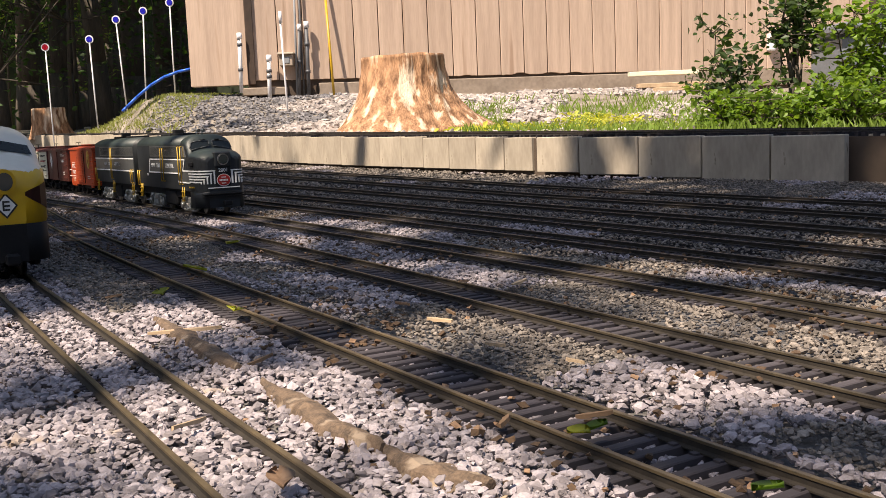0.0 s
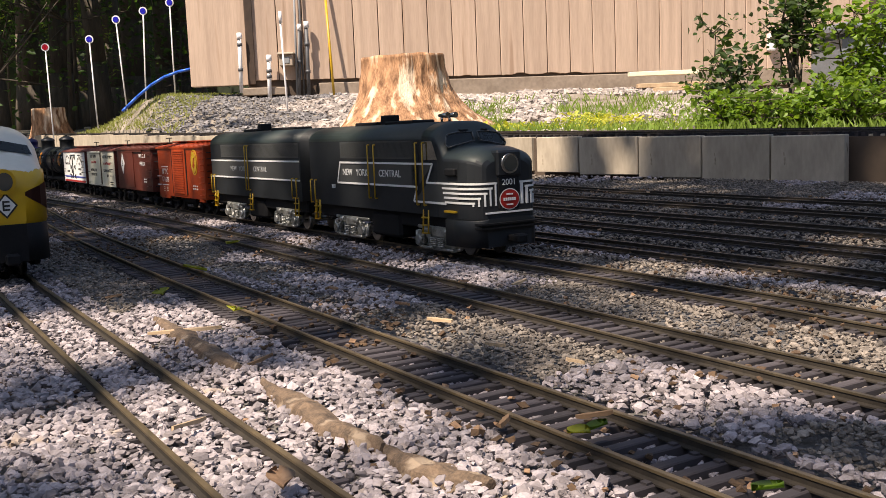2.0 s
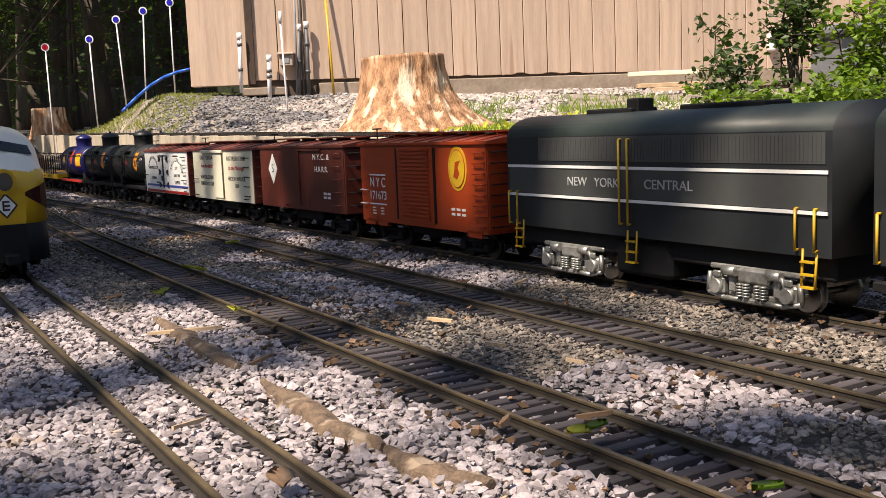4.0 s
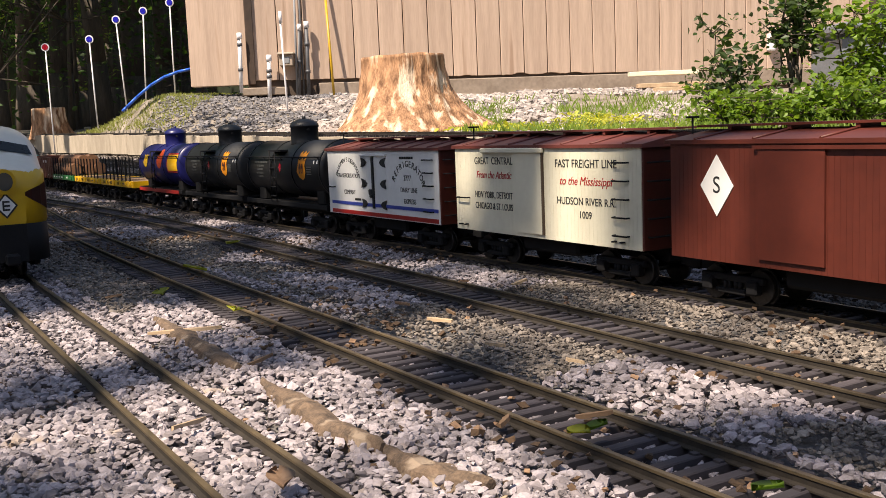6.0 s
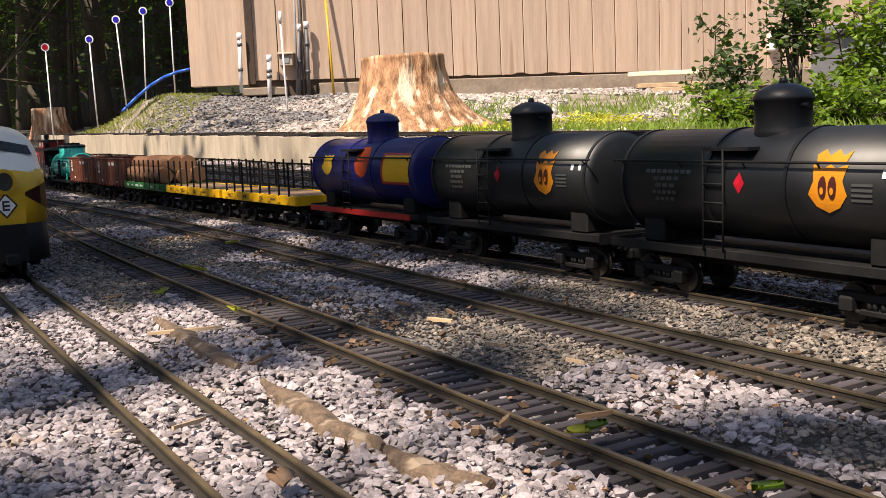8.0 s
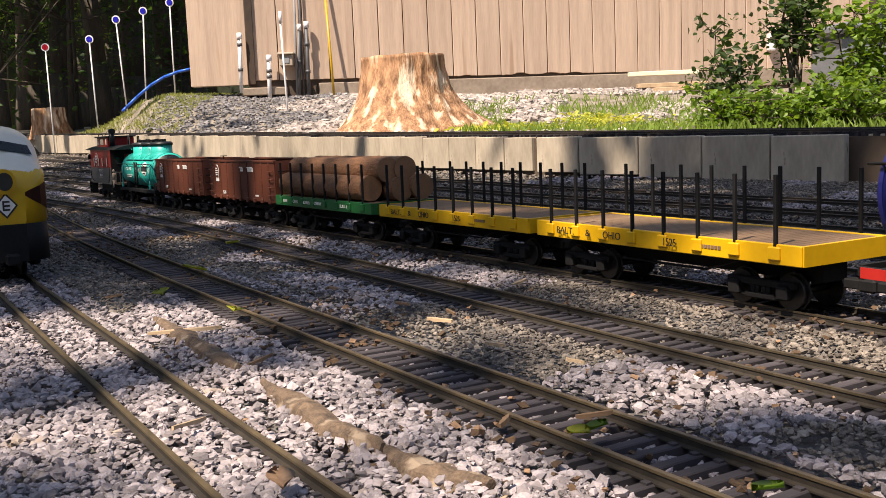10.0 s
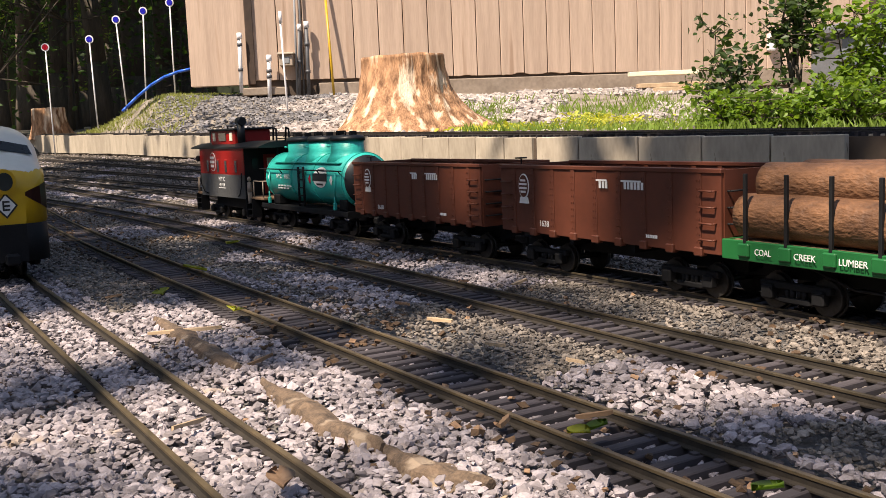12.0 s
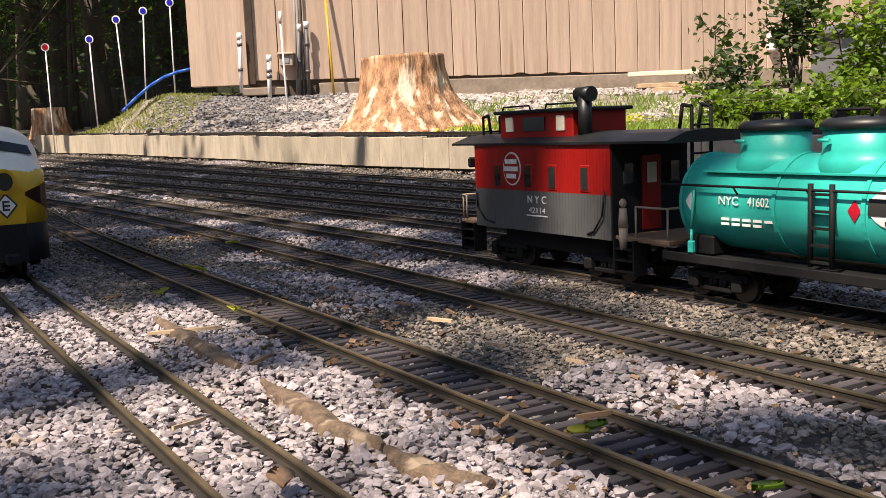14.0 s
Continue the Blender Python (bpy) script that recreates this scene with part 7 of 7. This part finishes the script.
# ---- litter on the ballast ----
def litter():
    rng = random.Random(9)

    def chip(x, y, l, w, mat, label, name="wood_chip", cat="wood chip"):
        bm = bmesh.new()
        n = 6
        pr = [(-l / 2 + l * i / n, w * 0.5 * (0.35 + 0.65 * math.sin(math.pi * (i + 0.4) / (n + 0.8))) * rng.uniform(0.7, 1.1)) for i in range(n + 1)]
        sweep(bm, lambda i: [(pr[i][0], -pr[i][1], rng.uniform(-0.0006, 0.0006)), (pr[i][0], pr[i][1], rng.uniform(-0.0006, 0.0006)), (pr[i][0], pr[i][1] * 0.8, 0.002), (pr[i][0], -pr[i][1] * 0.8, 0.0022)], n + 1)
        thing(name, bm, mat, label, cat, "litter on the ballast", m=pose(x, y, land(x, y) + 0.0155, rng.uniform(-8, 8), rng.uniform(-8, 8), rng.uniform(0, 180)))
    for _ in range(30):
        y = 0.35 + 2.2 * rng.random() ** 1.6
        x = rng.uniform(-0.45, 0.45) * y
        chip(x, y, rng.uniform(0.010, 0.030), rng.uniform(0.002, 0.0045), rng.choice((M_WOODCHIP, M_WOODPALE, M_DECK)), "splinter of pale wood lying on stones")
    for x, y, l, w in ((-0.005, 0.80, 0.030, 0.005), (0.035, 0.70, 0.028, 0.004), (0.075, 0.98, 0.022, 0.006), (0.012, 0.385, 0.036, 0.006), (-0.215, 0.80, 0.06, 0.006)):
        chip(x, y, l, w, M_WOODPALE, "long pale wood splinter on the stones")
    for x, y, s, mt in ((0.065, 0.484, 0.013, M_MOSS), (0.075, 0.491, 0.013, M_LEAF), (0.132, 0.398, 0.014, M_LEAF), (-0.078, 0.433, 0.020, M_WOODCHIP), (-0.30, 1.18, 0.03, M_MOSS), (-0.29, 1.0, 0.028, M_MOSS), (-0.31, 1.45, 0.03, M_MOSS), (-0.19, 0.88, 0.026, M_MOSS)):
        bm = bmesh.new()
        pr = [(s * (i / 6 - 0.5), s * 0.34 * math.sin(math.pi * (i + 0.25) / 6.5)) for i in range(7)]
        sweep(bm, lambda i: [(pr[i][0], -pr[i][1], 0.003), (pr[i][0], 0, 0.0), (pr[i][0], pr[i][1], 0.003), (pr[i][0], 0, 0.0005)], 7, smooth=True)
        thing("fallen_leaf", bm, mt, "fallen leaf lying on the stones", "leaf", "litter on the ballast", m=pose(x, y, land(x, y) + 0.017, rng.uniform(-15, 15), rng.uniform(-15, 15), rng.uniform(0, 180)))
    # half-rotten strip of bark and wood between the two nearest tracks
    line = [(-0.306, 0.939), (-0.236, 0.829), (-0.158, 0.692), (-0.112, 0.608), (-0.076, 0.547), (-0.04, 0.487), (-0.011, 0.446), (0.017, 0.423)]
    def stick(f0, f1, i, n):
        f = f0 + (f1 - f0) * i / n
        x = float(np.interp(f * 7, range(8), [q[0] for q in line])) + 0.003 * noise.noise((f * 9, 1, 1))
        y = float(np.interp(f * 7, range(8), [q[1] for q in line])) + 0.003 * noise.noise((f * 9, 5, 1))
        h = 0.0058 * (1 + 0.7 * noise.noise((f * 30, 0, 0)))
        wv = 0.0095 * (0.30 + 0.70 * math.sin(math.pi * i / n)) * (1 + 0.7 * noise.noise((f * 26, 3, 0)))
        z = land(x, y) + 0.0125
        return [(x + 0.86 * u * wv, y + 0.51 * u * wv, z + h * (k + 0.25 * noise.noise((f * 40, u * 3, 0)))) for u, k in ((-1.2, -0.9), (-0.8, 0.5), (-0.2, 0.9), (0.4, 0.75), (0.9, 0.5), (1.2, -0.9))]
    for f0, f1, n in ((0.10, 0.33, 16), (0.40, 0.74, 26), (0.75, 1.0, 18)):
        bm = bmesh.new()
        sweep(bm, lambda i: stick(f0, f1, i, n), n + 1, smooth=False)
        thing("rotten_stick", bm, M_ROT, "half-rotten brown stick sunk in the ballast", "stick", "rotten sticks")


M_ROT = surf("rotten bark", (0.20, 0.135, 0.09), (0.06, 0.042, 0.03), 110, 0.95, bump=0.003, spots=((0.33, 0.25, 0.18), 50, 0.58))
litter()


# ---- woods around the garden ----
def tree(x, y, r, h, lean, seed, crown=None, label="dark shaded tree trunk in the woods", leaf_mat=None, leaf=0.16):
    rng = np.random.default_rng(seed)
    t = root("tree", label, "tree", "trees of the woods", m=pose(x, y, land(x, y) - 0.1))
    bm = bmesh.new()
    pts = [np.array([lean * f + 0.12 * r * noise.noise((f * 4, seed, 0)), 0.1 * noise.noise((f * 3, seed, 5)), h * f]) for f in np.linspace(0, 1, 9)]
    for i in range(8):
        tube(bm, pts[i], pts[i + 1], r * (1 - 0.075 * i) * (1.25 if i == 0 else 1), r * (1 - 0.075 * (i + 1)), 12)
    if crown is not None:
        for k in range(14):
            f = rng.uniform(0.45, 0.95)
            p = pts[int(f * 8)]
            c = crown[rng.integers(len(crown))] - np.array([x, y, 0])
            tube(bm, p, p + (c - p) * 0.5 + np.array([0, 0, 0.3]), 0.04, 0.024, 7)
            tube(bm, p + (c - p) * 0.5 + np.array([0, 0, 0.3]), c, 0.024, 0.008, 7)
    part("trunk", bm, M_BARK, t)
    if crown is not None:
        ob = new("crown", leaf_cloud("crown", crown - np.array([x, y, land(x, y) - 0.1]), leaf, leaf_mat or M_LEAFDARK, rng))
        ob.parent = t
        tagged(ob, kind="stuff")
    return t


for i, (d, y, r) in enumerate(((-0.437, 11.5, 0.10), (-0.372, 15.0, 0.20), (-0.335, 12.6, 0.13), (-0.300, 17.0, 0.26), (-0.270, 14.0, 0.14), (-0.245, 18.0, 0.3), (-0.405, 19.0, 0.28), (-0.32, 22.0, 0.3), (-0.355, 24.0, 0.3), (-0.47, 14.0, 0.22))):
    boughs = np.random.default_rng(90 + i).normal(size=(650, 3)) * (2.0, 2.0, 1.7) + (d * y - 0.8, y - 0.8, 6.0)
    boughs[:, 2] = np.maximum(boughs[:, 2], 2.2 + 0.06 * y)
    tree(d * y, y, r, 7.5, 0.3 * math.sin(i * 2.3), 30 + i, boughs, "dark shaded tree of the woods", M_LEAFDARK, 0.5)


def understorey():
    """Leaves of saplings and low boughs among the trunks."""
    rng = np.random.default_rng(77)
    for k in range(16):
        y = rng.uniform(10.5, 22)
        x = y * rng.uniform(-0.48, -0.22)
        base = land(x, y)
        top = rng.uniform(0.9, 3.6)
        n = 300
        c = rng.normal(size=(n, 3)) * (0.7, 0.6, 0.5) + (x, y, base + top)
        c[:, 2] = np.maximum(c[:, 2], base + 0.3)
        sp = root("sapling", "shaded leafy sapling among the dark trunks", "sapling", "saplings of the woods", m=pose(x, y, base - 0.05))
        bm = bmesh.new()
        tube(bm, (0, 0, 0), (0.1, 0, top), 0.035, 0.012, 7)
        for j in range(5):
            q = c[j] - np.array([x, y, base - 0.05])
            tube(bm, (0.08, 0, top * 0.7), q, 0.012, 0.004, 5)
        part("stem", bm, M_BARK, sp)
        ob = new("leaves", leaf_cloud("leaves", c - np.array([x, y, base - 0.05]), 0.085, M_LEAFDARK if k % 4 else M_GRASS, rng))
        ob.parent = sp
        tagged(ob, kind="stuff")


understorey()

def cover(n, u):
    """How densely added leaves shade each patch: n across the tracks, u along them."""
    if n > 1.5:
        return 0.6 if u < 2.3 else 0.03
    if n > 0.88:
        return 1.0 if u < 2.6 else 0.75
    if n > 0.66:
        return 0.34 if 0.98 < u < 1.8 else 0.16
    if u < 0.29:
        return 0.42 if n > 0.2 else 0.10
    if u > 1.0:
        return 0.44
    if n < 0.14:
        return 0.11
    if n > 0.40 and u > 0.66:
        return 0.26
    return 0.045


# two unseen trees added beyond the yard's left edge; cover() places their shade
crown_rng = np.random.default_rng(5)
SHADE_CROWNS = [[], []]
for _ in range(22000):
    u, n = crown_rng.uniform(-2.2, 7.0), crown_rng.uniform(-1.3, 2.3)
    gx, gy = 0.86 * n - 0.51 * u, 0.51 * n + 0.86 * u
    gap = noise.noise((gx * 2.1, gy * 2.1, 3.0)) + 0.5 * noise.noise((gx * 6.0, gy * 6.0, 8.0))
    if gap > 0.46 or crown_rng.uniform() > cover(n, u):
        continue
    k = crown_rng.uniform(5.5, 8.5)
    SHADE_CROWNS[0 if u < 2.6 else 1].append(np.array([gx, gy, 0.0]) + k * np.array(TO_SUN))
for i, (c, tx, ty) in enumerate(zip(SHADE_CROWNS, (-4.8, -7.6), (-4.4, 1.6))):
    tree(tx, ty, 0.24, 6.5, 0.5, 60 + i, np.array(c), "unseen leafy tree added to shade the yard", M_LEAFTOP, 0.17)


def woods_backdrop():
    """The far edge of the woods, closed all round the garden to block low sky."""
    rng = random.Random(3)
    bm = bmesh.new()
    n = 220
    rings = []
    for i in range(n):
        a = 2 * math.pi * i / n
        r = 30 + 2.5 * noise.noise((math.cos(a) * 6, math.sin(a) * 6, 0))
        hgt = 11 + 4.5 * noise.noise((math.cos(a) * 9, math.sin(a) * 9, 2)) + rng.uniform(-0.8, 0.8)
        rings.append([bm.verts.new((r * math.cos(a) + rng.uniform(-0.4, 0.4), r * math.sin(a), -1.0 + hgt * k / 6 + (rng.uniform(-0.5, 0.5) if k else 0))) for k in range(7)])
    for i in range(n):
        for k in range(6):
            a, b = rings[i], rings[(i + 1) % n]
            bm.faces.new((b[k], a[k], a[k + 1], b[k + 1]))
    ob = thing("backdrop", bm, M_WOODS, "edge of the woods round the garden, coloured dark for shade", "woods", kind="structure")


# near-black green: the shade under the trees is put into this colour
M_WOODS = surf("woods, shade in the colour", (0.030, 0.045, 0.014), (0.006, 0.008, 0.004), 0.9, 0.95, fine=7.0, spots=((0.07, 0.12, 0.025), 1.6, 0.66))
woods_backdrop()


motions()
